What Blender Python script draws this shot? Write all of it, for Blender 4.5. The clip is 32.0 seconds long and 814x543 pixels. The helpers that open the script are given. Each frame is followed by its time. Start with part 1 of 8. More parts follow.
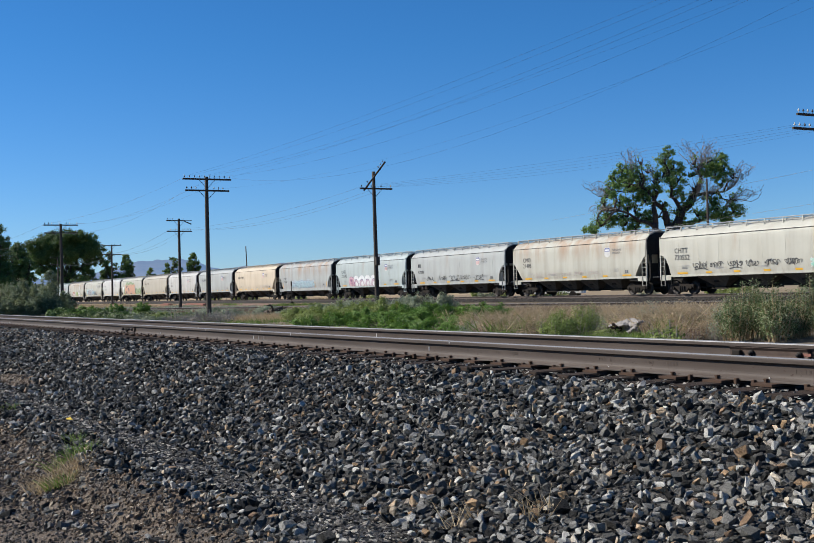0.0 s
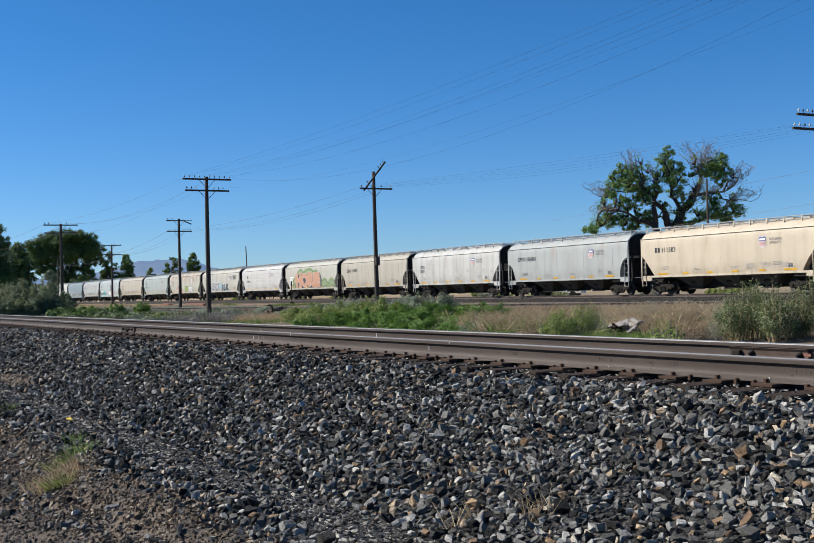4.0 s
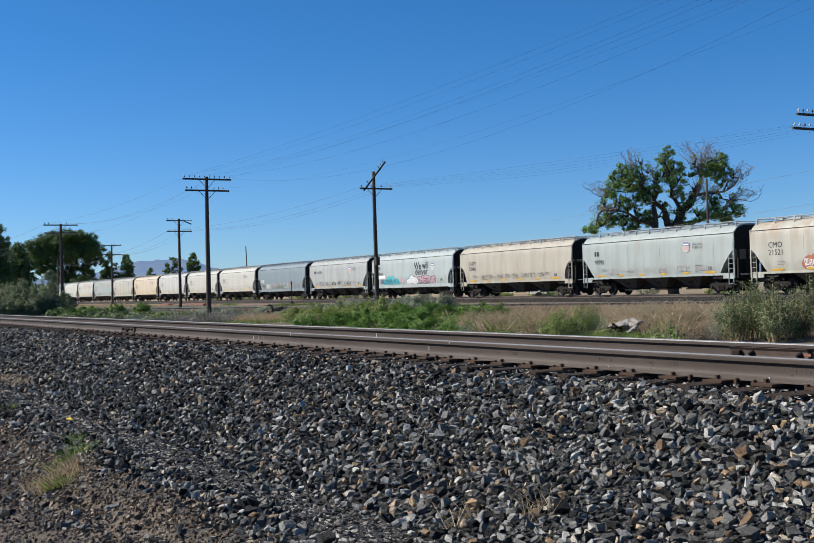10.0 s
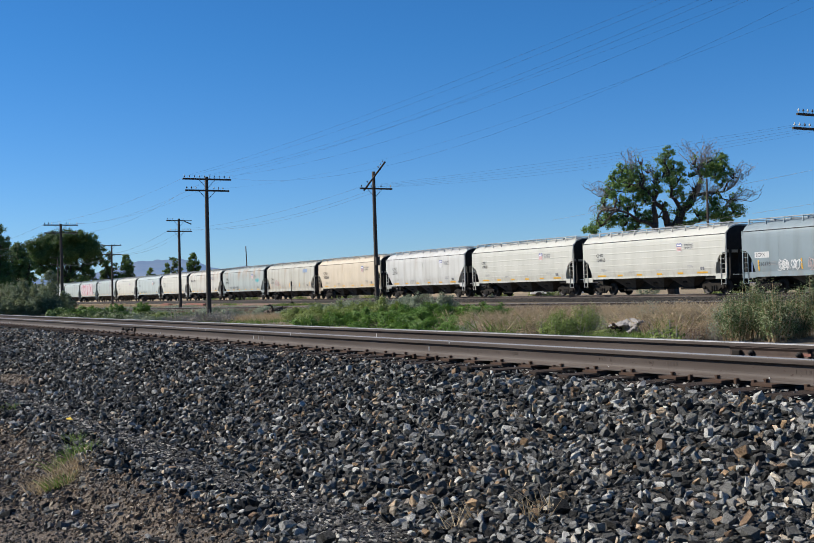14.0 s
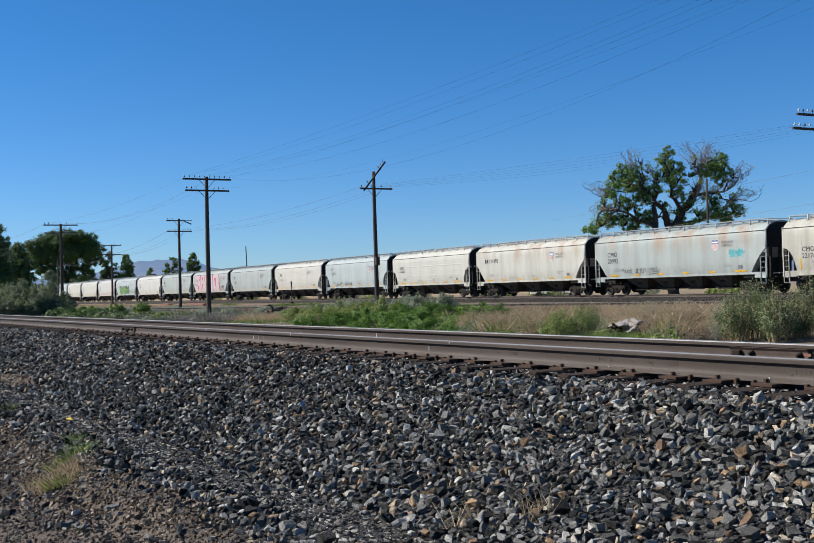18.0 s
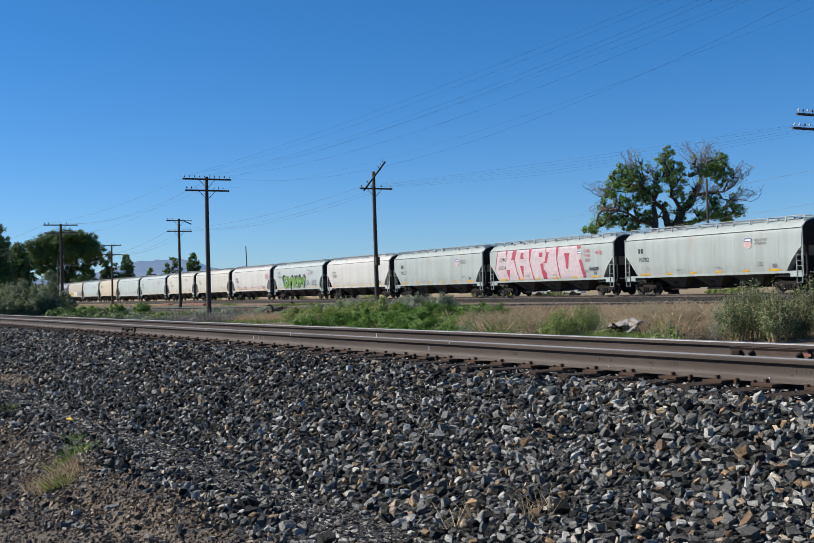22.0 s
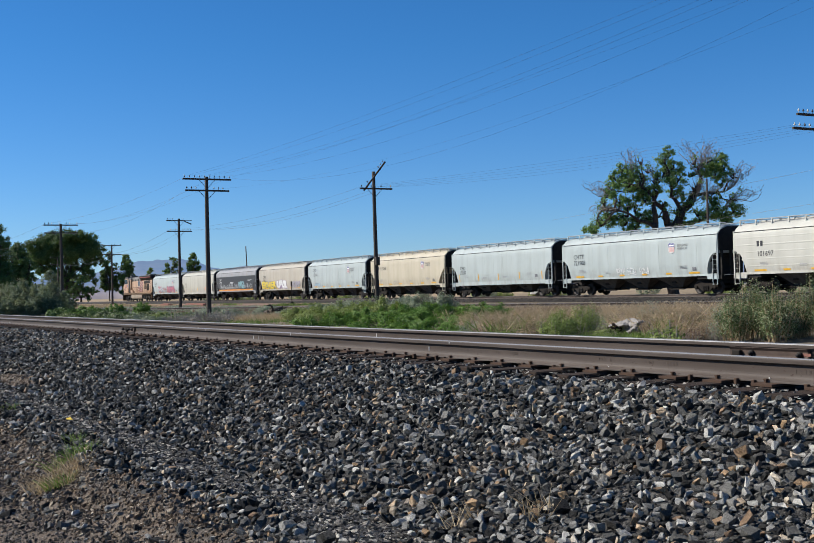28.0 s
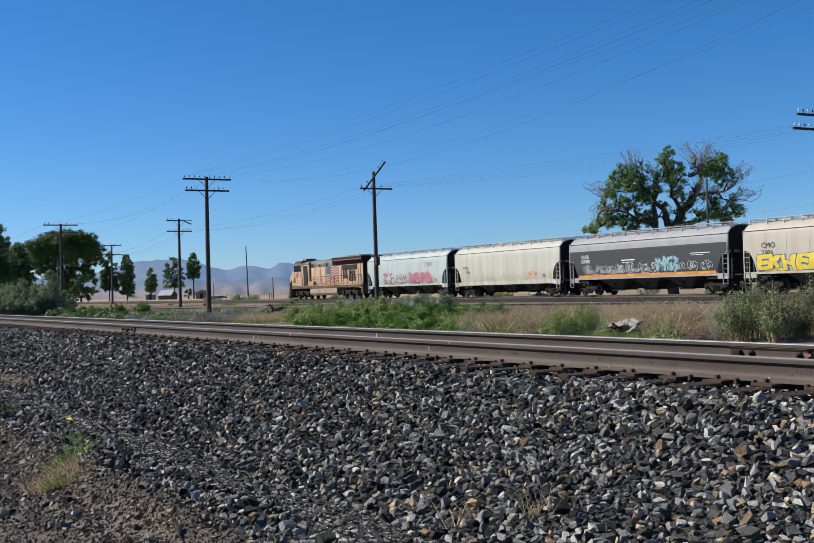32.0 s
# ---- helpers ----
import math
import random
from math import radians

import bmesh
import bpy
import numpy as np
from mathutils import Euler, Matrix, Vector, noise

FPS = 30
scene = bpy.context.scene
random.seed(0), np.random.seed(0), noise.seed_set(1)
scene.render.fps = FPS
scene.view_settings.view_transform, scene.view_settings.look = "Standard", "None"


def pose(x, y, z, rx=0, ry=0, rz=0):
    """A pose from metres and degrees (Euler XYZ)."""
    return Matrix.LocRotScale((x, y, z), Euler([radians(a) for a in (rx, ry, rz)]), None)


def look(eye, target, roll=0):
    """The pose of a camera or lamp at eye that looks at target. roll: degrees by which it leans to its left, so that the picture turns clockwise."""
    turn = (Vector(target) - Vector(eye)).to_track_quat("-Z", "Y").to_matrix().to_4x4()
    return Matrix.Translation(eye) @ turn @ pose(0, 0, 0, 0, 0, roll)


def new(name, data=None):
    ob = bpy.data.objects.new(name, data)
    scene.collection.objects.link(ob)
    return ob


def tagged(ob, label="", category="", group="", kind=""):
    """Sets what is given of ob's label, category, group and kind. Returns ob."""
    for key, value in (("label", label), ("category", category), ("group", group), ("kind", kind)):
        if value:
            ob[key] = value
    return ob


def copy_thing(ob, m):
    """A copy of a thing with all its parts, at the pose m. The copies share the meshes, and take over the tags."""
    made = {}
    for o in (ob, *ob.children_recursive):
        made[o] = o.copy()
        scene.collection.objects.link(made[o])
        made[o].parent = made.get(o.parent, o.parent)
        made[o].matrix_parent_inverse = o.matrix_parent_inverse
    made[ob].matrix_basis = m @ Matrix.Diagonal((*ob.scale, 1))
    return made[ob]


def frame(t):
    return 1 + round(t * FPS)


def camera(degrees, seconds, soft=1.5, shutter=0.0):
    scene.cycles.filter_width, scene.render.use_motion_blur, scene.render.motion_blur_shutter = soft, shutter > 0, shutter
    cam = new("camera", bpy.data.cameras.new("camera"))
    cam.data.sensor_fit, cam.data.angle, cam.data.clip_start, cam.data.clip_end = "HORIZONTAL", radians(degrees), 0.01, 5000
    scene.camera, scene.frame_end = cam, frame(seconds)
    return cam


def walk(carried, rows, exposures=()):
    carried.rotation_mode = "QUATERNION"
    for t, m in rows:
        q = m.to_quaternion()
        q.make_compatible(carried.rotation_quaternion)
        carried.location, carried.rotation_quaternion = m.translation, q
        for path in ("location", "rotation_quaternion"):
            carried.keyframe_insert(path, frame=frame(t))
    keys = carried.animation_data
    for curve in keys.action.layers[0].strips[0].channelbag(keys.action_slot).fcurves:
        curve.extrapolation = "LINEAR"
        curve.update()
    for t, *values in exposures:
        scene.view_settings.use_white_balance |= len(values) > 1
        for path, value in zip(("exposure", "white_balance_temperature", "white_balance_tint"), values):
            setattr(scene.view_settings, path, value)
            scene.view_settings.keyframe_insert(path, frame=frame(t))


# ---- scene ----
# the camera stands still on the track's verge
cam = camera(41.0, 32.0, soft=0.6)
EYE = Vector((0.0, 0.0, 0.58))
VIEW = look(EYE, EYE + Vector((-8.82781, 4.69473, 0.17078)), -1.5)
walk(cam, [(0.0, VIEW), (32.0, VIEW)])

# ---- sky, sun, exposure ----
SUN_FROM = Vector((-0.48, -0.63, 0.610)).normalized()
world = bpy.data.worlds.new("sky")
scene.world = world
world.use_nodes = True
wn = world.node_tree
sky = wn.nodes.new("ShaderNodeTexSky")
sky.sky_type = "NISHITA"
sky.sun_disc = False
sky.sun_elevation = math.asin(SUN_FROM.z)
sky.sun_rotation = math.atan2(SUN_FROM.x, SUN_FROM.y)
sky.altitude, sky.air_density, sky.dust_density, sky.ozone_density = 1400, 1.0, 0.3, 2.5
deep = wn.nodes.new("ShaderNodeMix")          # a clear high-desert sky
deep.data_type, deep.blend_type = "RGBA", "MULTIPLY"
deep.inputs[0].default_value = 1.0
high = wn.nodes.new("ShaderNodeTexCoord")
up = wn.nodes.new("ShaderNodeSeparateXYZ")
wn.links.new(high.outputs["Generated"], up.inputs[0])
rise = wn.nodes.new("ShaderNodeMapRange")     # paler and warmer towards the horizon
rise.inputs[1].default_value, rise.inputs[2].default_value = 0.0, 0.22
wn.links.new(up.outputs[2], rise.inputs[0])
tint = wn.nodes.new("ShaderNodeMix")
tint.data_type = "RGBA"
tint.inputs[6].default_value, tint.inputs[7].default_value = (0.665, 0.88, 1.235, 1), (0.580, 0.905, 1.235, 1)
wn.links.new(rise.outputs[0], tint.inputs[0])
wn.links.new(tint.outputs[2], deep.inputs[7])
wn.links.new(sky.outputs[0], deep.inputs[6])
rich = wn.nodes.new("ShaderNodeHueSaturation")
rich.inputs["Saturation"].default_value = 1.10
wn.links.new(deep.outputs[2], rich.inputs["Color"])
wn.links.new(rich.outputs[0], wn.nodes["Background"].inputs[0])
wn.nodes["Background"].inputs[1].default_value = 0.0685
sun = new("sun", bpy.data.lights.new("sun", "SUN"))
sun.data.energy, sun.data.angle, sun.data.color = 5.0, radians(0.53), (1.0, 0.95, 0.86)
sun.matrix_world = look(SUN_FROM * 50, (0, 0, 0))
scene.view_settings.exposure = 0.5


# ---- small helpers ----
def mat(name, build):
    m = bpy.data.materials.new(name)
    m.use_nodes = True
    build(m.node_tree, m.node_tree.nodes["Principled BSDF"])
    return m


def node(nt, kind, **inputs):
    n = nt.nodes.new(kind)
    for k, v in inputs.items():
        n.inputs[k.replace("_", " ")].default_value = v
    return n


def mixed(nt, fac, a, b):
    """A colour mix; a and b are colours or sockets."""
    n = nt.nodes.new("ShaderNodeMix")
    n.data_type = "RGBA"
    if isinstance(fac, (int, float)):
        n.inputs[0].default_value = fac
    else:
        nt.links.new(fac, n.inputs[0])
    for sock, v in ((n.inputs[6], a), (n.inputs[7], b)):
        if isinstance(v, tuple):
            sock.default_value = (*v[:3], 1)
        else:
            nt.links.new(v, sock)
    return n.outputs[2]


def ramp(nt, src, lo, hi):
    n = nt.nodes.new("ShaderNodeMapRange")
    n.inputs[1].default_value, n.inputs[2].default_value = lo, hi
    nt.links.new(src, n.inputs[0])
    return n.outputs[0]


def noise_of(nt, scale, detail=3.0, stretch=None, rough=0.55):
    co = nt.nodes.new("ShaderNodeTexCoord")
    src = co.outputs["Object"]
    if stretch:
        mp = nt.nodes.new("ShaderNodeMapping")
        mp.inputs["Scale"].default_value = stretch
        nt.links.new(src, mp.inputs[0])
        src = mp.outputs[0]
    n = node(nt, "ShaderNodeTexNoise", Scale=scale, Detail=detail, Roughness=rough)
    nt.links.new(src, n.inputs["Vector"])
    return n.outputs["Fac"]


def bump(nt, bs, height, strength, distance):
    b = node(nt, "ShaderNodeBump", Strength=strength, Distance=distance)
    nt.links.new(height, b.inputs["Height"])
    nt.links.new(b.outputs[0], bs.inputs["Normal"])


def plain(name, a, b, rough=0.7, metal=0.0, scale=6.0, relief=0.0, stretch=None, lo=0.35, hi=0.65):
    """A surface of two tones, mottled at two scales."""
    def build(nt, bs):
        big = ramp(nt, noise_of(nt, scale, 4, stretch), lo, hi)
        fine = ramp(nt, noise_of(nt, scale * 9, 3, stretch), 0.2, 0.8)
        c = mixed(nt, big, a, b)
        c2 = mixed(nt, fine, c, tuple(0.72 * v for v in a))
        c3 = mixed(nt, 0.35, c, c2)
        nt.links.new(c3, bs.inputs["Base Color"])
        bs.inputs["Roughness"].default_value, bs.inputs["Metallic"].default_value = rough, metal
        bs.inputs["Specular IOR Level"].default_value = 0.5 if metal else 0.2
        if relief:
            bump(nt, bs, noise_of(nt, scale * 6, 5, stretch), 0.6, relief)
    return mat(name, build)


def paint(name, col, rust=0.2, grime=0.35):
    """Weathered car paint: streaks down the side, rust bleeding from the roof edge."""
    def build(nt, bs):
        co = nt.nodes.new("ShaderNodeTexCoord")
        sep = nt.nodes.new("ShaderNodeSeparateXYZ")
        nt.links.new(co.outputs["Object"], sep.inputs[0])
        streak = ramp(nt, noise_of(nt, 1.0, 4, (1.6, 1.6, 0.12)), 0.42, 0.75)
        cloud = ramp(nt, noise_of(nt, 0.5, 4), 0.35, 0.75)
        dust = tuple(0.55 * v * w for v, w in zip(col, (1.0, 0.93, 0.84)))
        c = mixed(nt, cloud, col, tuple(0.86 * v for v in col))
        mul = node(nt, "ShaderNodeMath")
        mul.operation = "MULTIPLY"
        mul.inputs[1].default_value = grime
        nt.links.new(streak, mul.inputs[0])
        c = mixed(nt, mul.outputs[0], c, dust)
        low = ramp(nt, sep.outputs[2], 2.2, 1.2)
        spot = ramp(nt, noise_of(nt, 3.0, 5, (1, 1, 0.6)), 0.48, 0.7)
        m2 = node(nt, "ShaderNodeMath")
        m2.operation = "MULTIPLY"
        nt.links.new(low, m2.inputs[0])
        nt.links.new(spot, m2.inputs[1])
        m2b = node(nt, "ShaderNodeMath")
        m2b.operation = "MULTIPLY"
        m2b.inputs[1].default_value = 0.35 + 0.3 * grime
        nt.links.new(m2.outputs[0], m2b.inputs[0])
        c = mixed(nt, m2b.outputs[0], c, (0.20, 0.16, 0.12))
        if rust > 0:
            band = ramp(nt, sep.outputs[2], 2.6, 4.0)
            rn = ramp(nt, noise_of(nt, 0.8, 5, (1.2, 1.2, 0.35)), 0.62 - 0.20 * rust, 0.84 - 0.16 * rust)
            m3 = node(nt, "ShaderNodeMath")
            m3.operation = "MULTIPLY"
            nt.links.new(band, m3.inputs[0])
            nt.links.new(rn, m3.inputs[1])
            c = mixed(nt, m3.outputs[0], c, (0.31, 0.195, 0.115))
        nt.links.new(c, bs.inputs["Base Color"])
        bs.inputs["Roughness"].default_value = 0.55
        bs.inputs["Specular IOR Level"].default_value = 0.3
        bump(nt, bs, noise_of(nt, 1.4, 2), 0.35, 0.02)
    return mat(name, build)


def flat_paint(name, col, rough=0.6):
    def build(nt, bs):
        w = ramp(nt, noise_of(nt, 2.5, 5), 0.3, 0.75)
        nt.links.new(mixed(nt, w, col, tuple(0.7 * v for v in col)), bs.inputs["Base Color"])
        bs.inputs["Roughness"].default_value = rough
    return mat(name, build)


def leafy(name, a, b, c):
    """Leaves: tone by clump and by leaf, with light passing through."""
    def build(nt, bs):
        geo = nt.nodes.new("ShaderNodeNewGeometry")
        big = ramp(nt, noise_of(nt, 0.9, 3), 0.35, 0.65)
        col = mixed(nt, big, a, b)
        col = mixed(nt, ramp(nt, geo.outputs["Random Per Island"], 0.55, 1.0), col, c)
        nt.links.new(col, bs.inputs["Base Color"])
        bs.inputs["Roughness"].default_value = 0.55
        bs.inputs["Specular IOR Level"].default_value = 0.25
        tr = nt.nodes.new("ShaderNodeBsdfTranslucent")
        nt.links.new(col, tr.inputs[0])
        mx = nt.nodes.new("ShaderNodeMixShader")
        mx.inputs[0].default_value = 0.35
        out = nt.nodes["Material Output"]
        nt.links.new(bs.outputs[0], mx.inputs[1])
        nt.links.new(tr.outputs[0], mx.inputs[2])
        nt.links.new(mx.outputs[0], out.inputs[0])
    return mat(name, build)


def stony(name, tones):
    """Broken stone: each piece takes one of the tones."""
    def build(nt, bs):
        geo = nt.nodes.new("ShaderNodeNewGeometry")
        oi = nt.nodes.new("ShaderNodeObjectInfo")
        add = node(nt, "ShaderNodeMath")
        nt.links.new(geo.outputs["Random Per Island"], add.inputs[0])
        nt.links.new(oi.outputs["Random"], add.inputs[1])
        fr = node(nt, "ShaderNodeMath")
        fr.operation = "FRACT"
        nt.links.new(add.outputs[0], fr.inputs[0])
        cr = nt.nodes.new("ShaderNodeValToRGB")
        cr.color_ramp.interpolation = "LINEAR"
        el = cr.color_ramp.elements
        while len(el) < len(tones):
            el.new(0.5)
        for e, (p, col) in zip(el, tones):
            e.position, e.color = p, (*col, 1)
        nt.links.new(fr.outputs[0], cr.inputs[0])
        g = ramp(nt, noise_of(nt, 110, 6, None, 0.75), 0.30, 0.66)
        dark = node(nt, "ShaderNodeMix")
        dark.data_type, dark.blend_type = "RGBA", "MULTIPLY"
        dark.inputs[0].default_value = 0.62
        nt.links.new(cr.outputs[0], dark.inputs[6])
        nt.links.new(g, dark.inputs[7])
        nt.links.new(dark.outputs[2], bs.inputs["Base Color"])
        bs.inputs["Roughness"].default_value = 0.85
        bs.inputs["Specular IOR Level"].default_value = 0.14
        bump(nt, bs, noise_of(nt, 48, 6, None, 0.68), 1.0, 0.016)
    return mat(name, build)


M = {}
M["steel_dark"] = plain("dark_dirty_steel", (0.018, 0.016, 0.015), (0.03, 0.026, 0.022), 0.75, 0.0, 3)
M["truck"] = plain("road_dirt_on_cast_steel", (0.011, 0.0095, 0.008), (0.027, 0.021, 0.016), 0.85, 0, 4)
M["hopper_dirt"] = plain("dusty_hopper_steel", (0.058, 0.049, 0.041), (0.115, 0.097, 0.078), 0.9, 0, 2, stretch=(1, 1, 0.5))
M["wheel"] = plain("wheel_steel", (0.020, 0.015, 0.012), (0.036, 0.026, 0.020), 0.7, 0.1, 5)
M["galv"] = plain("galvanised_walkway", (0.42, 0.43, 0.43), (0.30, 0.30, 0.29), 0.5, 0.3, 4)
M["yellow"] = flat_paint("amber_reflective_strip", (0.75, 0.42, 0.04), 0.4)
M["letter"] = flat_paint("black_stencil_paint", (0.03, 0.03, 0.035))
M["letter_white"] = flat_paint("white_stencil_paint", (0.75, 0.75, 0.74))
M["blue"] = flat_paint("blue_decal", (0.13, 0.14, 0.29))
M["red"] = flat_paint("red_decal", (0.66, 0.36, 0.33))
M["emblem_base"] = flat_paint("faded_emblem_white", (0.56, 0.55, 0.53))
M["white"] = flat_paint("white_decal", (0.80, 0.79, 0.77))
M["rail_side"] = plain("rail_side_rust", (0.056, 0.042, 0.034), (0.086, 0.068, 0.057), 0.60, 0.0, 2.0, 0.0006, (0.25, 2, 2))


def web_build(nt, bs):
    """Rusty rail web, paler where dust lies on the foot."""
    co = nt.nodes.new("ShaderNodeTexCoord")
    sep = nt.nodes.new("ShaderNodeSeparateXYZ")
    nt.links.new(co.outputs["Object"], sep.inputs[0])
    c = mixed(nt, ramp(nt, noise_of(nt, 2.0, 5, (0.25, 2, 2)), 0.35, 0.65), (0.050, 0.037, 0.030), (0.076, 0.059, 0.049))
    dusty_or_lit = node(nt, "ShaderNodeMath")
    dusty_or_lit.operation = "MULTIPLY"
    nt.links.new(ramp(nt, sep.outputs[2], -0.10, -0.165), dusty_or_lit.inputs[0])
    nt.links.new(ramp(nt, noise_of(nt, 6.0, 5, (0.3, 1, 1)), 0.2, 0.6), dusty_or_lit.inputs[1])
    c = mixed(nt, dusty_or_lit.outputs[0], c, (0.098, 0.081, 0.070))
    c = mixed(nt, ramp(nt, noise_of(nt, 40, 3, (0.5, 1, 1)), 0.62, 0.75), c, (0.045, 0.028, 0.02))
    nt.links.new(c, bs.inputs["Base Color"])
    bs.inputs["Roughness"].default_value = 0.65
    bs.inputs["Specular IOR Level"].default_value = 0.18
    bump(nt, bs, noise_of(nt, 30, 4, (0.5, 1, 1)), 0.4, 0.0008)


M["rail_web"] = mat("dusty_rail_web", web_build)
M["rail_top"] = plain("polished_rail_head", (0.25, 0.245, 0.242), (0.20, 0.196, 0.193), 0.52, 0.12, 3, 0, (0.2, 2, 2))
M["plate"] = plain("rusty_tie_plate", (0.050, 0.030, 0.021), (0.088, 0.054, 0.036), 0.9, 0.0, 8, 0.002)
M["tie"] = plain("creosoted_timber", (0.024, 0.017, 0.013), (0.052, 0.035, 0.025), 0.95, 0, 3, 0.01, (1, 6, 6))
M["pole"] = plain("old_creosoted_pole", (0.046, 0.038, 0.031), (0.092, 0.078, 0.065), 0.9, 0, 2, 0.008, (5, 5, 0.4))
M["wire"] = flat_paint("dull_line_wire", (0.05, 0.056, 0.065), 0.7)
M["insul"] = flat_paint("porcelain_insulator", (0.55, 0.55, 0.52), 0.3)
M["bark"] = plain("grey_bark", (0.045, 0.036, 0.029), (0.085, 0.068, 0.054), 0.9, 0, 2, 0.02, (4, 4, 0.6))
M["deadwood"] = plain("bleached_dead_wood", (0.22, 0.19, 0.165), (0.31, 0.275, 0.245), 0.9, 0, 2)
M["sill_grime"] = plain("brown_road_grime", (0.075, 0.052, 0.035), (0.16, 0.105, 0.065), 0.9, 0, 1.5)
M["leaf"] = leafy("cottonwood_leaf", (0.10, 0.178, 0.042), (0.13, 0.22, 0.054), (0.27, 0.375, 0.115))
M["leaf_dark"] = leafy("dark_leaf", (0.058, 0.108, 0.028), (0.082, 0.142, 0.038), (0.155, 0.225, 0.075))
M["leaf_willow"] = leafy("grey_willow_leaf", (0.135, 0.168, 0.082), (0.17, 0.205, 0.105), (0.30, 0.335, 0.20))
M["twig"] = plain("grey_dry_twig", (0.24, 0.21, 0.185), (0.33, 0.295, 0.26), 0.9, 0, 2)
M["straw_red"] = leafy("reddish_dry_grass", (0.27, 0.185, 0.12), (0.34, 0.245, 0.16), (0.46, 0.36, 0.25))
M["leaf_bush"] = leafy("fresh_shrub_leaf", (0.078, 0.158, 0.022), (0.10, 0.19, 0.029), (0.185, 0.29, 0.06))
M["leaf_sage"] = leafy("sagebrush_leaf", (0.17, 0.205, 0.13), (0.215, 0.25, 0.165), (0.33, 0.36, 0.25))
M["leaf_grey"] = leafy("grey_green_leaf", (0.066, 0.098, 0.028), (0.092, 0.128, 0.042), (0.40, 0.43, 0.25))
M["leaf_olive"] = leafy("olive_shrub_leaf", (0.145, 0.195, 0.045), (0.175, 0.225, 0.055), (0.31, 0.35, 0.115))
M["straw"] = leafy("dry_grass", (0.27, 0.195, 0.108), (0.37, 0.28, 0.165), (0.56, 0.45, 0.29))
M["weed_brown"] = leafy("dead_brown_weed", (0.13, 0.08, 0.055), (0.17, 0.11, 0.075), (0.28, 0.20, 0.14))
M["grass"] = leafy("green_grass", (0.10, 0.17, 0.03), (0.13, 0.19, 0.04), (0.20, 0.24, 0.07))
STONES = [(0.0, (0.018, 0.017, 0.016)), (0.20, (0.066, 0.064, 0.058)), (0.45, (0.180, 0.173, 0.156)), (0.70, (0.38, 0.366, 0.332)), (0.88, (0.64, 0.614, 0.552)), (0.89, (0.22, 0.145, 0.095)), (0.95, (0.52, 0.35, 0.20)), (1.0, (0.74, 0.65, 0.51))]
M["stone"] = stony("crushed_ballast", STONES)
# darker copy of the ballast tones; puts backlighting into the stones' colour
M["stone_black"] = stony("backlit_dark_ballast", [(0.0, (0.014, 0.0135, 0.0125)), (0.28, (0.042, 0.0405, 0.037)), (0.54, (0.125, 0.120, 0.109)), (0.78, (0.30, 0.288, 0.262)), (0.91, (0.62, 0.592, 0.53)), (0.92, (0.22, 0.145, 0.095)), (0.965, (0.46, 0.33, 0.21)), (1.0, (0.66, 0.58, 0.46))])
M["grit"] = stony("dark_verge_grit", [(0.0, (0.04, 0.036, 0.031)), (0.5, (0.105, 0.090, 0.076)), (0.85, (0.20, 0.174, 0.148)), (1.0, (0.40, 0.35, 0.30))])
M["chip"] = stony("flat_stone_chips", [(0.0, (0.028, 0.026, 0.024)), (0.34, (0.085, 0.079, 0.070)), (0.66, (0.26, 0.241, 0.213)), (0.90, (0.56, 0.51, 0.43)), (1.0, (0.74, 0.68, 0.58))])
M["stone_far"] = stony("dusty_far_ballast", [(0.0, (0.014, 0.013, 0.012)), (0.5, (0.040, 0.035, 0.031)), (0.85, (0.09, 0.078, 0.068)), (1.0, (0.19, 0.16, 0.14))])
M["bed"] = plain("fine_dark_gravel", (0.020, 0.018, 0.0165), (0.045, 0.040, 0.035), 0.95, 0, 9, 0.02)


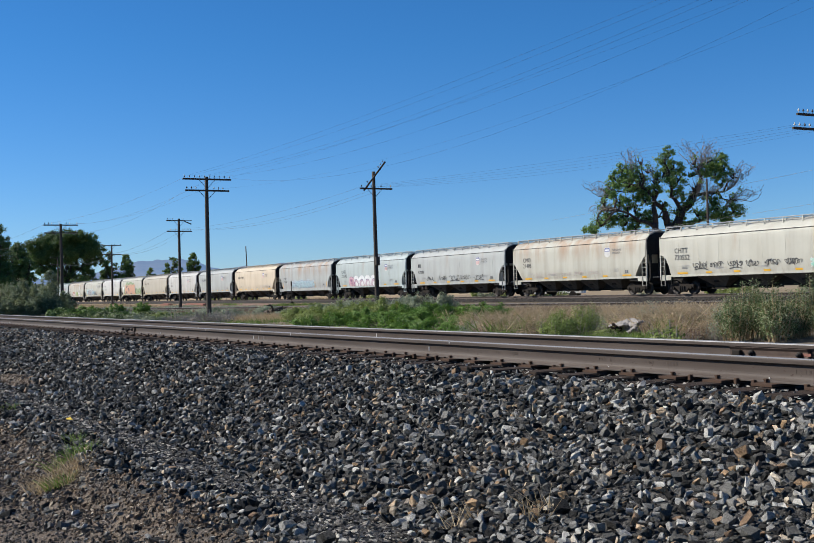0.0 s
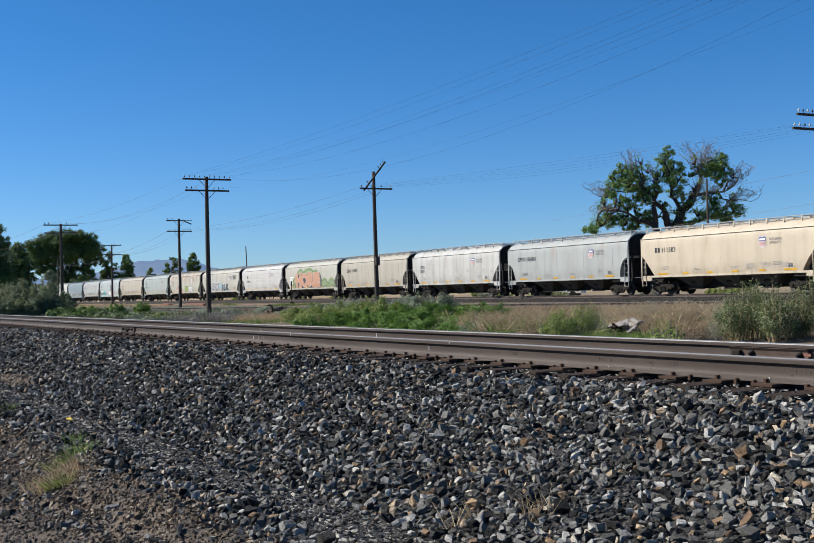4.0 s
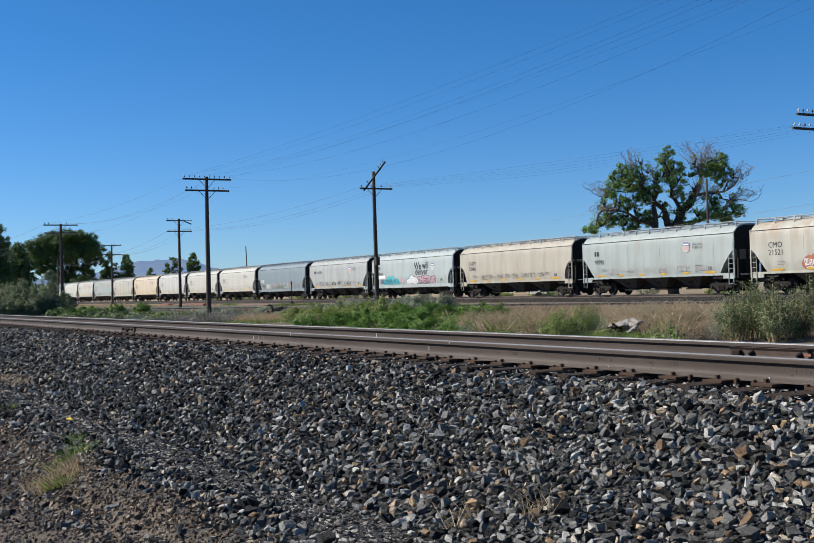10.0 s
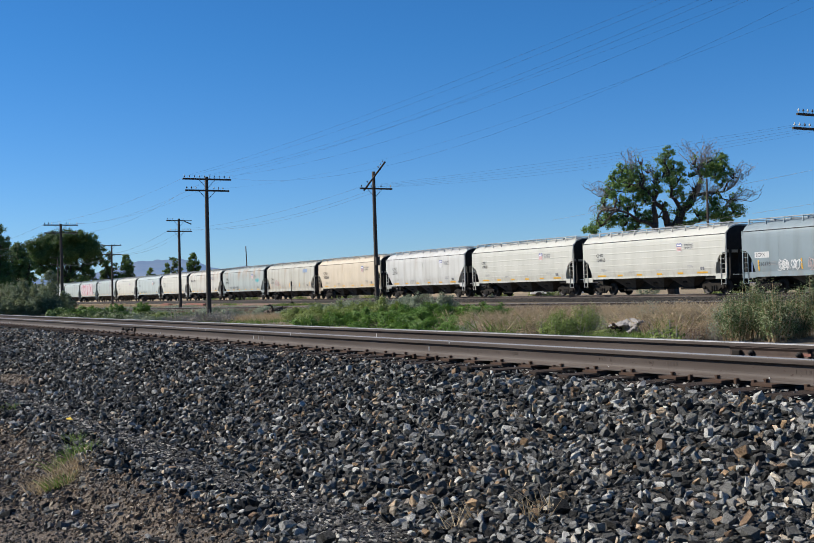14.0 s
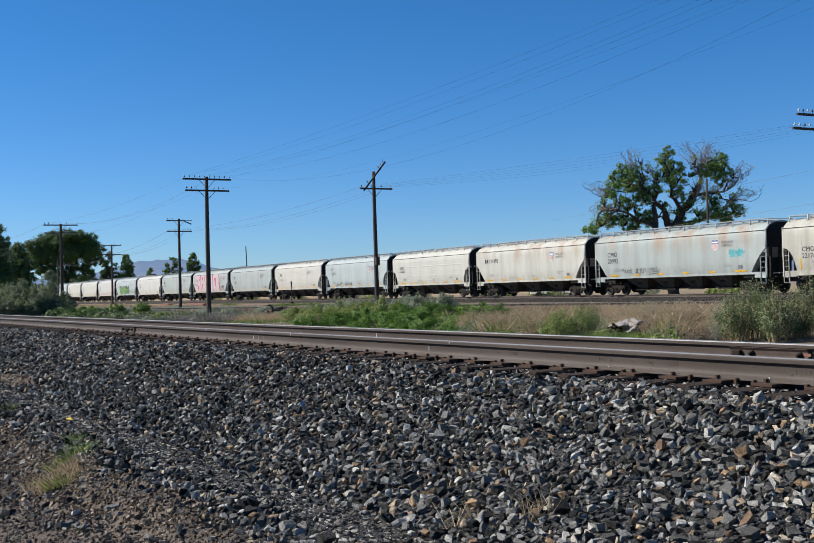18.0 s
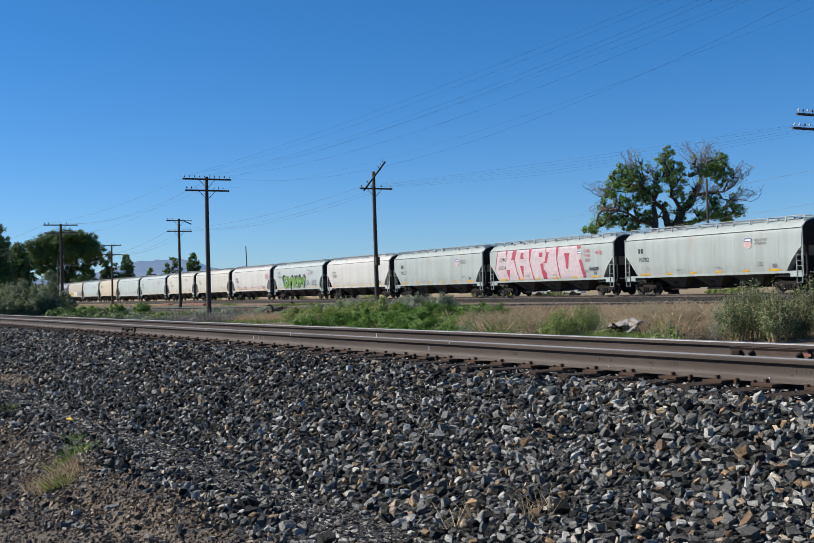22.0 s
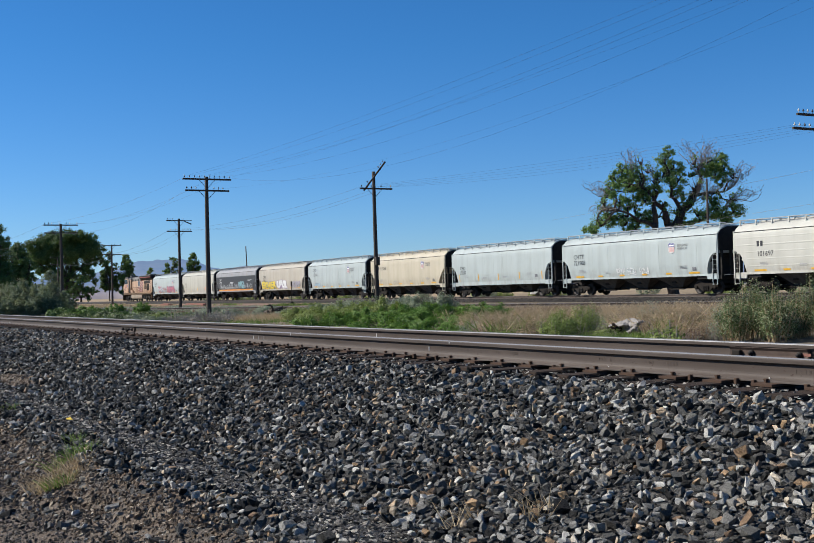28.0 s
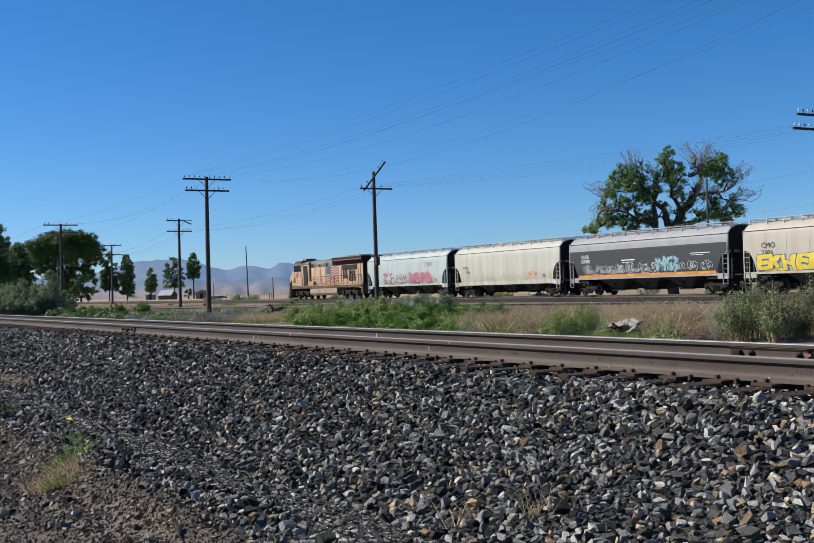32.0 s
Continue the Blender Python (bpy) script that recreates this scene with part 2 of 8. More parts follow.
class Shape:
    """A bmesh with a few ways of adding solids."""

    def __init__(self):
        self.bm = bmesh.new()

    def box(self, x0, x1, y0, y1, z0, z1):
        v = [self.bm.verts.new((x, y, z)) for x in (x0, x1) for y in (y0, y1) for z in (z0, z1)]
        for f in ((0, 1, 3, 2), (4, 6, 7, 5), (0, 4, 5, 1), (2, 3, 7, 6), (0, 2, 6, 4), (1, 5, 7, 3)):
            self.bm.faces.new([v[i] for i in f])
        return self

    def prism(self, pts, axis, a, b):
        """A polygon in the plane across axis, drawn out from a to b."""
        rows = []
        for w in (a, b):
            if axis == "x":
                rows.append([self.bm.verts.new((w, p, q)) for p, q in pts])
            elif axis == "y":
                rows.append([self.bm.verts.new((p, w, q)) for p, q in pts])
            else:
                rows.append([self.bm.verts.new((p, q, w)) for p, q in pts])
        n = len(pts)
        for i in range(n):
            self.bm.faces.new((rows[0][i], rows[0][(i + 1) % n], rows[1][(i + 1) % n], rows[1][i]))
        self.bm.faces.new(rows[0][::-1])
        self.bm.faces.new(rows[1])
        return self

    def frustum(self, lo, hi, z0, z1):
        """lo and hi: (x0, x1, y0, y1) at z0 and z1."""
        r = []
        for (x0, x1, y0, y1), z in ((lo, z0), (hi, z1)):
            r.append([self.bm.verts.new(p) for p in ((x0, y0, z), (x1, y0, z), (x1, y1, z), (x0, y1, z))])
        for i in range(4):
            self.bm.faces.new((r[0][i], r[0][(i + 1) % 4], r[1][(i + 1) % 4], r[1][i]))
        self.bm.faces.new(r[0][::-1])
        self.bm.faces.new(r[1])
        return self

    def tube(self, p, q, r0, r1=None, n=8):
        p, q = Vector(p), Vector(q)
        r1 = r0 if r1 is None else r1
        d = (q - p).normalized()
        u = d.orthogonal().normalized()
        w = d.cross(u)
        rows = []
        for c, r in ((p, r0), (q, r1)):
            rows.append([self.bm.verts.new(c + (u * math.cos(6.28319 * k / n) + w * math.sin(6.28319 * k / n)) * r) for k in range(n)])
        for k in range(n):
            self.bm.faces.new((rows[0][k], rows[0][(k + 1) % n], rows[1][(k + 1) % n], rows[1][k]))
        self.bm.faces.new(rows[0][::-1])
        self.bm.faces.new(rows[1])
        return self

    def pipe(self, pts, radii, n=10):
        """One tube through several points, its rings shared."""
        rows = []
        for c, r in zip(pts, radii):
            rows.append([self.bm.verts.new((c[0] + r * math.cos(6.28319 * k / n), c[1] + r * math.sin(6.28319 * k / n), c[2])) for k in range(n)])
        for a, b in zip(rows, rows[1:]):
            for k in range(n):
                self.bm.faces.new((a[k], a[(k + 1) % n], b[(k + 1) % n], b[k]))
        self.bm.faces.new(rows[0][::-1])
        self.bm.faces.new(rows[-1])
        return self

    def disc(self, y, x, z, rings, n=20):
        """A wheel about the y axis: rings of (radius, y)."""
        rows = []
        for r, dy in rings:
            rows.append([self.bm.verts.new((x + r * math.cos(6.28319 * k / n), y + dy, z + r * math.sin(6.28319 * k / n))) for k in range(n)])
        for a, b in zip(rows, rows[1:]):
            for k in range(n):
                self.bm.faces.new((a[k], a[(k + 1) % n], b[(k + 1) % n], b[k]))
        self.bm.faces.new(rows[0][::-1])
        self.bm.faces.new(rows[-1])
        return self

    def mesh(self, name, material, smooth=False, bevel=0.0):
        if bevel:
            bmesh.ops.bevel(self.bm, geom=self.bm.edges[:], offset=bevel, segments=1, affect="EDGES")
        bmesh.ops.recalc_face_normals(self.bm, faces=self.bm.faces[:])
        me = bpy.data.meshes.new(name)
        self.bm.to_mesh(me)
        self.bm.free()
        me.materials.append(material)
        if smooth:
            me.polygons.foreach_set("use_smooth", [True] * len(me.polygons))
        return me


def part(name, me, parent=None, label="", at=None, material=None):
    """Links a mesh (or a Shape's mesh) as one object under a thing or a part."""
    ob = new(name, me)
    ob.parent = parent
    if at is not None:
        ob.matrix_basis = at
    if material is not None:
        ob.material_slots[0].link = "OBJECT"
        ob.material_slots[0].material = material
    return tagged(ob, label)


def raw_mesh(name, verts, faces, material, smooth=False):
    """A mesh from arrays of vertices and of faces with equally many corners."""
    verts, faces = np.asarray(verts, np.float32), np.asarray(faces, np.int32)
    me = bpy.data.meshes.new(name)
    me.vertices.add(len(verts))
    me.vertices.foreach_set("co", verts.ravel())
    n = faces.shape[1]
    me.loops.add(faces.size)
    me.loops.foreach_set("vertex_index", faces.ravel())
    me.polygons.add(len(faces))
    me.polygons.foreach_set("loop_start", np.arange(0, faces.size, n, dtype=np.int32))
    me.polygons.foreach_set("use_smooth", np.full(len(faces), bool(smooth)))
    me.update(calc_edges=True)
    me.validate()
    me.materials.append(material)
    return me


# ---- ground, ballast and tracks ----
TILT = math.atan(0.035)                     # the near track runs at a slight angle to the far one
NT = pose(0, 6.52, 0, 0, 0, math.degrees(TILT))   # near track: u along it, v across from the near rail, rail top at 0
NT_INV = NT.inverted()
FAR_Y, FAR_Z = 53.6, -0.21                  # centre and rail top of the track the train runs on
SIDING = pose(-53.0, 44.7, -0.55, 0, 0, 15.9)      # a half-buried siding that bears away from the freight track


def lerp(x, pts):
    return float(np.interp(x, [p[0] for p in pts], [p[1] for p in pts]))


BED = [(-12, -1.16), (-5.3, -1.135), (-4.75, -1.09), (-4.5, -1.03), (-4.2, -0.88), (-3.95, -0.845), (-3.5, -0.875), (-3.05, -0.84), (-1.0, -0.275), (-0.6, -0.25), (2.1, -0.25), (2.6, -0.28), (3.6, -0.62), (6, -0.98)]
LAND = [(-400, -1.15), (0, -1.12), (10, -0.95), (24, -0.93), (33, -0.72), (41, -0.70), (44.5, -0.72), (62, -0.66), (90, -0.62), (300, -0.8), (1000, -2.5), (4900, -7.0)]


def bed_z(u, v):
    wob = noise.noise(Vector((u * 0.45, v * 0.8, 3.0)))
    toe = 0.35 * noise.noise(Vector((u * 0.12, 7.0, 1.0)))
    if v < -1.0:
        z = lerp(v + toe * min(1.0, (-1.0 - v)), BED)
        k = min(1.0, (-1.0 - v) / 2)
        z += k * (0.05 * wob + 0.025 * noise.noise(Vector((u * 1.9, v * 1.9, 5.0))))
        if -5.0 < v < -3.9:          # crumbling earth
            z += 0.030 * noise.noise(Vector((u * 5.0, v * 5.0, 8.0))) + 0.018 * noise.noise(Vector((u * 13.0, v * 13.0, 8.0)))
        return z
    return lerp(v, BED) + (0.03 * wob if v > 2.1 else 0.0)


def land_z(x, y):
    z = lerp(y, LAND)
    rise = min(1.0, max(0.0, (x + 62) / 34)) * min(1.0, max(0.0, (y - 8) / 3)) * min(1.0, max(0.0, (38 - y) / 16))
    z += 0.47 * rise * rise * (3 - 2 * rise)
    uv = NT_INV @ Vector((x, y, 0))
    if -5.4 < uv.y < 6:
        z = min(z, bed_z(uv.x, uv.y) - 0.12)
    elif uv.y < 40:
        z += 0.05 * noise.noise(Vector((x * 0.25, y * 0.25, 2.0)))
        if uv.y < -5.0:
            z += 0.02 * noise.noise(Vector((x * 1.7, y * 1.7, 9.0)))
    return z


def axis(*runs):
    out = []
    for a, b, step in runs:
        n = max(1, round((b - a) / step))
        out += [a + (b - a) * k / n for k in range(n)]
    return out + [runs[-1][1]]


def sheet(name, xs, ys, zf, material, smooth=True):
    v = [(x, y, zf(x, y)) for y in ys for x in xs]
    n = len(xs)
    f = [(j * n + i, j * n + i + 1, (j + 1) * n + i + 1, (j + 1) * n + i) for j in range(len(ys) - 1) for i in range(n - 1)]
    return raw_mesh(name, v, f, material, smooth)


def ground_build(nt, bs):
    co = nt.nodes.new("ShaderNodeTexCoord")
    sep = nt.nodes.new("ShaderNodeSeparateXYZ")
    nt.links.new(co.outputs["Object"], sep.inputs[0])
    dirt = mixed(nt, ramp(nt, noise_of(nt, 0.8, 5), 0.3, 0.7), (0.115, 0.096, 0.078), (0.075, 0.062, 0.051))
    dirt = mixed(nt, ramp(nt, noise_of(nt, 22, 4), 0.45, 0.75), dirt, (0.15, 0.13, 0.108))
    dirt = mixed(nt, ramp(nt, noise_of(nt, 55, 2), 0.60, 0.68), dirt, (0.05, 0.046, 0.043))
    straw = mixed(nt, ramp(nt, noise_of(nt, 0.06, 5), 0.4, 0.62), (0.165, 0.128, 0.088), (0.115, 0.09, 0.068))
    straw = mixed(nt, ramp(nt, noise_of(nt, 3.0, 4), 0.45, 0.75), straw, (0.12, 0.10, 0.06))
    c = mixed(nt, ramp(nt, sep.outputs[1], 9, 13), dirt, straw)
    c = mixed(nt, ramp(nt, sep.outputs[1], 56.5, 59), c, mixed(nt, ramp(nt, noise_of(nt, 0.5, 5), 0.35, 0.65), (0.30, 0.23, 0.145), (0.20, 0.155, 0.10)))
    reds = node(nt, "ShaderNodeMath")
    reds.operation = "MULTIPLY"
    nt.links.new(ramp(nt, sep.outputs[0], -196, -180), reds.inputs[0])
    nt.links.new(ramp(nt, sep.outputs[0], -112, -124), reds.inputs[1])
    strip = node(nt, "ShaderNodeMath")
    strip.operation = "MULTIPLY"
    nt.links.new(reds.outputs[0], strip.inputs[0])
    nt.links.new(ramp(nt, sep.outputs[1], 36.5, 39), strip.inputs[1])
    near_side = node(nt, "ShaderNodeMath")
    near_side.operation = "MULTIPLY"
    nt.links.new(strip.outputs[0], near_side.inputs[0])
    nt.links.new(ramp(nt, sep.outputs[1], 52, 50), near_side.inputs[1])
    c = mixed(nt, near_side.outputs[0], c, mixed(nt, ramp(nt, noise_of(nt, 0.7, 5), 0.35, 0.65), (0.27, 0.165, 0.125), (0.19, 0.14, 0.105)))
    bank = node(nt, "ShaderNodeMath")
    bank.operation = "MULTIPLY"
    nt.links.new(ramp(nt, sep.outputs[0], -164, -186), bank.inputs[0])
    nt.links.new(ramp(nt, sep.outputs[1], 31, 34), bank.inputs[1])
    c = mixed(nt, bank.outputs[0], c, mixed(nt, ramp(nt, noise_of(nt, 0.4, 5), 0.35, 0.65), (0.36, 0.27, 0.16), (0.27, 0.20, 0.125)))
    plainc = mixed(nt, ramp(nt, noise_of(nt, 0.004, 4), 0.4, 0.6), (0.25, 0.20, 0.13), (0.20, 0.165, 0.12))
    c = mixed(nt, ramp(nt, sep.outputs[1], 140, 320), c, plainc)
    nt.links.new(c, bs.inputs["Base Color"])
    bs.inputs["Roughness"].default_value = 0.95
    bs.inputs["Specular IOR Level"].default_value = 0.15
    bump(nt, bs, noise_of(nt, 18, 6), 0.7, 0.03)


M["ground"] = mat("dry_earth_and_grass", ground_build)
xs = axis((-4900, -1000, 300), (-1000, -200, 50), (-200, -60, 5), (-60, -24, 1.5), (-24, 1, 0.4), (1, 30, 3), (30, 300, 30), (300, 1500, 200))
ys = axis((-400, -40, 60), (-40, -4, 4), (-4, 12, 0.4), (12, 70, 2), (70, 300, 20), (300, 4900, 350))
tagged(new("ground", sheet("ground", xs, ys, land_z, M["ground"])), "dry brown earth and straw-coloured grassland", "ground", kind="structure")


def bed_build(nt, bs):
    """Small stones and fines between the ballast stones, earth below the bank."""
    co = nt.nodes.new("ShaderNodeTexCoord")
    sep = nt.nodes.new("ShaderNodeSeparateXYZ")
    nt.links.new(co.outputs["Object"], sep.inputs[0])
    vor = nt.nodes.new("ShaderNodeTexVoronoi")
    vor.inputs["Scale"].default_value = 60
    nt.links.new(co.outputs["Object"], vor.inputs["Vector"])
    tone = nt.nodes.new("ShaderNodeSeparateColor")
    nt.links.new(vor.outputs["Color"], tone.inputs[0])
    cr = nt.nodes.new("ShaderNodeValToRGB")
    el = cr.color_ramp.elements
    while len(el) < 4:
        el.new(0.5)
    # dark fines, taken near black to paint in the shade between stones
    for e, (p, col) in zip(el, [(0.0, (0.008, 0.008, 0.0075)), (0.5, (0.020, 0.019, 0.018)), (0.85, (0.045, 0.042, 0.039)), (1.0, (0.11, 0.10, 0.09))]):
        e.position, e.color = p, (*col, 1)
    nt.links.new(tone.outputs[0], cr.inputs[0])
    earth = mixed(nt, ramp(nt, noise_of(nt, 14, 5), 0.35, 0.7), (0.135, 0.100, 0.070), (0.070, 0.052, 0.037))
    edge = node(nt, "ShaderNodeMath")
    edge.operation = "ADD"
    nz = ramp(nt, noise_of(nt, 1.6, 4), 0.0, 1.0)
    nt.links.new(sep.outputs[1], edge.inputs[0])
    nt.links.new(nz, edge.inputs[1])
    trod = node(nt, "ShaderNodeMath")
    trod.operation = "MULTIPLY"
    nt.links.new(ramp(nt, sep.outputs[0], -17.8, -19.0), trod.inputs[0])
    nt.links.new(ramp(nt, edge.outputs[0], -1.9, -2.2), trod.inputs[1])
    most = node(nt, "ShaderNodeMath")
    most.operation = "MAXIMUM"
    nt.links.new(ramp(nt, edge.outputs[0], -3.65, -3.95), most.inputs[0])
    nt.links.new(trod.outputs[0], most.inputs[1])
    far = most.outputs[0]
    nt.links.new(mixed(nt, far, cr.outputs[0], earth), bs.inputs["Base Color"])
    bs.inputs["Roughness"].default_value = 0.9
    dist = nt.nodes.new("ShaderNodeMath")
    dist.operation = "MULTIPLY"
    dist.inputs[1].default_value = -1.0
    nt.links.new(vor.outputs["Distance"], dist.inputs[0])
    bump(nt, bs, dist.outputs[0], 1.0, 0.014)


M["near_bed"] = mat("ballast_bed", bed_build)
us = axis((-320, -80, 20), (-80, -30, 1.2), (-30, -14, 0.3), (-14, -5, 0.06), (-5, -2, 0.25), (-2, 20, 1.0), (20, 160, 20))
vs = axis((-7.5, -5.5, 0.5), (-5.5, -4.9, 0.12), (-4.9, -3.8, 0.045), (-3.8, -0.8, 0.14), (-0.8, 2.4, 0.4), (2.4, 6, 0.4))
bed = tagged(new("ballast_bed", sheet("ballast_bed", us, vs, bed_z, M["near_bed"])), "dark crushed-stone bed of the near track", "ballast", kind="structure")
bed.matrix_world = NT


def ballast_ridge(name, y, top, half, base, label):
    s = Shape()
    s.prism([(-half - 2 * (top - base), base), (-half, top), (half, top), (half + 2 * (top - base), base)], "x", -1200, 800)
    ob = tagged(new(name, s.mesh(name, M["bed"])), label, "ballast", kind="structure")
    ob.location = (0, y, 0)
    return ob


ballast_ridge("ballast_main", FAR_Y, FAR_Z - 0.2, 1.9, -0.95, "dark ballast ridge under the freight track")
low_bed = Shape().prism([(-2.3, -0.5), (-1.5, -0.205), (1.5, -0.205), (2.3, -0.5)], "x", -75, 16)
side_bed = tagged(new("ballast_siding", low_bed.mesh("ballast_siding", M["bed"])), "dusty ballast of an empty siding", "ballast", kind="structure")
side_bed.matrix_world = SIDING

RAIL_HEAD = [(-0.034, -0.0445), (-0.0372, -0.041), (-0.0372, -0.017), (-0.0362, -0.0112), (-0.0335, -0.0065), (-0.0285, -0.0035), (-0.018, -0.0014), (0.0, -0.0006), (0.018, -0.0014), (0.0285, -0.0035), (0.0335, -0.0065), (0.0362, -0.0112), (0.0372, -0.017), (0.0372, -0.041), (0.034, -0.0445)]
CROWN = [(-0.0374, -0.0172), (-0.0365, -0.0110), (-0.0337, -0.0061), (-0.0286, -0.0029), (-0.018, -0.0008), (0.0, 0.0), (0.018, -0.0008), (0.0286, -0.0029), (0.0337, -0.0061)]
WEB_HALF = [(0.0345, -0.0445), (0.017, -0.0485), (0.0118, -0.055), (0.0096, -0.066), (0.0088, -0.085), (0.0088, -0.105), (0.0096, -0.124), (0.0125, -0.139), (0.019, -0.151), (0.031, -0.159), (0.050, -0.166), (0.073, -0.172), (0.076, -0.175), (0.076, -0.186)]
RAIL_WEB = [(-y, z) for y, z in WEB_HALF[::-1]] + WEB_HALF


def rail(parent_name, m, u0, u1, label, gauge_side=False):
    """One running rail: bright crown, rusty head, web and foot. gauge_side: its near corner is polished by wheel flanges."""
    r = tagged(new(parent_name, Shape().prism(RAIL_WEB, "x", u0, u1).mesh("rail_web", M["rail_web"])), label, "rail", "rails", "structure")
    r.matrix_world = m
    part("rail_head", Shape().prism(RAIL_HEAD, "x", u0, u1).mesh("rail_head", M["rail_side"]), r)
    strip = CROWN[1:] if gauge_side else CROWN[2:-1]
    low = [(y * 0.98, z - 0.0012) for y, z in strip[::-1]]
    part("running_surface", Shape().prism(strip + low, "x", u0, u1).mesh("running_surface", M["rail_top"]), r, "polished bright steel running surface")
    return r


near_rail = rail("near_rail", NT, -320, 160, "rust-brown steel rail of the near track")
far_rail = rail("far_rail", NT @ pose(0, 1.51, 0), -320, 160, "rust-brown steel rail with a bolted joint bar", True)
for side in (-0.755, 0.755):
    rail("main_rail", pose(0, FAR_Y + side, FAR_Z), -1200, 800, "rust-brown rail of the main track")
    rail("siding_rail", SIDING @ pose(0, side, 0), -75, 16, "rust-brown rail of the siding track")


def sleepers(m, u0, u1, step, near0, near1, label):
    """Timber sleepers, singly over a stretch and joined beyond it."""
    one = Shape().box(-0.115, 0.115, -0.56, 2.04, -0.40, -0.208).mesh("sleeper", M["tie"], bevel=0.012)
    holder = tagged(new("sleepers"), label, "sleeper", kind="structure")
    holder.matrix_world = m
    k, far_u = 0, []
    u = u0
    while u < u1:
        if near0 < u < near1:
            part("sleeper", one, holder, at=pose(u + random.uniform(-0.02, 0.02), random.uniform(-0.05, 0.05), random.uniform(-0.008, 0.006), rz=random.uniform(-0.8, 0.8)))
        else:
            far_u.append(u)
        u += step
        k += 1
    s = Shape()
    for u in far_u:
        s.box(u - 0.115, u + 0.115, -0.56, 2.04, -0.40, -0.208)
    part("sleeper_run", s.mesh("sleeper_run", M["tie"]), holder)["kind"] = "stuff"
    return holder


sleepers(NT, -150, 20, 0.495, -40, -2, "dark creosoted timber sleepers bedded in ballast")
sleepers(pose(0, FAR_Y - 0.755, FAR_Z), -320, 60, 0.52, 1, 0, "timber sleepers of the freight track")
sleepers(SIDING @ pose(0, -0.755, 0.01), -75, 16, 0.52, 1, 0, "timber sleepers of the siding")
# tie plates with their spikes under both near rails
plate = Shape().box(-0.10, 0.10, -0.19, 0.19, -0.207, -0.187)
for sx in (-0.045,):
    plate.box(sx - 0.009, sx + 0.009, -0.097, -0.079, -0.19, -0.160).box(sx - 0.014, sx + 0.014, -0.100, -0.068, -0.168, -0.157)
    plate.box(sx - 0.01, sx + 0.01, 0.078, 0.10, -0.19, -0.155)
plate_me = plate.mesh("tie_plate", M["plate"])
clip = Shape().box(-0.016, 0.016, -0.105, -0.06, -0.215, -0.166).box(-0.012, 0.012, -0.09, 0.06, -0.205, -0.189)
clip_me = clip.mesh("rail_anchor", M["plate"], bevel=0.004)
u = -150.0
while u < 2:
    for v, r in ((0.0, near_rail), (0.0, far_rail)):
        if u > -60:
            pl = part("tie_plate", plate_me, r, at=pose(u, v, 0))
            if u > -30:
                part("rail_anchor", clip_me, r, at=pose(u + random.choice((-0.16, 0.16)), 0, random.uniform(-0.01, 0)))
    u += 0.495


# ---- the train ----
def side_y(z):
    """Half width of a hopper body at height z above the rail."""
    return lerp(z, [(1.3, 1.50), (1.6, 1.565), (2.1, 1.60), (3.3, 1.60), (3.80, 1.57), (3.98, 1.52)])


ROOF = [(1.44, 4.10), (1.22, 4.32), (1.0, 4.46), (0.5, 4.58), (0.0, 4.62)]


def hopper_body(L, cut, panels=0):
    """The car's shell. panels: side sheets drawn in a little between so many posts."""
    lb = L / 2 - 0.72
    xs = [-lb + 2 * lb * k / 40 for k in range(41)]
    for q in (0.15, 0.3, 0.5, 0.7, 0.85, 0.95, 1.0, 1.15, 1.3):
        xs += [-lb + q, lb - q]
    for k in range(1, panels):
        xs += [-lb + 2 * lb * k / panels + q for q in (-0.30, -0.19, -0.11, -0.05, 0.0, 0.05, 0.11, 0.19, 0.30)]
    xs = sorted(set(round(x, 3) for x in xs))

    def drawn_in(x):
        if not panels:
            return 0.0
        f = (x + lb) / (2 * lb) * panels
        return 0.013 * (1 - abs(2 * (f % 1.0) - 1) ** 5)

    def zb(x):
        d = lb - abs(x)
        reach = 1.0 if cut == "round" else 1.3
        if d >= reach:
            return 1.33
        k = max(0.0, d / reach)
        if cut == "round":
            return 1.33 + 1.42 * (1 - k ** 2.6) ** 0.7
        return 1.33 + 1.5 * (1 - k ** 1.25)

    zs = [0.0, 0.12, 0.3, 0.55, 0.8, 0.93, 1.0]
    bm = bmesh.new()
    rings = []
    for x in xs:
        b = zb(x)
        dent = drawn_in(x)
        ring = [(-side_y(b + (3.98 - b) * q) + (dent if 0 < q < 1 else 0.0), b + (3.98 - b) * q) for q in zs]
        ring += [(-y, z) for y, z in ROOF]
        ring = ring + [(-y, z) for y, z in ring[-2::-1]]
        rings.append([bm.verts.new((x, y, z)) for y, z in ring])
    n = len(rings[0])
    for a, b in zip(rings, rings[1:]):
        for k in range(n):
            bm.faces.new((a[k], b[k], b[(k + 1) % n], a[(k + 1) % n]))
    bm.faces.new(rings[0])
    bm.faces.new(rings[-1][::-1])
    s = Shape()
    s.bm.free()
    s.bm = bm
    me = s.mesh("hopper_body", M["steel_dark"], True)
    me.set_sharp_from_angle(angle=0.55)
    return me


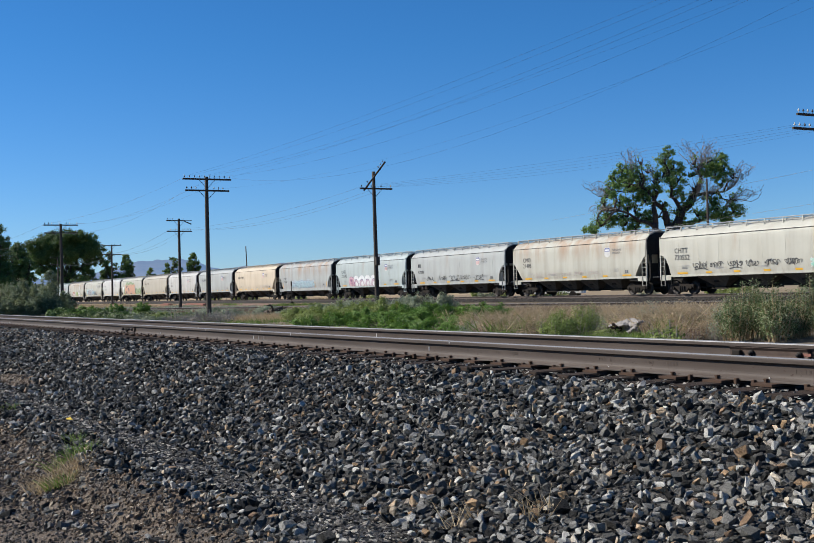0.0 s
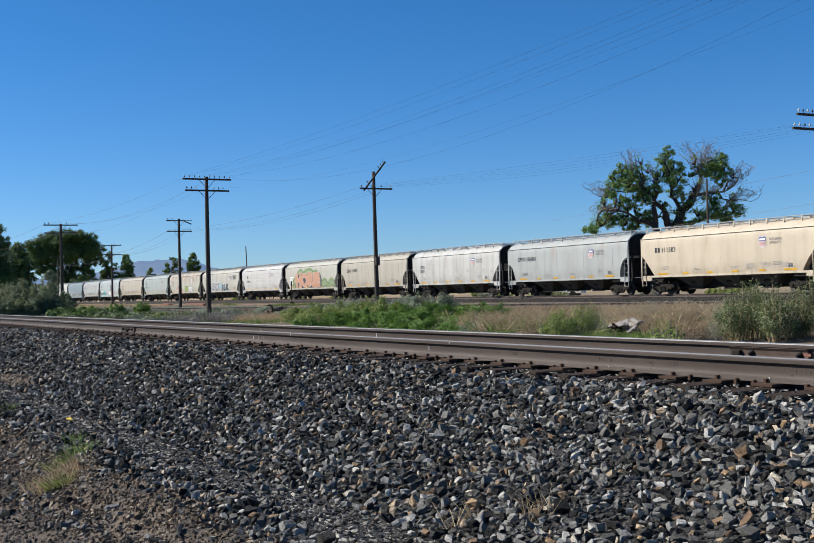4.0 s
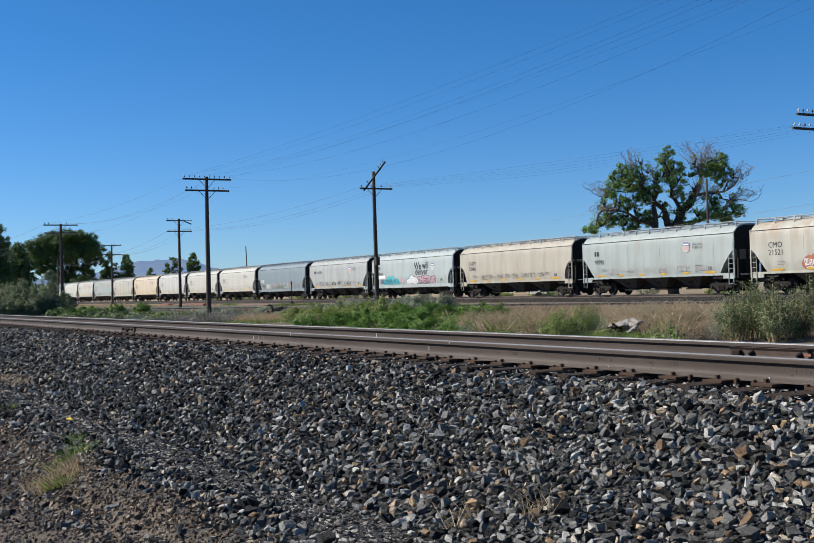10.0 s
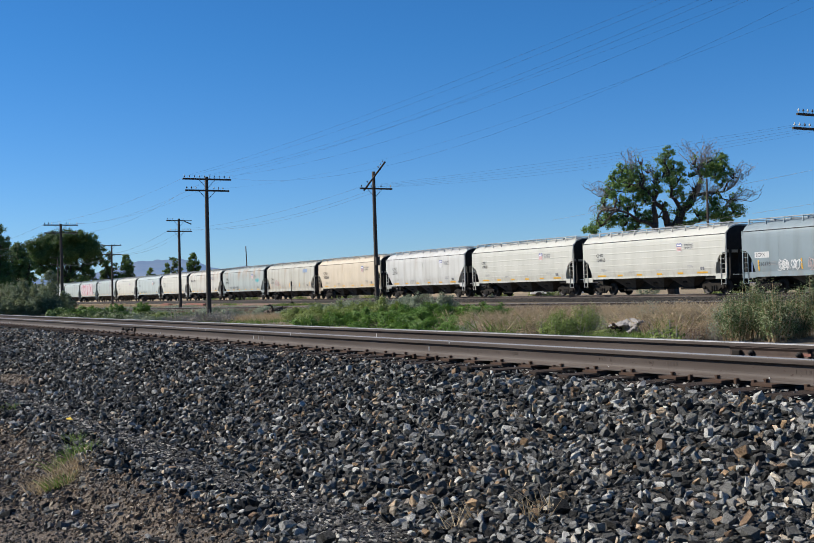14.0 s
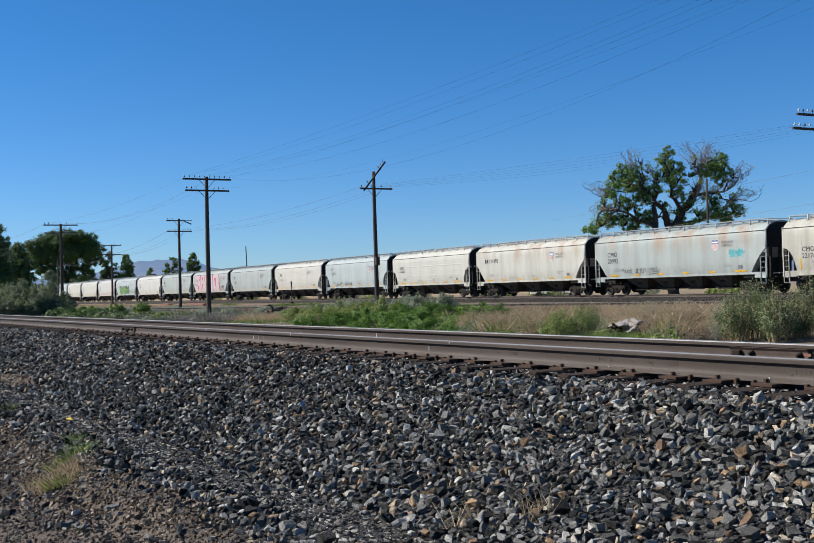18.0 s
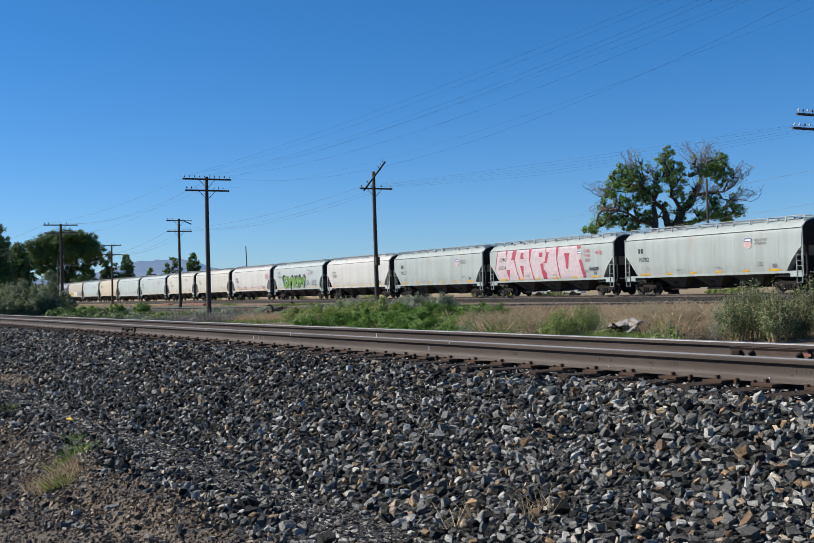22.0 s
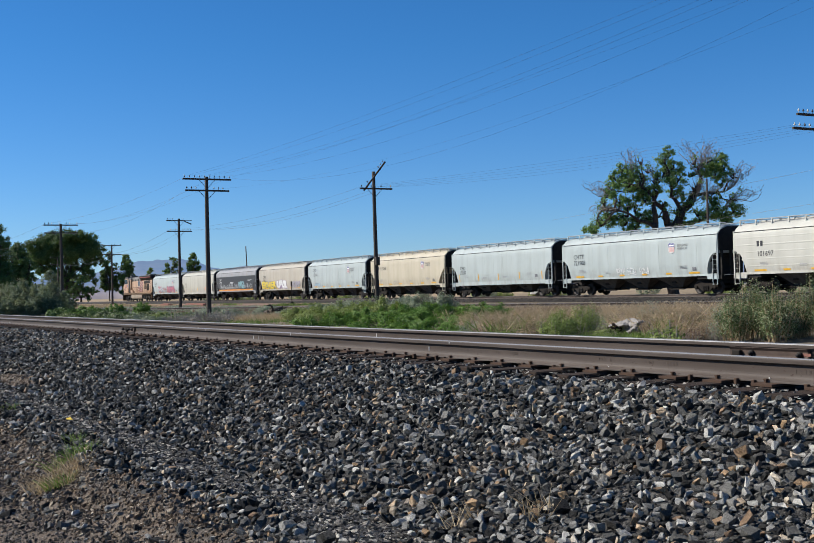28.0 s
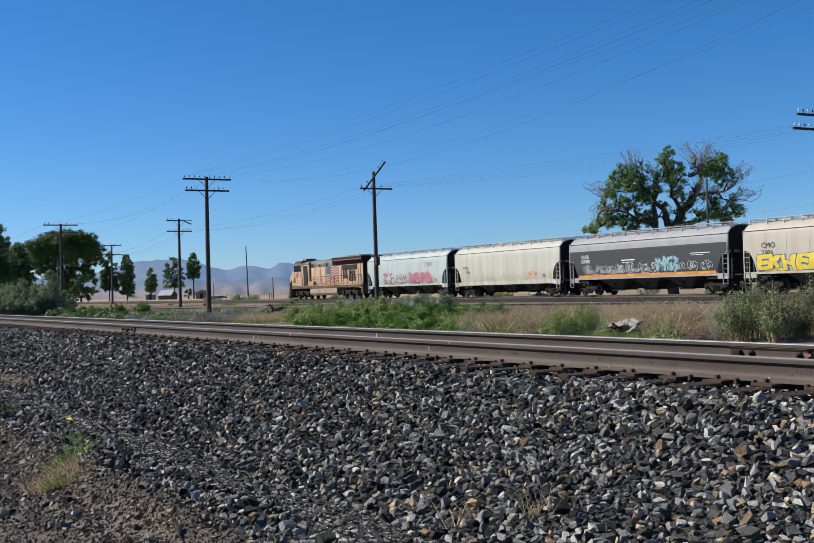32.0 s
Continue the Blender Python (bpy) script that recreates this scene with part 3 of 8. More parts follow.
def over_side(x, w, z0, z1, proud, n=6):
    """A strip that follows both sides at x."""
    s = Shape()
    half = [(-(side_y(z0 + (z1 - z0) * k / n) + proud), z0 + (z1 - z0) * k / n) for k in range(n + 1)]
    half += [(-y, z + proud) for y, z in ROOF]
    path = half + [(-y, z) for y, z in half[-2::-1]]
    rows = []
    for dx, sink in ((-w / 2, 0.985), (-w / 2, 1.0), (w / 2, 1.0), (w / 2, 0.985)):
        rows.append([s.bm.verts.new((x + dx, y * sink, z * (0.5 + 0.5 * sink))) for y, z in path])
    for a, b in zip(rows, rows[1:]):
        for k in range(len(path) - 1):
            s.bm.faces.new((a[k], a[k + 1], b[k + 1], b[k]))
    return s


CACHE = {}


def shared(key, make):
    if key not in CACHE:
        CACHE[key] = make()
    return CACHE[key]


def ladder_mesh():
    s = Shape()
    for x in (0.0, 0.42):
        s.box(x - 0.016, x + 0.016, -0.03, 0.03, 0.62, 2.75)
    for k in range(7):
        s.box(0.0, 0.42, -0.015, 0.015, 0.645 + 0.33 * k, 0.668 + 0.33 * k)
    return s.mesh("ladder", M["galv"])


def wheelset_mesh():
    s = Shape()
    for sg in (-1, 1):
        s.disc(sg * 0.755, 0, 0.457, [(0.10, sg * 0.09), (0.14, sg * 0.05), (0.36, sg * 0.02), (0.40, sg * 0.065), (0.455, sg * 0.065), (0.458, -sg * 0.04), (0.485, -sg * 0.045), (0.485, -sg * 0.07), (0.38, -sg * 0.07)], 16)
    s.tube((0, -1.12, 0.457), (0, 1.12, 0.457), 0.08, n=8)
    return s.mesh("wheelset", M["wheel"], True)


def side_frame_mesh():
    s = Shape()
    top = [(-1.12, 0.62), (-1.0, 0.70), (-0.72, 0.70), (-0.45, 0.78), (0.45, 0.78), (0.72, 0.70), (1.0, 0.70), (1.12, 0.62), (1.12, 0.42), (0.80, 0.38), (0.66, 0.46),
           (0.34, 0.16), (-0.34, 0.16), (-0.66, 0.46), (-0.80, 0.38), (-1.12, 0.42)]
    s.prism(top, "y", -0.075, 0.075)
    for x in (-0.89, 0.89):
        s.tube((x, -0.16, 0.457), (x, 0.0, 0.457), 0.12, 0.15, 10)
    return s.mesh("side_frame", M["truck"], bevel=0.012)


def spring_mesh():
    s = Shape()
    for x in (-0.2, 0.0, 0.2):
        for k in range(5):
            s.tube((x, -0.11, 0.26 + 0.065 * k), (x, -0.11, 0.30 + 0.065 * k), 0.085, 0.07, 5)
    return s.mesh("spring_nest", M["steel_dark"])


def truck(parent, x):
    """A three-piece freight truck."""
    t = part("truck", shared("bolster", lambda: Shape().box(-0.2, 0.2, -0.98, 0.98, 0.48, 0.80).box(-0.1, 0.1, -0.5, 0.5, 0.78, 1.0).mesh("bolster", M["truck"])), parent, "cast steel truck caked in road dirt", pose(x, 0, 0))
    for dx in (-0.89, 0.89):
        part("wheelset", shared("wheelset", wheelset_mesh), t, at=pose(dx, 0, 0))
    for y, r in ((-1.02, 0), (1.02, 180)):
        part("side_frame", shared("side_frame", side_frame_mesh), t, at=pose(0, y, 0, 0, 0, r))
        part("spring_nest", shared("spring", spring_mesh), t, at=pose(0, y, 0, 0, 0, r))
    return t


def coupler_mesh():
    s = Shape()
    s.box(-0.75, -0.25, -0.09, 0.09, 0.76, 0.92).box(-0.27, 0.02, -0.16, 0.14, 0.70, 0.98).box(-0.08, 0.12, 0.04, 0.17, 0.73, 0.95)
    s.tube((-0.5, -0.45, 0.72), (0.0, -0.38, 0.45), 0.03)
    return s.mesh("coupler", M["steel_dark"], bevel=0.01)


def bay_mesh(w):
    s = Shape()
    s.frustum((-0.45, 0.45, -0.62, 0.62), (-w / 2, w / 2, -1.46, 1.46), 0.50, 1.36)
    return s.mesh("hopper_bay", M["hopper_dirt"])


def gate_mesh():
    s = Shape()
    s.box(-0.55, 0.55, -0.70, 0.70, 0.38, 0.50).box(-0.75, 0.75, -0.74, -0.66, 0.33, 0.40)
    s.tube((-0.5, -0.9, 0.43), (-0.5, 0.9, 0.43), 0.03).tube((-0.08, -0.86, 0.85), (0.12, -0.98, 0.85), 0.06)
    s.box(-0.2, 0.2, -1.02, -0.88, 0.80, 0.92)
    return s.mesh("outlet_gate", M["truck"])


def walkway_mesh(lw):
    s = Shape()
    for k in range(5):
        y = -0.17 + 0.085 * k
        s.box(-lw, lw, y - 0.012, y + 0.012, -0.03, 0.0)
    s.box(-lw, lw, -0.195, -0.180, -0.028, 0.010).box(-lw, lw, 0.180, 0.195, -0.028, 0.010)
    n = int(lw * 2 / 0.35)
    for k in range(n):
        x = -lw + 0.175 + 0.35 * k
        s.box(x - 0.015, x + 0.015, -0.18, 0.18, -0.035, -0.008)
    return s.mesh("roof_walkway", M["galv"])


def hatch_mesh(w):
    s = Shape()
    s.prism([(-0.36, -0.04), (-0.36, 0.03), (-0.25, 0.08), (0.25, 0.08), (0.36, 0.03), (0.36, -0.04)], "x", -w / 2, w / 2)
    for x in (-w / 2 + 0.4, 0, w / 2 - 0.4):
        s.box(x - 0.03, x + 0.03, -0.40, 0.40, 0.0, 0.11)
    return s.mesh("roof_hatch", M["galv"])


TEXT = {}


def lettering(words, size, x, z, material, parent, name="lettering", proud=0.014, bold=0.0):
    """Words stencilled on the near side, following its curve."""
    key = (words, size, bold)
    if key not in TEXT:
        cu = bpy.data.curves.new("lettering", "FONT")
        cu.body, cu.size, cu.offset, cu.space_line = words, size, bold, 0.95
        cu.resolution_u = 2
        ob = new("lettering", cu)
        bpy.context.view_layer.update()
        TEXT[key] = bpy.data.meshes.new_from_object(ob)
        bpy.data.objects.remove(ob)
    me = TEXT[key].copy()
    for v in me.vertices:
        px, pz = x + v.co.x, z + v.co.y
        v.co = (px, -(side_y(pz) + proud), pz)
    me.materials.clear()
    me.materials.append(material)
    return part(name, me, parent)


def decal(polys, material, name, parent, proud=0.012, label=""):
    """Flat shapes of paint on the near side: polygons of (x, z), laid on its curve."""
    s = Shape()
    tall = 0
    for k, poly in enumerate(polys):
        lift = 0.0003 * (k % 20)
        try:
            s.bm.faces.new([s.bm.verts.new((px, lift, pz)) for px, pz in poly])
        except ValueError:
            pass
        zz = [q[1] for q in poly]
        tall = max(tall, max(zz) - min(zz))
    if tall > 0.4:
        for k in range(10):
            bmesh.ops.bisect_plane(s.bm, geom=s.bm.verts[:] + s.bm.edges[:] + s.bm.faces[:], plane_co=(0, 0, 1.55 + 0.25 * k), plane_no=(0, 0, 1))
    for v in s.bm.verts:
        v.co.y = -(side_y(v.co.z) + proud + v.co.y)
    me = bpy.data.meshes.new(name)
    s.bm.to_mesh(me)
    s.bm.free()
    me.materials.append(material)
    ob = part(name, me, parent, label)
    if len(polys) > 1:
        ob["kind"] = "stuff"
    return ob


def shield(parent, x, z, w, faded, words, letters=0.23):
    h = w * 1.15
    outer = [(x - w / 2, z + h * 0.38), (x - w * 0.25, z + h * 0.5), (x, z + h * 0.42), (x + w * 0.25, z + h * 0.5), (x + w / 2, z + h * 0.38), (x + w * 0.46, z + h * 0.05),
             (x + w / 2, z - h * 0.25), (x + w * 0.3, z - h * 0.42), (x, z - h * 0.5), (x - w * 0.3, z - h * 0.42), (x - w / 2, z - h * 0.25), (x - w * 0.46, z + h * 0.05)]
    d = decal([outer], M["emblem_base"], "emblem", parent, 0.010, "faded shield-shaped emblem of blue over stripes")
    decal([[(x - w * 0.46, z + h * 0.36), (x - w * 0.25, z + h * 0.46), (x, z + h * 0.39), (x + w * 0.25, z + h * 0.46), (x + w * 0.46, z + h * 0.36), (x + w * 0.43, z + h * 0.08), (x - w * 0.43, z + h * 0.08)]], M["blue"], "emblem_top", d, 0.015)
    decal([[(x - w * 0.36, z + h * 0.17), (x + w * 0.36, z + h * 0.17), (x + w * 0.36, z + h * 0.29), (x - w * 0.36, z + h * 0.29)]], M["white"], "emblem_bar", d, 0.019)
    if not faded:
        decal([[(x + w * (q - 0.035), z + h * 0.05), (x + w * (q + 0.035), z + h * 0.05), (x + w * (q + 0.035), z - h * 0.36), (x + w * (q - 0.035), z - h * 0.36)] for q in (-0.36, -0.24, -0.12, 0.0, 0.12, 0.24, 0.36)], M["red"], "emblem_stripes", d, 0.015)
    if words:
        lettering("BUILDING\nAMERICA", letters, x + w * 0.85, z + 0.08, M["letter_grey"], parent, "slogan")


M["eave"] = plain("black_roof_seam", (0.022, 0.020, 0.018), (0.05, 0.045, 0.04), 0.8, 0, 2)
M["letter_faint"] = flat_paint("worn_small_stencils", (0.30, 0.30, 0.30))
M["letter_grey"] = flat_paint("faded_grey_lettering", (0.16, 0.16, 0.17))


def stroke(pts, w):
    """A thick line as quads, round at its corners."""
    out = []
    for (ax, az), (bx, bz) in zip(pts, pts[1:]):
        d = math.hypot(bx - ax, bz - az) or 1e-6
        nx, nz = -(bz - az) / d * w / 2, (bx - ax) / d * w / 2
        out.append([(ax + nx, az + nz), (ax - nx, az - nz), (bx - nx, bz - nz), (bx + nx, bz + nz)])
    if w > 0.09:
        for ax, az in pts:
            out.append([(ax + w / 2 * math.cos(k * 0.785), az + w / 2 * math.sin(k * 0.785)) for k in range(8)])
    return out


def smooth_path(pts, n=4):
    """Catmull-Rom through the points."""
    out = []
    q = [pts[0]] + list(pts) + [pts[-1]]
    for a, b, c, d in zip(q, q[1:], q[2:], q[3:]):
        for k in range(n):
            t = k / n
            out.append(tuple(0.5 * (2 * b[i] + (c[i] - a[i]) * t + (2 * a[i] - 5 * b[i] + 4 * c[i] - d[i]) * t * t + (3 * b[i] - a[i] - 3 * c[i] + d[i]) * t ** 3) for i in (0, 1)))
    return out + [pts[-1]]


# plain strokes, no letters: bolts, hooks, waves and spirals
GLYPHS = [[[(0.1, 1.0), (0.7, 0.75), (0.2, 0.5), (0.8, 0.25), (0.3, 0.0)]], [[(0.1, 0.2), (0.3, 0.9), (0.8, 0.8), (0.75, 0.35), (0.45, 0.4), (0.5, 0.6)]], [[(0.0, 0.1), (0.25, 0.8), (0.5, 0.3), (0.75, 0.9), (1.0, 0.4)]],
          [[(0.5, 0.0), (0.55, 1.0)], [(0.1, 0.55), (0.55, 1.0), (0.95, 0.6)]], [[(0.9, 1.0), (0.2, 0.85), (0.1, 0.3), (0.6, 0.0), (0.9, 0.2), (0.55, 0.45)]], [[(0.0, 0.5), (0.35, 0.1), (0.65, 0.9), (1.0, 0.5)], [(0.1, 0.9), (0.5, 0.55)]],
          [[(0.05, 0.95), (0.35, 0.6), (0.1, 0.3), (0.5, 0.0)], [(0.55, 1.0), (0.9, 0.6), (0.65, 0.3), (0.95, 0.05)]]]


def graffiti(parent, x0, x1, z0, z1, letters, fill, edge, cloud=None, weight=0.24, seed=1, shine=None):
    """Spray-painted piece: abstract thick strokes over an outline and a cloud."""
    rnd = random.Random(seed)
    w = (x1 - x0) / letters
    cloud_p, edge_p, fill_p, shine_p = [], [], [], []
    for k in range(letters):
        g = rnd.choice(GLYPHS)
        slant = rnd.uniform(-0.15, 0.15)
        for line in g:
            pts = [(x0 + w * (k + 0.02 + 0.98 * p + slant * (q - 0.5)) + rnd.uniform(-0.05, 0.05), z0 + (z1 - z0) * (0.1 + 0.8 * q) + rnd.uniform(-0.07, 0.07)) for p, q in line]
            pts = smooth_path(pts, 3) if seed % 3 else pts
            th = weight * (z1 - z0) * rnd.uniform(0.95, 1.35)
            fill_p += stroke(pts, th)
            edge_p += stroke(pts, th + 0.075 * (z1 - z0))
            shine_p += stroke([(a - th * 0.2, b + th * 0.15) for a, b in pts], th * 0.14)
    if cloud:
        for k in range(letters * 3):
            cx, cz, r = x0 + (x1 - x0) * rnd.random(), z0 + (z1 - z0) * rnd.uniform(0.15, 0.95), (z1 - z0) * rnd.uniform(0.2, 0.38)
            cloud_p.append([(cx + r * math.cos(a * 0.698) * rnd.uniform(0.8, 1.3), max(1.4, cz + r * math.sin(a * 0.698))) for a in range(9)])
    base = decal(edge_p, edge, "graffiti", parent, 0.013, "spray-painted graffiti of thick outlined strokes")
    if cloud:
        for k, poly in enumerate(cloud_p):
            cloud_p[k] = poly
        decal(cloud_p, cloud, "graffiti_cloud", base, 0.006)
    decal(fill_p, fill, "graffiti_fill", base, 0.020)
    lines = []
    for k in range(letters * 7):          # fine sprayed detail across the fills
        cx, cz = x0 + (x1 - x0) * rnd.random(), z0 + (z1 - z0) * rnd.uniform(0.12, 0.92)
        r, a0 = (z1 - z0) * rnd.uniform(0.10, 0.26), rnd.uniform(0, 6.28)
        lines += stroke([(cx + r * math.cos(a0 + 0.6 * j) * 0.8, min(z1, max(1.4, cz + r * math.sin(a0 + 0.6 * j)))) for j in range(rnd.randint(3, 6))], 0.045)
    decal(lines, edge, "graffiti_detail", base, 0.0265)
    if shine:
        decal(shine_p, shine, "graffiti_shine", base, 0.027)


def scribble(parent, x0, x1, z, h, material, seed=1, tags=4, th=0.035):
    """Loose looping handstyle, one continuous line a tag."""
    rnd = random.Random(seed)
    polys = []
    w = (x1 - x0) / tags
    for k in range(tags):
        x, ww = x0 + w * (k + rnd.uniform(0, 0.15)), w * rnd.uniform(0.6, 0.85)
        n = rnd.randint(22, 34)
        turn, rate = rnd.uniform(0, 6.28), rnd.uniform(1.0, 1.5)
        pts = []
        for j in range(n):
            turn += rate * rnd.uniform(0.5, 1.5)
            if rnd.random() < 0.15:
                rate = -rate
            r = h * rnd.uniform(0.15, 0.5)
            pts.append((x + ww * j / n + r * 0.75 * math.cos(turn), max(1.42, z + r * math.sin(turn))))
        polys += stroke(smooth_path(pts, 2), th * 0.68)
        if rnd.random() < 0.5:
            polys += stroke(smooth_path([(x, z - 0.6 * h), (x + ww * 0.5, z - 0.45 * h), (x + ww, z - 0.62 * h)]), th * 0.8)
    decal(polys, material, "graffiti_tag", parent, 0.012, "thin spray-painted scrawl")


def spray_letters(parent, words, x0, x1, z0, z1, fill, edge, bold=0.05, rim=0.05, slant=0.0, drop=None, shine=None, label="spray-painted block letters with an outline"):
    """A sprayed word: filled letters over a wider outline, and a shadow of the letters beside them."""
    layers = [("graffiti_outline", bold + rim, edge, 0.014, 0.0, 0.0), ("graffiti_fill", bold, fill, 0.018, 0.0, 0.0)]
    if drop:
        layers.insert(0, ("graffiti_shadow", bold + rim, drop, 0.010, 0.045, -0.05))
    if shine:
        layers.append(("graffiti_shine", -0.022, shine, 0.021, -0.02, 0.02))
    flat = []
    for name, fat, material, proud, sx, sz in layers:
        cu = bpy.data.curves.new(name, "FONT")
        cu.body, cu.size, cu.offset, cu.shear, cu.space_character, cu.resolution_u = words, 1.0, fat, slant, 1.02, 3
        ob = new(name, cu)
        bpy.context.view_layer.update()
        me = bpy.data.meshes.new_from_object(ob)
        bpy.data.objects.remove(ob)
        flat.append((name, me, material, proud, sx, sz))
    fit = next(me for name, me, *_ in flat if name == "graffiti_fill")
    xs_, ys_ = [v.co.x for v in fit.vertices], [v.co.y for v in fit.vertices]
    kx, kz = (x1 - x0) / (max(xs_) - min(xs_)), (z1 - z0) / (max(ys_) - min(ys_))
    top = None
    for name, me, material, proud, sx, sz in flat:
        bm = bmesh.new()
        bm.from_mesh(me)
        for k in range(1, 12):
            bmesh.ops.bisect_plane(bm, geom=bm.verts[:] + bm.edges[:] + bm.faces[:], plane_co=(0, min(ys_) + (max(ys_) - min(ys_)) * k / 12, 0), plane_no=(0, 1, 0))
        bm.to_mesh(me)
        bm.free()
        for v in me.vertices:
            px, pz = x0 + (v.co.x - min(xs_) + sx) * kx, z0 + (v.co.y - min(ys_) + sz) * kz
            pz += 0.05 * math.sin(2.1 * px + z0) + 0.06 * math.sin(5.3 * px)
            px += 0.10 * math.sin(3.4 * pz + 2.1 * px)
            pz = max(1.36, pz)
            v.co = (px, -(side_y(pz) + proud), pz)
        me.materials.clear()
        me.materials.append(material)
        ob = part(name if top else "graffiti", me, top or parent, "" if top else label)
        top = top or ob


def blob(x, z, rx, rz, n=14, seed=0):
    """The outline of one sprayed patch."""
    rnd = random.Random(seed)
    return [(x + rx * math.cos(6.28319 * k / n) * rnd.uniform(0.85, 1.15), max(1.37, z + rz * math.sin(6.28319 * k / n) * rnd.uniform(0.85, 1.15))) for k in range(n)]


COL = dict(cream=(0.426, 0.415, 0.357), white=(0.473, 0.467, 0.439), grey=(0.357, 0.371, 0.357), pale=(0.369, 0.412, 0.404), slate=(0.200, 0.246, 0.266), tan=(0.528, 0.451, 0.341),
           beige=(0.401, 0.367, 0.303), mint=(0.332, 0.367, 0.350), ivory=(0.462, 0.454, 0.402), sand=(0.465, 0.415, 0.315), black=(0.285, 0.288, 0.292))


def bars(parent, rows, material, name="stencil_lines"):
    decal([[(x, z), (x + w, z), (x + w, z + h), (x, z + h)] for x, z, w, h in rows], material, name, parent, 0.013)


def hopper_car(L, style, col, rust, grime, label, seed):
    """A covered hopper. style: 'v' upright seams, 's' smooth, 'h' lengthwise corrugations, 'd' deep straight sill."""
    rnd = random.Random(seed)
    car = new("hopper_car")
    tagged(car, label, "railway car", "hopper cars of the train")
    p = paint("car_paint", COL[col], rust, grime)
    cut = "diag" if style == "s" or col == "mint" else "round"
    lb = L / 2 - 0.72
    part("body", shared(("body", L, cut, style == "v"), lambda: hopper_body(L, cut, 9 if style == "v" else 0)), car, material=p)
    if style == "h":
        for z in (1.75, 2.2, 2.65, 3.1, 3.55):
            for sg in (-1, 1):
                def corr(z=z, sg=sg):
                    s = Shape()
                    q = lb - (0.02 if z > 2.9 else 0.05 + 1.3 * ((2.83 - z) / 1.5) ** 0.8)
                    y = side_y(z)
                    s.prism([(sg * (y - 0.02), z - 0.09), (sg * (y + 0.004), z - 0.03), (sg * (y + 0.004), z + 0.03), (sg * (y - 0.02), z + 0.09)], "x", -q, q)
                    return s.mesh("side_rib", M["galv"])
                part("side_rib", shared(("corr", L, z, sg), corr), car, material=p)
    else:
        n = {"v": 9, "d": 11, "s": 4}[style]
        for k in range(1, n):
            x = -lb + 2 * lb * k / n
            z0 = 1.36 if lb - abs(x) > 1.3 else 2.3
            part("side_rib", shared(("rib", z0), lambda: over_side(0, 0.035, z0, 3.97, 0.004).mesh("side_rib", M["galv"])), car, at=pose(x, 0, 0), material=p)
    # the eave angle, the sills and the dark ends
    part("eave_angle", shared(("eave", L), lambda: Shape().box(-lb, lb, -1.56, -1.49, 3.965, 3.995).box(-lb, lb, 1.49, 1.56, 3.965, 3.995).mesh("eave_angle", M["eave"])), car)
    deep = style == "d"
    part("side_sill", shared(("sill", L, deep), lambda: Shape().box(-lb + 0.05, lb - 0.05, -1.535, -1.44, 1.05 if deep else 1.22, 1.36).box(-lb + 0.05, lb - 0.05, 1.44, 1.535, 1.05 if deep else 1.22, 1.36).box(-lb + 0.05, -lb + 1.0, -1.53, -1.45, 1.0, 1.25).box(lb - 1.0, lb - 0.05, -1.53, -1.45, 1.0, 1.25).mesh("side_sill", M["galv"])), car, material=p)
    part("centre_sill", shared(("csill", L), lambda: Shape().box(-L / 2 + 0.65, L / 2 - 0.65, -0.2, 0.2, 0.72, 1.12).box(-lb + 3.1, lb - 3.1, -0.22, 0.22, 0.46, 0.74).mesh("centre_sill", M["steel_dark"])), car)
    for sg in (-1, 1):
        def end_frame(sg=sg):
            s = Shape()
            a, b = sg * (lb + 0.02), sg * (lb - 2.1)
            s.box(min(a, sg * (lb + 0.25)), max(a, sg * (lb + 0.25)), -1.45, 1.45, 1.0, 1.22)
            s.box(min(a, b), max(a, b), -1.40, -1.25, 1.02, 1.22).box(min(a, b), max(a, b), 1.25, 1.40, 1.02, 1.22)
            for y in (-1.2, -0.4, 0.4, 1.2):
                s.box(sg * (lb + 0.06) - 0.06, sg * (lb + 0.06) + 0.06, y - 0.07, y + 0.07, 1.2, 2.95)
            s.prism([(-1.42, 2.9), (1.42, 2.9), (1.42, 3.95), (1.2, 4.28), (0.6, 4.5), (-0.6, 4.5), (-1.2, 4.28), (-1.42, 3.95)], "x", sg * (lb + 0.004), sg * (lb + 0.03))
            s.box(sg * (lb - 1.0) - 0.1, sg * (lb - 1.0) + 0.1, -1.1, 1.1, 1.2, 1.9)
            s.prism([(sg * (lb - 0.02), 2.95), (sg * (lb - 1.7), 1.2), (sg * (lb - 1.78), 1.2), (sg * (lb - 0.10), 2.95)], "y", -1.44, 1.44)
            s.prism([(-1.3, 1.2), (1.3, 1.2), (1.35, 2.9), (-1.35, 2.9)], "x", sg * (lb - 0.62), sg * (lb - 0.58))
            return s.mesh("end_frame", M["steel_dark"])
        part("end_frame", shared(("end", L, sg), end_frame), car, "black grimy end framing")
        part("coupler", shared("coupler", coupler_mesh), car, at=pose(sg * L / 2, 0, 0, 0, 0, 0 if sg > 0 else 180))
        truck(car, sg * (L / 2 - 2.35))
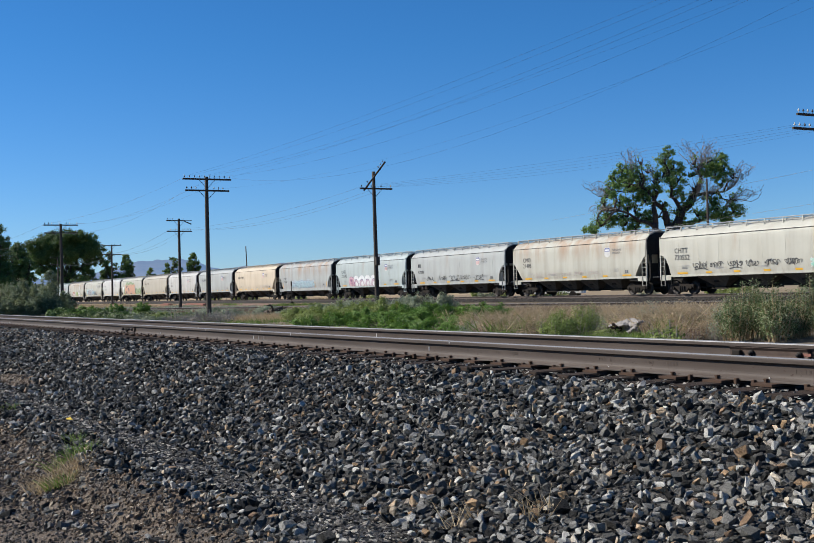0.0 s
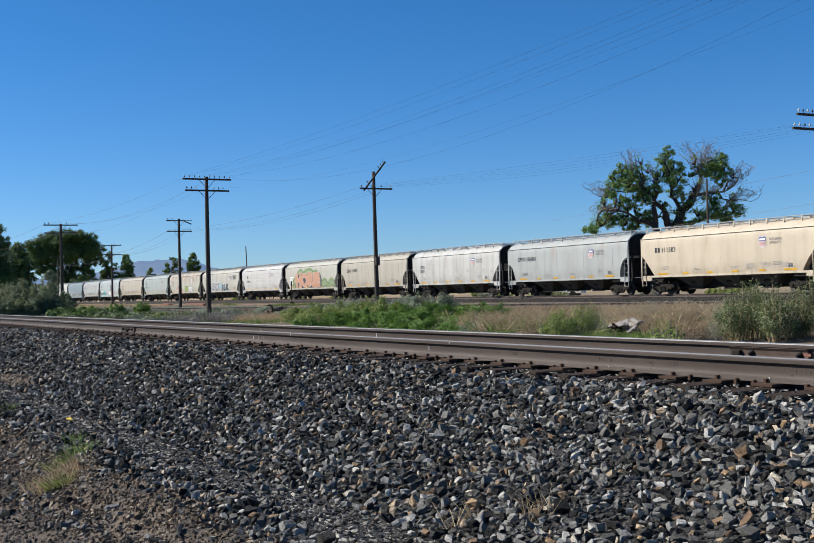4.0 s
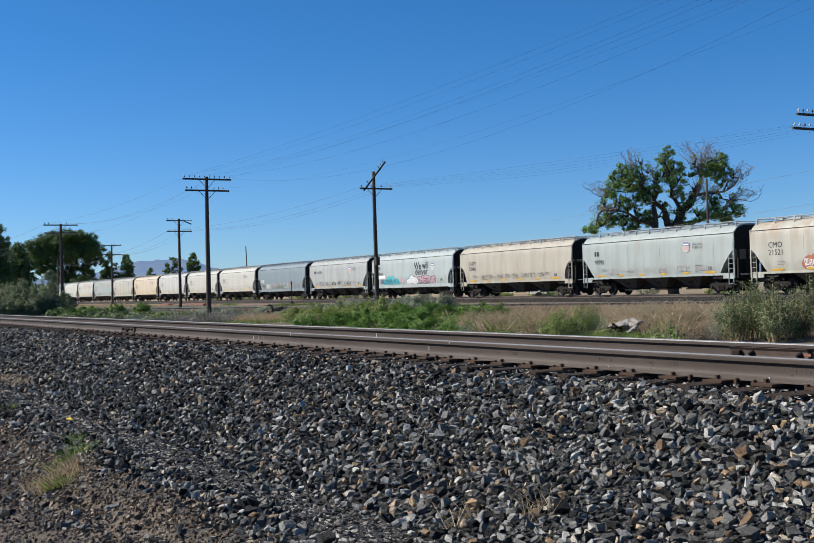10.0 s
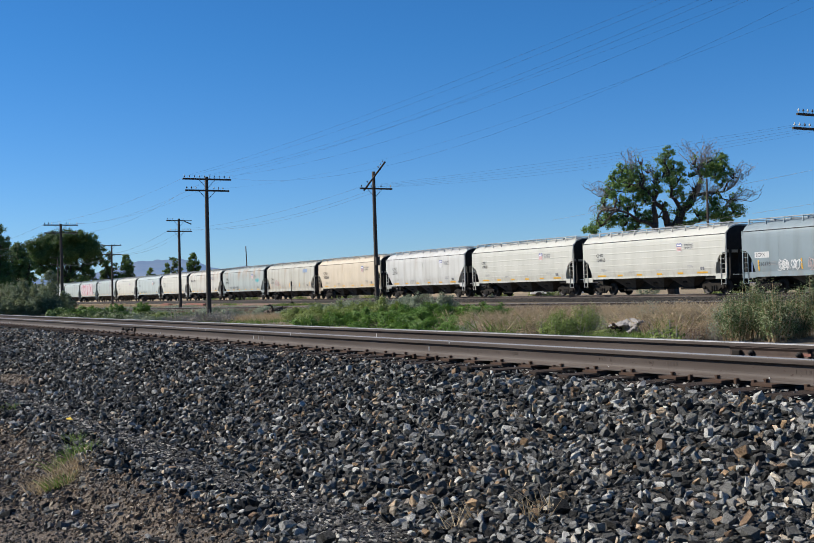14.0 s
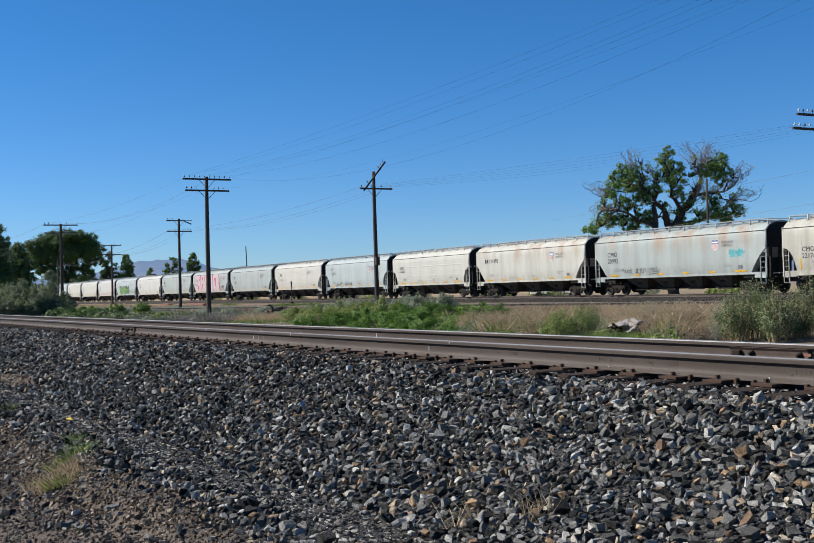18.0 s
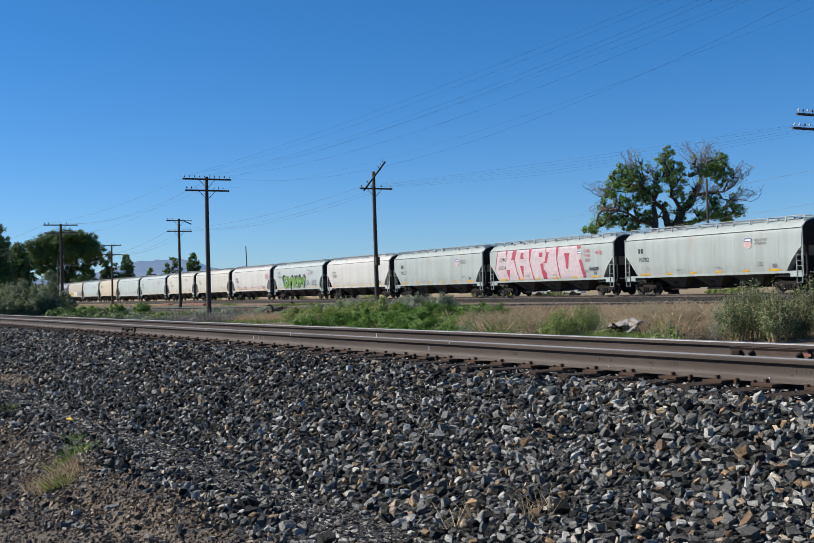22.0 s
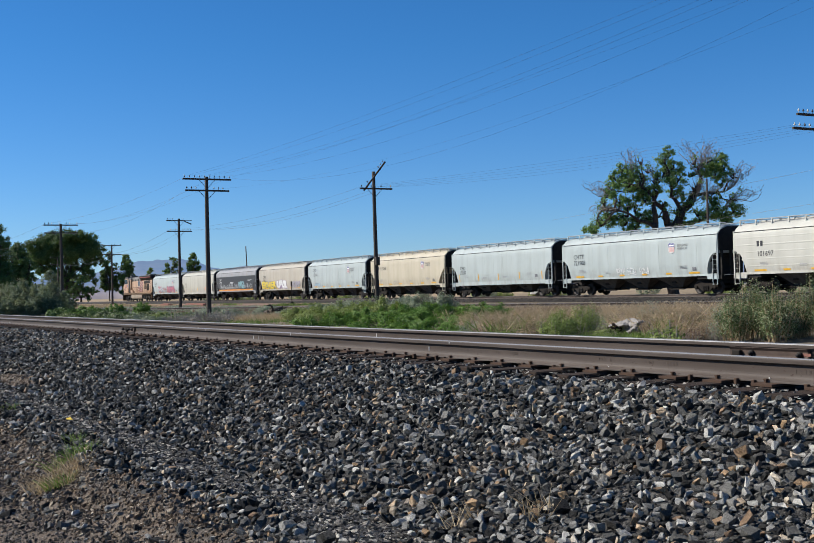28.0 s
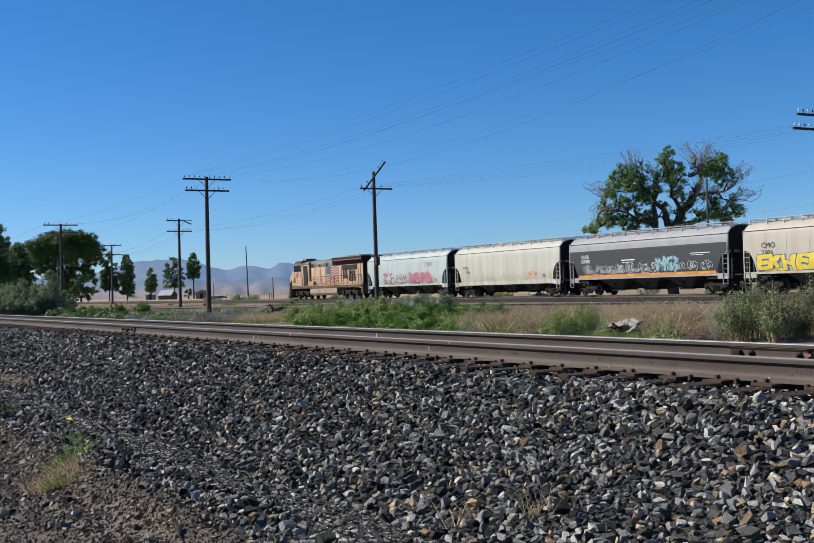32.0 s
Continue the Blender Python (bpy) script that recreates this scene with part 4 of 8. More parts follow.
        for y in (-1.56, 1.56):
            part("ladder", shared("ladder", ladder_mesh), car, at=pose(sg * (lb - 0.02) - (0.42 if sg > 0 else 0), y, 0), material=p)
        for y in (-1.53, 1.53):
            part("corner_post", shared("post", lambda: Shape().box(-0.035, 0.035, -0.035, 0.035, 1.0, 4.02).prism([(-0.035, 4.0), (0.035, 4.0), (0.035, 4.05), (-0.035, 4.05)], "y", -0.035, 0.035).mesh("corner_post", M["galv"])), car, at=pose(sg * (lb + 0.03), y, 0), material=p)
        part("crossover_platform", shared("xover", lambda: Shape().box(-0.25, 0.25, -1.0, 1.0, 1.24, 1.29).mesh("crossover_platform", M["galv"])), car, at=pose(sg * (lb + 0.3), 0, 0))
    part("brake_wheel", shared("brake", lambda: Shape().tube((0.06, 0.5, 2.5), (0.12, 0.5, 2.5), 0.28, n=14).box(-0.05, 0.06, 0.35, 0.65, 2.2, 2.8).mesh("brake_wheel", M["steel_dark"])), car, at=pose(-lb - 0.2, 0, 0, 0, 0, 0))
    # hopper bays
    nb = 4 if L > 18 and style != "v" else 3
    span = 2 * (lb - 3.0)
    for k in range(nb):
        x = -span / 2 + span * (k + 0.5) / nb
        bay = part("hopper_bay", shared(("bay", round(span / nb, 2)), lambda: bay_mesh(span / nb * 0.98)), car, "dusty sloping hopper bay", pose(x, 0, 0))
        part("outlet_gate", shared("gate", gate_mesh), bay)
    # roof
    lw = lb - 0.05
    for y in (-0.86, 0.86):
        part("roof_walkway", shared(("walk", L), lambda: walkway_mesh(lw)), car, "galvanised grating walkway", pose(0, y, 4.76))
    np_ = 12
    for k in range(np_):
        x = -lw + 0.1 + (2 * lw - 0.2) * k / (np_ - 1)
        part("walkway_bracket", shared("bracket", lambda: Shape().prism([(-1.17, 4.34), (-1.10, 4.34), (-1.03, 4.75), (-1.09, 4.75)], "x", -0.035, 0.035).prism([(1.17, 4.34), (1.09, 4.75), (1.03, 4.75), (1.10, 4.34)], "x", -0.035, 0.035).box(-0.02, 0.02, -1.06, 1.06, 4.70, 4.73).mesh("walkway_bracket", M["galv"])), car, at=pose(x, 0, 0), material=p)
    for k in range(4):
        w = 2 * (lb - 1.2) / 4
        part("roof_hatch", shared(("hatch", L), lambda: hatch_mesh(w * 0.985)), car, at=pose(-lb + 1.2 + w * (k + 0.5), 0, 4.585), material=p)
    # amber strips and small stencils
    if style == "d":
        for k in range(5):
            x = -lb + 1.35 + (2 * lb - 2.7) * k / 4
            decal([[(x - 0.05, 1.45), (x + 0.05, 1.45), (x + 0.05, 2.1), (x - 0.05, 2.1)]], M["yellow"], "reflective_strip", car, 0.012)
    else:
        for k in range(6):
            x = -lb + 2.2 + (2 * lb - 4.4) * k / 5
            w = 0.5 if k in (0, 5) else 0.28
            decal([[(x - w, 1.40), (x + w, 1.40), (x + w, 1.52), (x - w, 1.52)]], M["yellow"], "reflective_strip", car, 0.012)
    rows = []
    for bx, bz, n in ((-lb + 2.2, 1.95, 3), (lb - 3.6, 1.95, 3), (-lb + 5.4, 1.75, 2), (0.8, 1.75, 2)):
        for k in range(n):
            rows.append((bx, bz - 0.085 * k, rnd.uniform(0.35, 0.8), 0.028))
    bars(car, rows, M["letter_faint"])
    d = lb - 2.35
    bars(car, [(d, 1.62, 0.17, 0.22), (d + 0.20, 1.62, 0.17, 0.22)], M["letter_grey"], "consolidated_stencil")
    return car, lb


GAPS = [41.74, 60.29, 79.15, 97.44, 115.99, 134.12, 151.63, 169.11, 186.5, 203.71, 221.03, 237.73, 256.37, 275.02, 292.54, 311.19, 329.75, 347.07, 365.23, 381.84, 398.42, 415.91, 433.79, 451.25,
        469.76, 487.14, 503.74, 521.13, 537.83, 555.6, 574.37, 592.7, 610.15, 627.64, 644.57, 662.15, 678.73, 697.62, 714.99, 732.47, 749.78, 767.14, 785.8, 803.65, 822.7, 845.5]


def run(t):
    """How far the train has come after t seconds."""
    q = t / 10
    return 222.89 * q + 0.4547 * q * q - 0.0942 * q ** 3


# style, colour, rust, grime, mark, number, number in one line, emblem (0 none, 1 whole, 2 faded)
# style, colour, rust, grime, owner, number, on one line, emblem
HEAD_CARS = [
    ("v", "cream", 0.1, 0.3, "CHTT", "720552", 0, 0), ("s", "cream", 1.0, 0.5, "CMO", "21405", 0, 2), ("v", "grey", 0.1, 0.3, "UP", "92993", 0, 1), ("v", "pale", 0.1, 0.3, "CHTT", "721943", 0, 1),
    ("d", "grey", 0.9, 0.5, "CMO", "111868", 0, 0), ("s", "tan", 0.1, 0.3, "UP", "111583", 1, 1), ("v", "grey", 0.2, 0.3, "CMO", "101401", 1, 1), ("s", "white", 0.1, 0.6, "CMO", "22763", 0, 1),
    ("v", "beige", 0.0, 0.3, "CMO", "101087", 1, 0), ("s", "cream", 0.1, 0.3, "CMO", "112746", 0, 0), ("h", "white", 0.0, 0.2, "UP", "102216", 0, 1), ("s", "cream", 0.2, 0.4, "CMO", "21534", 0, 2),
    ("s", "cream", 1.0, 0.5, "CMO", "21521", 0, 2), ("v", "mint", 0.1, 0.3, "UP", "99785", 0, 1), ("v", "beige", 0.1, 0.3, "CHTT", "72040", 0, 0), ("d", "pale", 0.1, 0.3, "UP", "90505", 0, 2)]
MIDDLE_CARS = [
    ("s", "grey", 0.1, 0.4, "UP", "111120", 1, 1), ("d", "slate", 0.0, 0.3, "LCTX", "516178", 0, 0), ("h", "ivory", 0.0, 0.2, "CMO", "104865", 0, 1), ("h", "ivory", 0.0, 0.2, "CMO", "104681", 0, 1),
    ("s", "white", 0.1, 0.5, "CMO", "22758", 0, 2), ("v", "tan", 0.1, 0.2, "CMO", "265258", 0, 1), ("d", "cream", 0.2, 0.6, "CMO", "22176", 0, 0), ("s", "mint", 0.8, 0.4, "CMO", "20992", 0, 1),
    ("s", "ivory", 0.7, 0.4, "UP", "111692", 1, 1), ("h", "ivory", 0.0, 0.2, "CMO", "105007", 0, 0), ("v", "pale", 0.0, 0.3, "CMO", "112309", 0, 1), ("h", "ivory", 0.0, 0.2, "UP", "102517", 0, 1),
    ("v", "mint", 0.1, 0.3, "UP", "95702", 0, 1), ("v", "mint", 0.1, 0.3, "CMO", "20334", 0, 1)]
TAIL_CARS = [
    ("v", "mint", 0.1, 0.3, "UP", "95537", 0, 1), ("s", "white", 0.0, 0.2, "CMO", "113007", 0, 0), ("v", "pale", 0.0, 0.2, "CMO", "112156", 0, 1), ("v", "white", 0.0, 0.2, "CMO", "113294", 0, 0),
    ("h", "ivory", 0.0, 0.2, "CMO", "105002", 0, 0), ("h", "ivory", 0.0, 0.2, "UP", "101697", 0, 1), ("v", "pale", 0.0, 0.3, "CHTT", "721905", 0, 1), ("d", "pale", 0.0, 0.3, "CMO", "23235", 0, 0),
    ("s", "sand", 0.0, 0.3, "UP", "111366", 1, 1), ("v", "pale", 0.0, 0.3, "CMO", "112241", 0, 1), ("v", "beige", 0.0, 0.3, "CMO", "2306", 0, 0), ("v", "black", 0.1, 0.3, "COER", "354980", 0, 0),
    ("d", "cream", 0.0, 0.4, "CMO", "111966", 0, 0), ("v", "pale", 0.0, 0.3, "CHTT", "720", 0, 1)]
CARS = HEAD_CARS + MIDDLE_CARS + TAIL_CARS
WORDS = dict(cream="cream", white="off-white", grey="light grey", pale="pale blue-grey", slate="slate-blue", tan="tan", beige="beige", mint="greenish grey", ivory="ivory", sand="pale sand-coloured", black="black and grey")
KINDS = dict(v="covered hopper car with upright side seams", s="smooth-sided covered hopper car", h="covered hopper car with lengthwise corrugations", d="covered hopper car with a deep straight sill")
TRAIN = []


def build_train():
    for i, (style, col, rust, grime, mark, num, one_line, emblem) in enumerate(CARS):
        raw = GAPS[i + 1] - GAPS[i]
        L = min((16.65, 17.4, 17.95, 18.6), key=lambda q: abs(q - raw))
        words = "%s%s %s" % ("rust-streaked " if rust > 0.6 else "weathered ", WORDS[col], KINDS[style])
        car, lb = hopper_car(L, style, col, rust, grime, words, i)
        TRAIN.append((car, (GAPS[i] + GAPS[i + 1]) / 2))
        ink = M["letter_white"] if col == "black" else M["letter"]
        x = -lb + 1.5 if style != "h" else -lb + 2.0
        if mark == "UP":          # the owner's initials stand as two plain bars
            zz = 2.98
            bars(car, [(x, zz, 0.20, 0.34), (x + 0.30, zz, 0.20, 0.34)], ink, "owner_mark")
            if one_line:
                lettering(num, 0.5, x + 0.65, zz - 0.01, ink, car, "car_number")
            else:
                lettering(num, 0.46, x, zz - 0.62, ink, car, "car_number")
        elif one_line:
            lettering(mark + " " + num, 0.5, x, 2.95, ink, car, "car_number")
        elif mark == "CMO" and col == "pale" and style == "v":
            lettering(mark, 0.47, x - 0.1, 3.30, M["letter_grey"], car, "car_number")
            lettering(num, 0.47, x - 0.1, 2.74, M["letter_grey"], car, "car_number")
        elif i == 29:
            lettering("CMO", 0.48, -7.0, 3.02, ink, car, "car_number", 0.018)
            lettering("20334", 0.48, -7.22, 2.32, ink, car, "car_number", 0.018)
        elif i == 17:
            decal([[(-7.2, 2.24), (-6.0, 2.24), (-6.0, 2.62), (-7.2, 2.62)]], M["emblem_base"], "mark_plate", car, 0.009)
            lettering("SCFX", 0.34, -7.12, 2.32, M["letter"], car, "car_number")
            lettering(num, 0.34, -6.93, 1.74, M["letter"], car, "car_number")
        elif i == 9:              # the mark on a clean white panel
            decal([[(-6.45, 2.0), (-4.75, 2.0), (-4.75, 2.82), (-6.45, 2.82)]], M["white"], "mark_plate", car, 0.009)
            lettering(mark + "\n" + num, 0.36, -6.38, 2.48, M["letter"], car, "car_number")
        elif style == "h":
            lettering(mark + "\n" + num, 0.37, x - 0.35, 2.9, ink, car, "car_number")
        else:
            lettering(mark + "\n" + num, (0.38 if col == "black" else 0.44 if col == "white" and mark == "CMO" else 0.5) if style != "d" else 0.42, x, 2.85 if style != "d" else 2.5, ink, car, "car_number")
        if emblem:
            shield(car, {15: 4.75, 29: 4.47}.get(i, lb - 4.35), 3.05 if i == 15 else 3.24, 0.56 if i == 29 else 0.58 if style == "h" else 0.67, emblem == 2, i not in (15, 29), 0.20 if style == "h" else 0.23)


def place_train(t0=0.0):
    for car, off in TRAIN:
        car.matrix_basis = pose(run(t0) - off, FAR_Y, FAR_Z)


build_train()
place_train()


# ---- the locomotive at the tail ----
def loco_build(nt, bs):
    """Sun-bleached orange, with brown road grime thrown up over the lower body."""
    co = nt.nodes.new("ShaderNodeTexCoord")
    sep = nt.nodes.new("ShaderNodeSeparateXYZ")
    nt.links.new(co.outputs["Object"], sep.inputs[0])
    c = mixed(nt, ramp(nt, noise_of(nt, 0.9, 5, (1, 1, 0.3)), 0.35, 0.7), (0.52, 0.36, 0.25), (0.35, 0.22, 0.14))
    c = mixed(nt, ramp(nt, noise_of(nt, 2.2, 5, (1.5, 1.5, 0.2)), 0.48, 0.72), c, (0.20, 0.12, 0.075))
    wet = node(nt, "ShaderNodeMath")
    wet.operation = "MULTIPLY"
    nt.links.new(ramp(nt, sep.outputs[2], 3.0, 1.7), wet.inputs[0])
    nt.links.new(ramp(nt, noise_of(nt, 1.2, 5), 0.25, 0.6), wet.inputs[1])
    c = mixed(nt, wet.outputs[0], c, (0.30, 0.165, 0.085))
    nt.links.new(c, bs.inputs["Base Color"])
    bs.inputs["Roughness"].default_value = 0.6


M["loco"] = mat("sun_faded_orange_paint", loco_build)
M["loco_grey"] = plain("grey_locomotive_roof", (0.20, 0.19, 0.18), (0.10, 0.095, 0.088), 0.7, 0, 1.5)
M["loco_dark"] = plain("sooty_cab_roof", (0.06, 0.058, 0.055), (0.11, 0.105, 0.10), 0.8, 0, 1.5)
M["tank_grey"] = plain("dusty_fuel_tank", (0.30, 0.245, 0.185), (0.21, 0.17, 0.13), 0.8, 0, 1.0)


def glass_build(nt, bs):
    bs.inputs["Base Color"].default_value = (0.012, 0.014, 0.016, 1)
    bs.inputs["Roughness"].default_value = 0.12
    bs.inputs["Specular IOR Level"].default_value = 0.15


M["glass"] = mat("dark_cab_glass", glass_build)
M["flag_red"] = flat_paint("faded_red_paint", (0.22, 0.045, 0.04))
M["flag_blue"] = flat_paint("faded_blue_paint", (0.045, 0.065, 0.09))


M["flag_cream"] = flat_paint("faded_cream_paint", (0.42, 0.33, 0.265))


def three_axle_truck(parent, x):
    s = Shape()
    s.prism([(-2.45, 0.62), (-2.3, 0.82), (-1.5, 0.86), (-1.1, 1.0), (1.1, 1.0), (1.5, 0.86), (2.3, 0.82), (2.45, 0.62), (2.2, 0.45), (1.4, 0.5), (0.9, 0.62), (-0.9, 0.62), (-1.4, 0.5), (-2.2, 0.45)], "y", -1.18, -1.02)
    s.prism([(-2.45, 0.62), (-2.3, 0.82), (-1.1, 1.0), (1.1, 1.0), (2.3, 0.82), (2.45, 0.62), (2.2, 0.45), (-2.2, 0.45)], "y", 1.02, 1.18)
    s.box(-1.2, 1.2, -1.0, 1.0, 0.7, 1.15)
    t = part("truck", s.mesh("loco_truck", M["truck"], bevel=0.02), parent, "three-axle truck in brown road dirt", pose(x, 0, 0))
    for dx in (-1.88, 0.0, 1.88):
        part("wheelset", shared("wheelset", wheelset_mesh), t, at=Matrix.Translation((dx, 0, 0)) @ Matrix.Scale(1.15, 4))
        part("axle_box", shared("axle_box", lambda: Shape().box(-0.22, 0.22, -1.30, -1.12, 0.36, 0.74).box(-0.3, 0.3, -1.25, -1.14, 0.74, 0.86).mesh("axle_box", M["truck"], bevel=0.02)), t, at=pose(dx, 0, 0))
        part("brake_cylinder", shared("brake_cyl", lambda: Shape().tube((0.35, -1.22, 0.86), (0.75, -1.22, 0.80), 0.12, n=10).mesh("brake_cylinder", M["truck"])), t, at=pose(dx - 0.4, 0, 0))
    return t


def locomotive():
    lo = tagged(new("locomotive"), "sun-faded orange diesel locomotive with grey roof at the tail", "locomotive")
    o, g, k = M["loco"], M["loco_grey"], M["steel_dark"]
    part("underframe", Shape().box(-10.7, 10.7, -1.5, 1.5, 1.30, 1.62).box(-10.9, -10.5, -1.5, 1.5, 0.35, 1.62).box(10.5, 10.9, -1.5, 1.5, 0.5, 1.62).mesh("underframe", M["sill_grime"], bevel=0.02), lo)
    part("walkway_edge", Shape().box(-6.8, 10.6, -1.54, -1.50, 1.57, 1.64).mesh("walkway_edge", M["loco"]), lo, "grimy walkway edge")
    part("plough", Shape().prism([(-10.9, 0.2), (-11.3, 0.25), (-11.15, 0.9), (-10.9, 1.0)], "y", -1.45, 1.45).mesh("plough", k), lo)
    # short nose, cab
    part("nose", Shape().prism([(-10.7, 1.62), (-10.7, 2.9), (-9.9, 3.45), (-9.1, 3.55), (-9.1, 1.62)], "y", -1.42, 1.42).mesh("nose", o, bevel=0.06), lo)
    cab = part("cab", Shape().prism([(-9.12, 1.62), (-9.35, 3.45), (-8.95, 4.45), (-8.4, 4.72), (-6.6, 4.72), (-6.6, 1.62)], "y", -1.5, 1.5).mesh("cab", o, bevel=0.05), lo)
    part("cab_roof", Shape().prism([(-9.0, 4.34), (-8.4, 4.76), (-6.5, 4.76), (-6.5, 4.34)], "y", -1.53, 1.53).mesh("cab_roof", M["loco_dark"], bevel=0.03), cab)
    for a, b in ((-9.05, -8.3), (-8.22, -7.55), (-7.47, -6.85)):
        part("side_window", Shape().box(a, b, -1.535, -1.49, 3.45, 4.25).mesh("side_window", M["glass"]), cab, "dark glass")
    part("windscreen", Shape().prism([(-9.36, 3.55), (-9.0, 4.36), (-8.95, 4.34), (-9.30, 3.53)], "y", -1.2, 1.2).mesh("windscreen", M["glass"]), cab, "dark glass")
    part("nose_door_recess", Shape().box(-9.0, -8.7, -1.53, -1.41, 2.05, 2.7).mesh("nose_door_recess", k), lo)
    part("cab_ladder", Shape().box(-10.6, -10.3, -1.55, -1.45, 0.5, 2.1).box(-10.75, -10.2, -1.56, -1.4, 0.6, 0.66).box(-10.75, -10.2, -1.56, -1.4, 1.0, 1.06).mesh("cab_ladder", k), lo)
    # long hood
    for x0, x1, z0, z1 in ((-4.3, -3.3, 3.85, 4.25), (-2.0, -1.4, 3.9, 4.2), (0.2, 0.9, 3.9, 4.25), (2.0, 2.7, 3.85, 4.25)):
        part("vent", Shape().box(x0, x1, -1.19 if x0 > -6 else -1.53, -1.12 if x0 > -6 else -1.47, z0, z1).mesh("vent", k), lo)
    part("roof_band", Shape().box(-6.6, 4.6, -1.18, 1.18, 3.86, 4.28).mesh("roof_band", g, bevel=0.02), lo, "weathered grey upper hood")
    part("radiator_opening", Shape().box(5.0, 8.9, -1.26, -1.18, 3.3, 3.85).mesh("radiator_opening", k), lo)
    for x in (4.7, 6.45, 9.2, 9.8):
        part("panel_seam", Shape().box(x - 0.03, x + 0.03, -1.225, -1.19, 1.7, 3.9).mesh("panel_seam", k), lo)
    part("battery_box", Shape().box(-4.4, -3.0, -1.5, -1.16, 1.62, 2.15).mesh("battery_box", o, bevel=0.03), lo)
    for x in (-10.2, -9.6):
        part("nose_light", Shape().tube((x, -1.46, 2.3), (x, -1.40, 2.3), 0.10, n=10).mesh("nose_light", k), lo)
    for x in (-8.3, -7.5):
        part("antenna", Shape().tube((x, 0.3, 4.7), (x, 0.3, 5.1), 0.05, n=6).mesh("antenna", k), lo)
    part("equipment_hood", Shape().box(-6.7, -4.4, -1.42, 1.42, 1.62, 4.2).mesh("equipment_hood", o, bevel=0.04), lo)
    part("blower_duct", Shape().box(-6.1, -4.9, -1.47, -1.35, 1.70, 3.35).mesh("blower_duct", k), lo)
    part("engine_hood", Shape().box(-4.4, 4.6, -1.15, 1.15, 1.62, 4.3).mesh("engine_hood", o, bevel=0.05), lo)
    part("hood_roof", Shape().prism([(-1.2, 4.15), (-1.0, 4.62), (1.0, 4.62), (1.2, 4.15)], "x", -6.6, 4.6).mesh("hood_roof", g, bevel=0.02), lo)
    for x in (-3.6, -2.1, -0.6, 0.9, 2.4, 3.9):
        part("hood_door", Shape().box(x - 0.66, x + 0.66, -1.185, -1.14, 1.85, 3.75).mesh("hood_door", o, bevel=0.015), lo)
    part("radiator_section", Shape().box(4.6, 10.4, -1.2, 1.2, 1.62, 4.2).mesh("radiator_section", o, bevel=0.04), lo)
    for x in (5.3, 6.0, 7.0, 7.6, 8.2):
        part("louvre", Shape().box(x - 0.22, x + 0.22, -1.24, -1.17, 2.0 if x > 6.5 else 2.3, 3.2 if x > 6.5 else 3.7).mesh("louvre", k), lo)
    part("radiator_wing", Shape().prism([(-1.2, 3.9), (-1.62, 4.35), (-1.62, 4.72), (1.62, 4.72), (1.62, 4.35), (1.2, 3.9)], "x", 2.9, 10.9).mesh("radiator_wing", k, bevel=0.02), lo)
    part("wing_stripe", Shape().box(2.9, 10.85, -1.64, -1.60, 4.38, 4.50).mesh("wing_stripe", M["flag_red"]), lo)
    part("wing_roof", Shape().box(2.8, 10.95, -1.66, 1.66, 4.72, 4.80).box(6.0, 9.5, -1.2, 1.2, 4.8, 4.92).mesh("wing_roof", g, bevel=0.02), lo)
    part("air_conditioner", Shape().box(-8.0, -6.9, -0.7, 0.7, 4.76, 5.05).mesh("air_conditioner", g, bevel=0.04), cab)
    for x, z in ((-3.9, 4.62), (-2.2, 4.62), (-0.5, 4.62)):
        part("roof_hatch", Shape().box(x - 0.6, x + 0.6, -0.7, 0.7, z, z + 0.1).mesh("roof_hatch", g, bevel=0.02), lo)
    for x in (-5.9, -5.2):
        part("grille", Shape().box(x - 0.31, x + 0.31, -1.45, -1.40, 3.05, 4.12).mesh("grille", k), lo)
    part("grey_lip", Shape().box(-6.6, -4.4, -1.45, 1.45, 4.2, 4.5).mesh("grey_lip", g, bevel=0.05), lo)
    part("exhaust_stack", Shape().box(1.4, 2.6, -0.5, 0.5, 4.35, 4.6).mesh("exhaust_stack", k), lo)
    part("air_horn", Shape().tube((-5.6, 0, 4.5), (-5.1, 0, 4.52), 0.05, 0.12).mesh("air_horn", k), lo)
    part("rear_wall", Shape().box(10.4, 10.5, -1.2, 1.2, 1.62, 4.2).mesh("rear_wall", k), lo)
    part("fuel_tank", Shape().prism([(-1.45, 1.28), (-1.5, 0.7), (-1.3, 0.42), (1.3, 0.42), (1.5, 0.7), (1.45, 1.28)], "x", -4.1, 3.9).mesh("fuel_tank", M["tank_grey"], bevel=0.03), lo, "grey dusty fuel tank")
    for x in (-7.0, 7.0):
        three_axle_truck(lo, x)
    # handrails
    for x in [-6.5 + 1.22 * q for q in range(15)]:
        part("handrail_post", shared("stanchion", lambda: Shape().tube((0, -1.48, 1.6), (0, -1.48, 2.65), 0.022, n=6).mesh("handrail_post", k)), lo, at=pose(x, 0, 0))
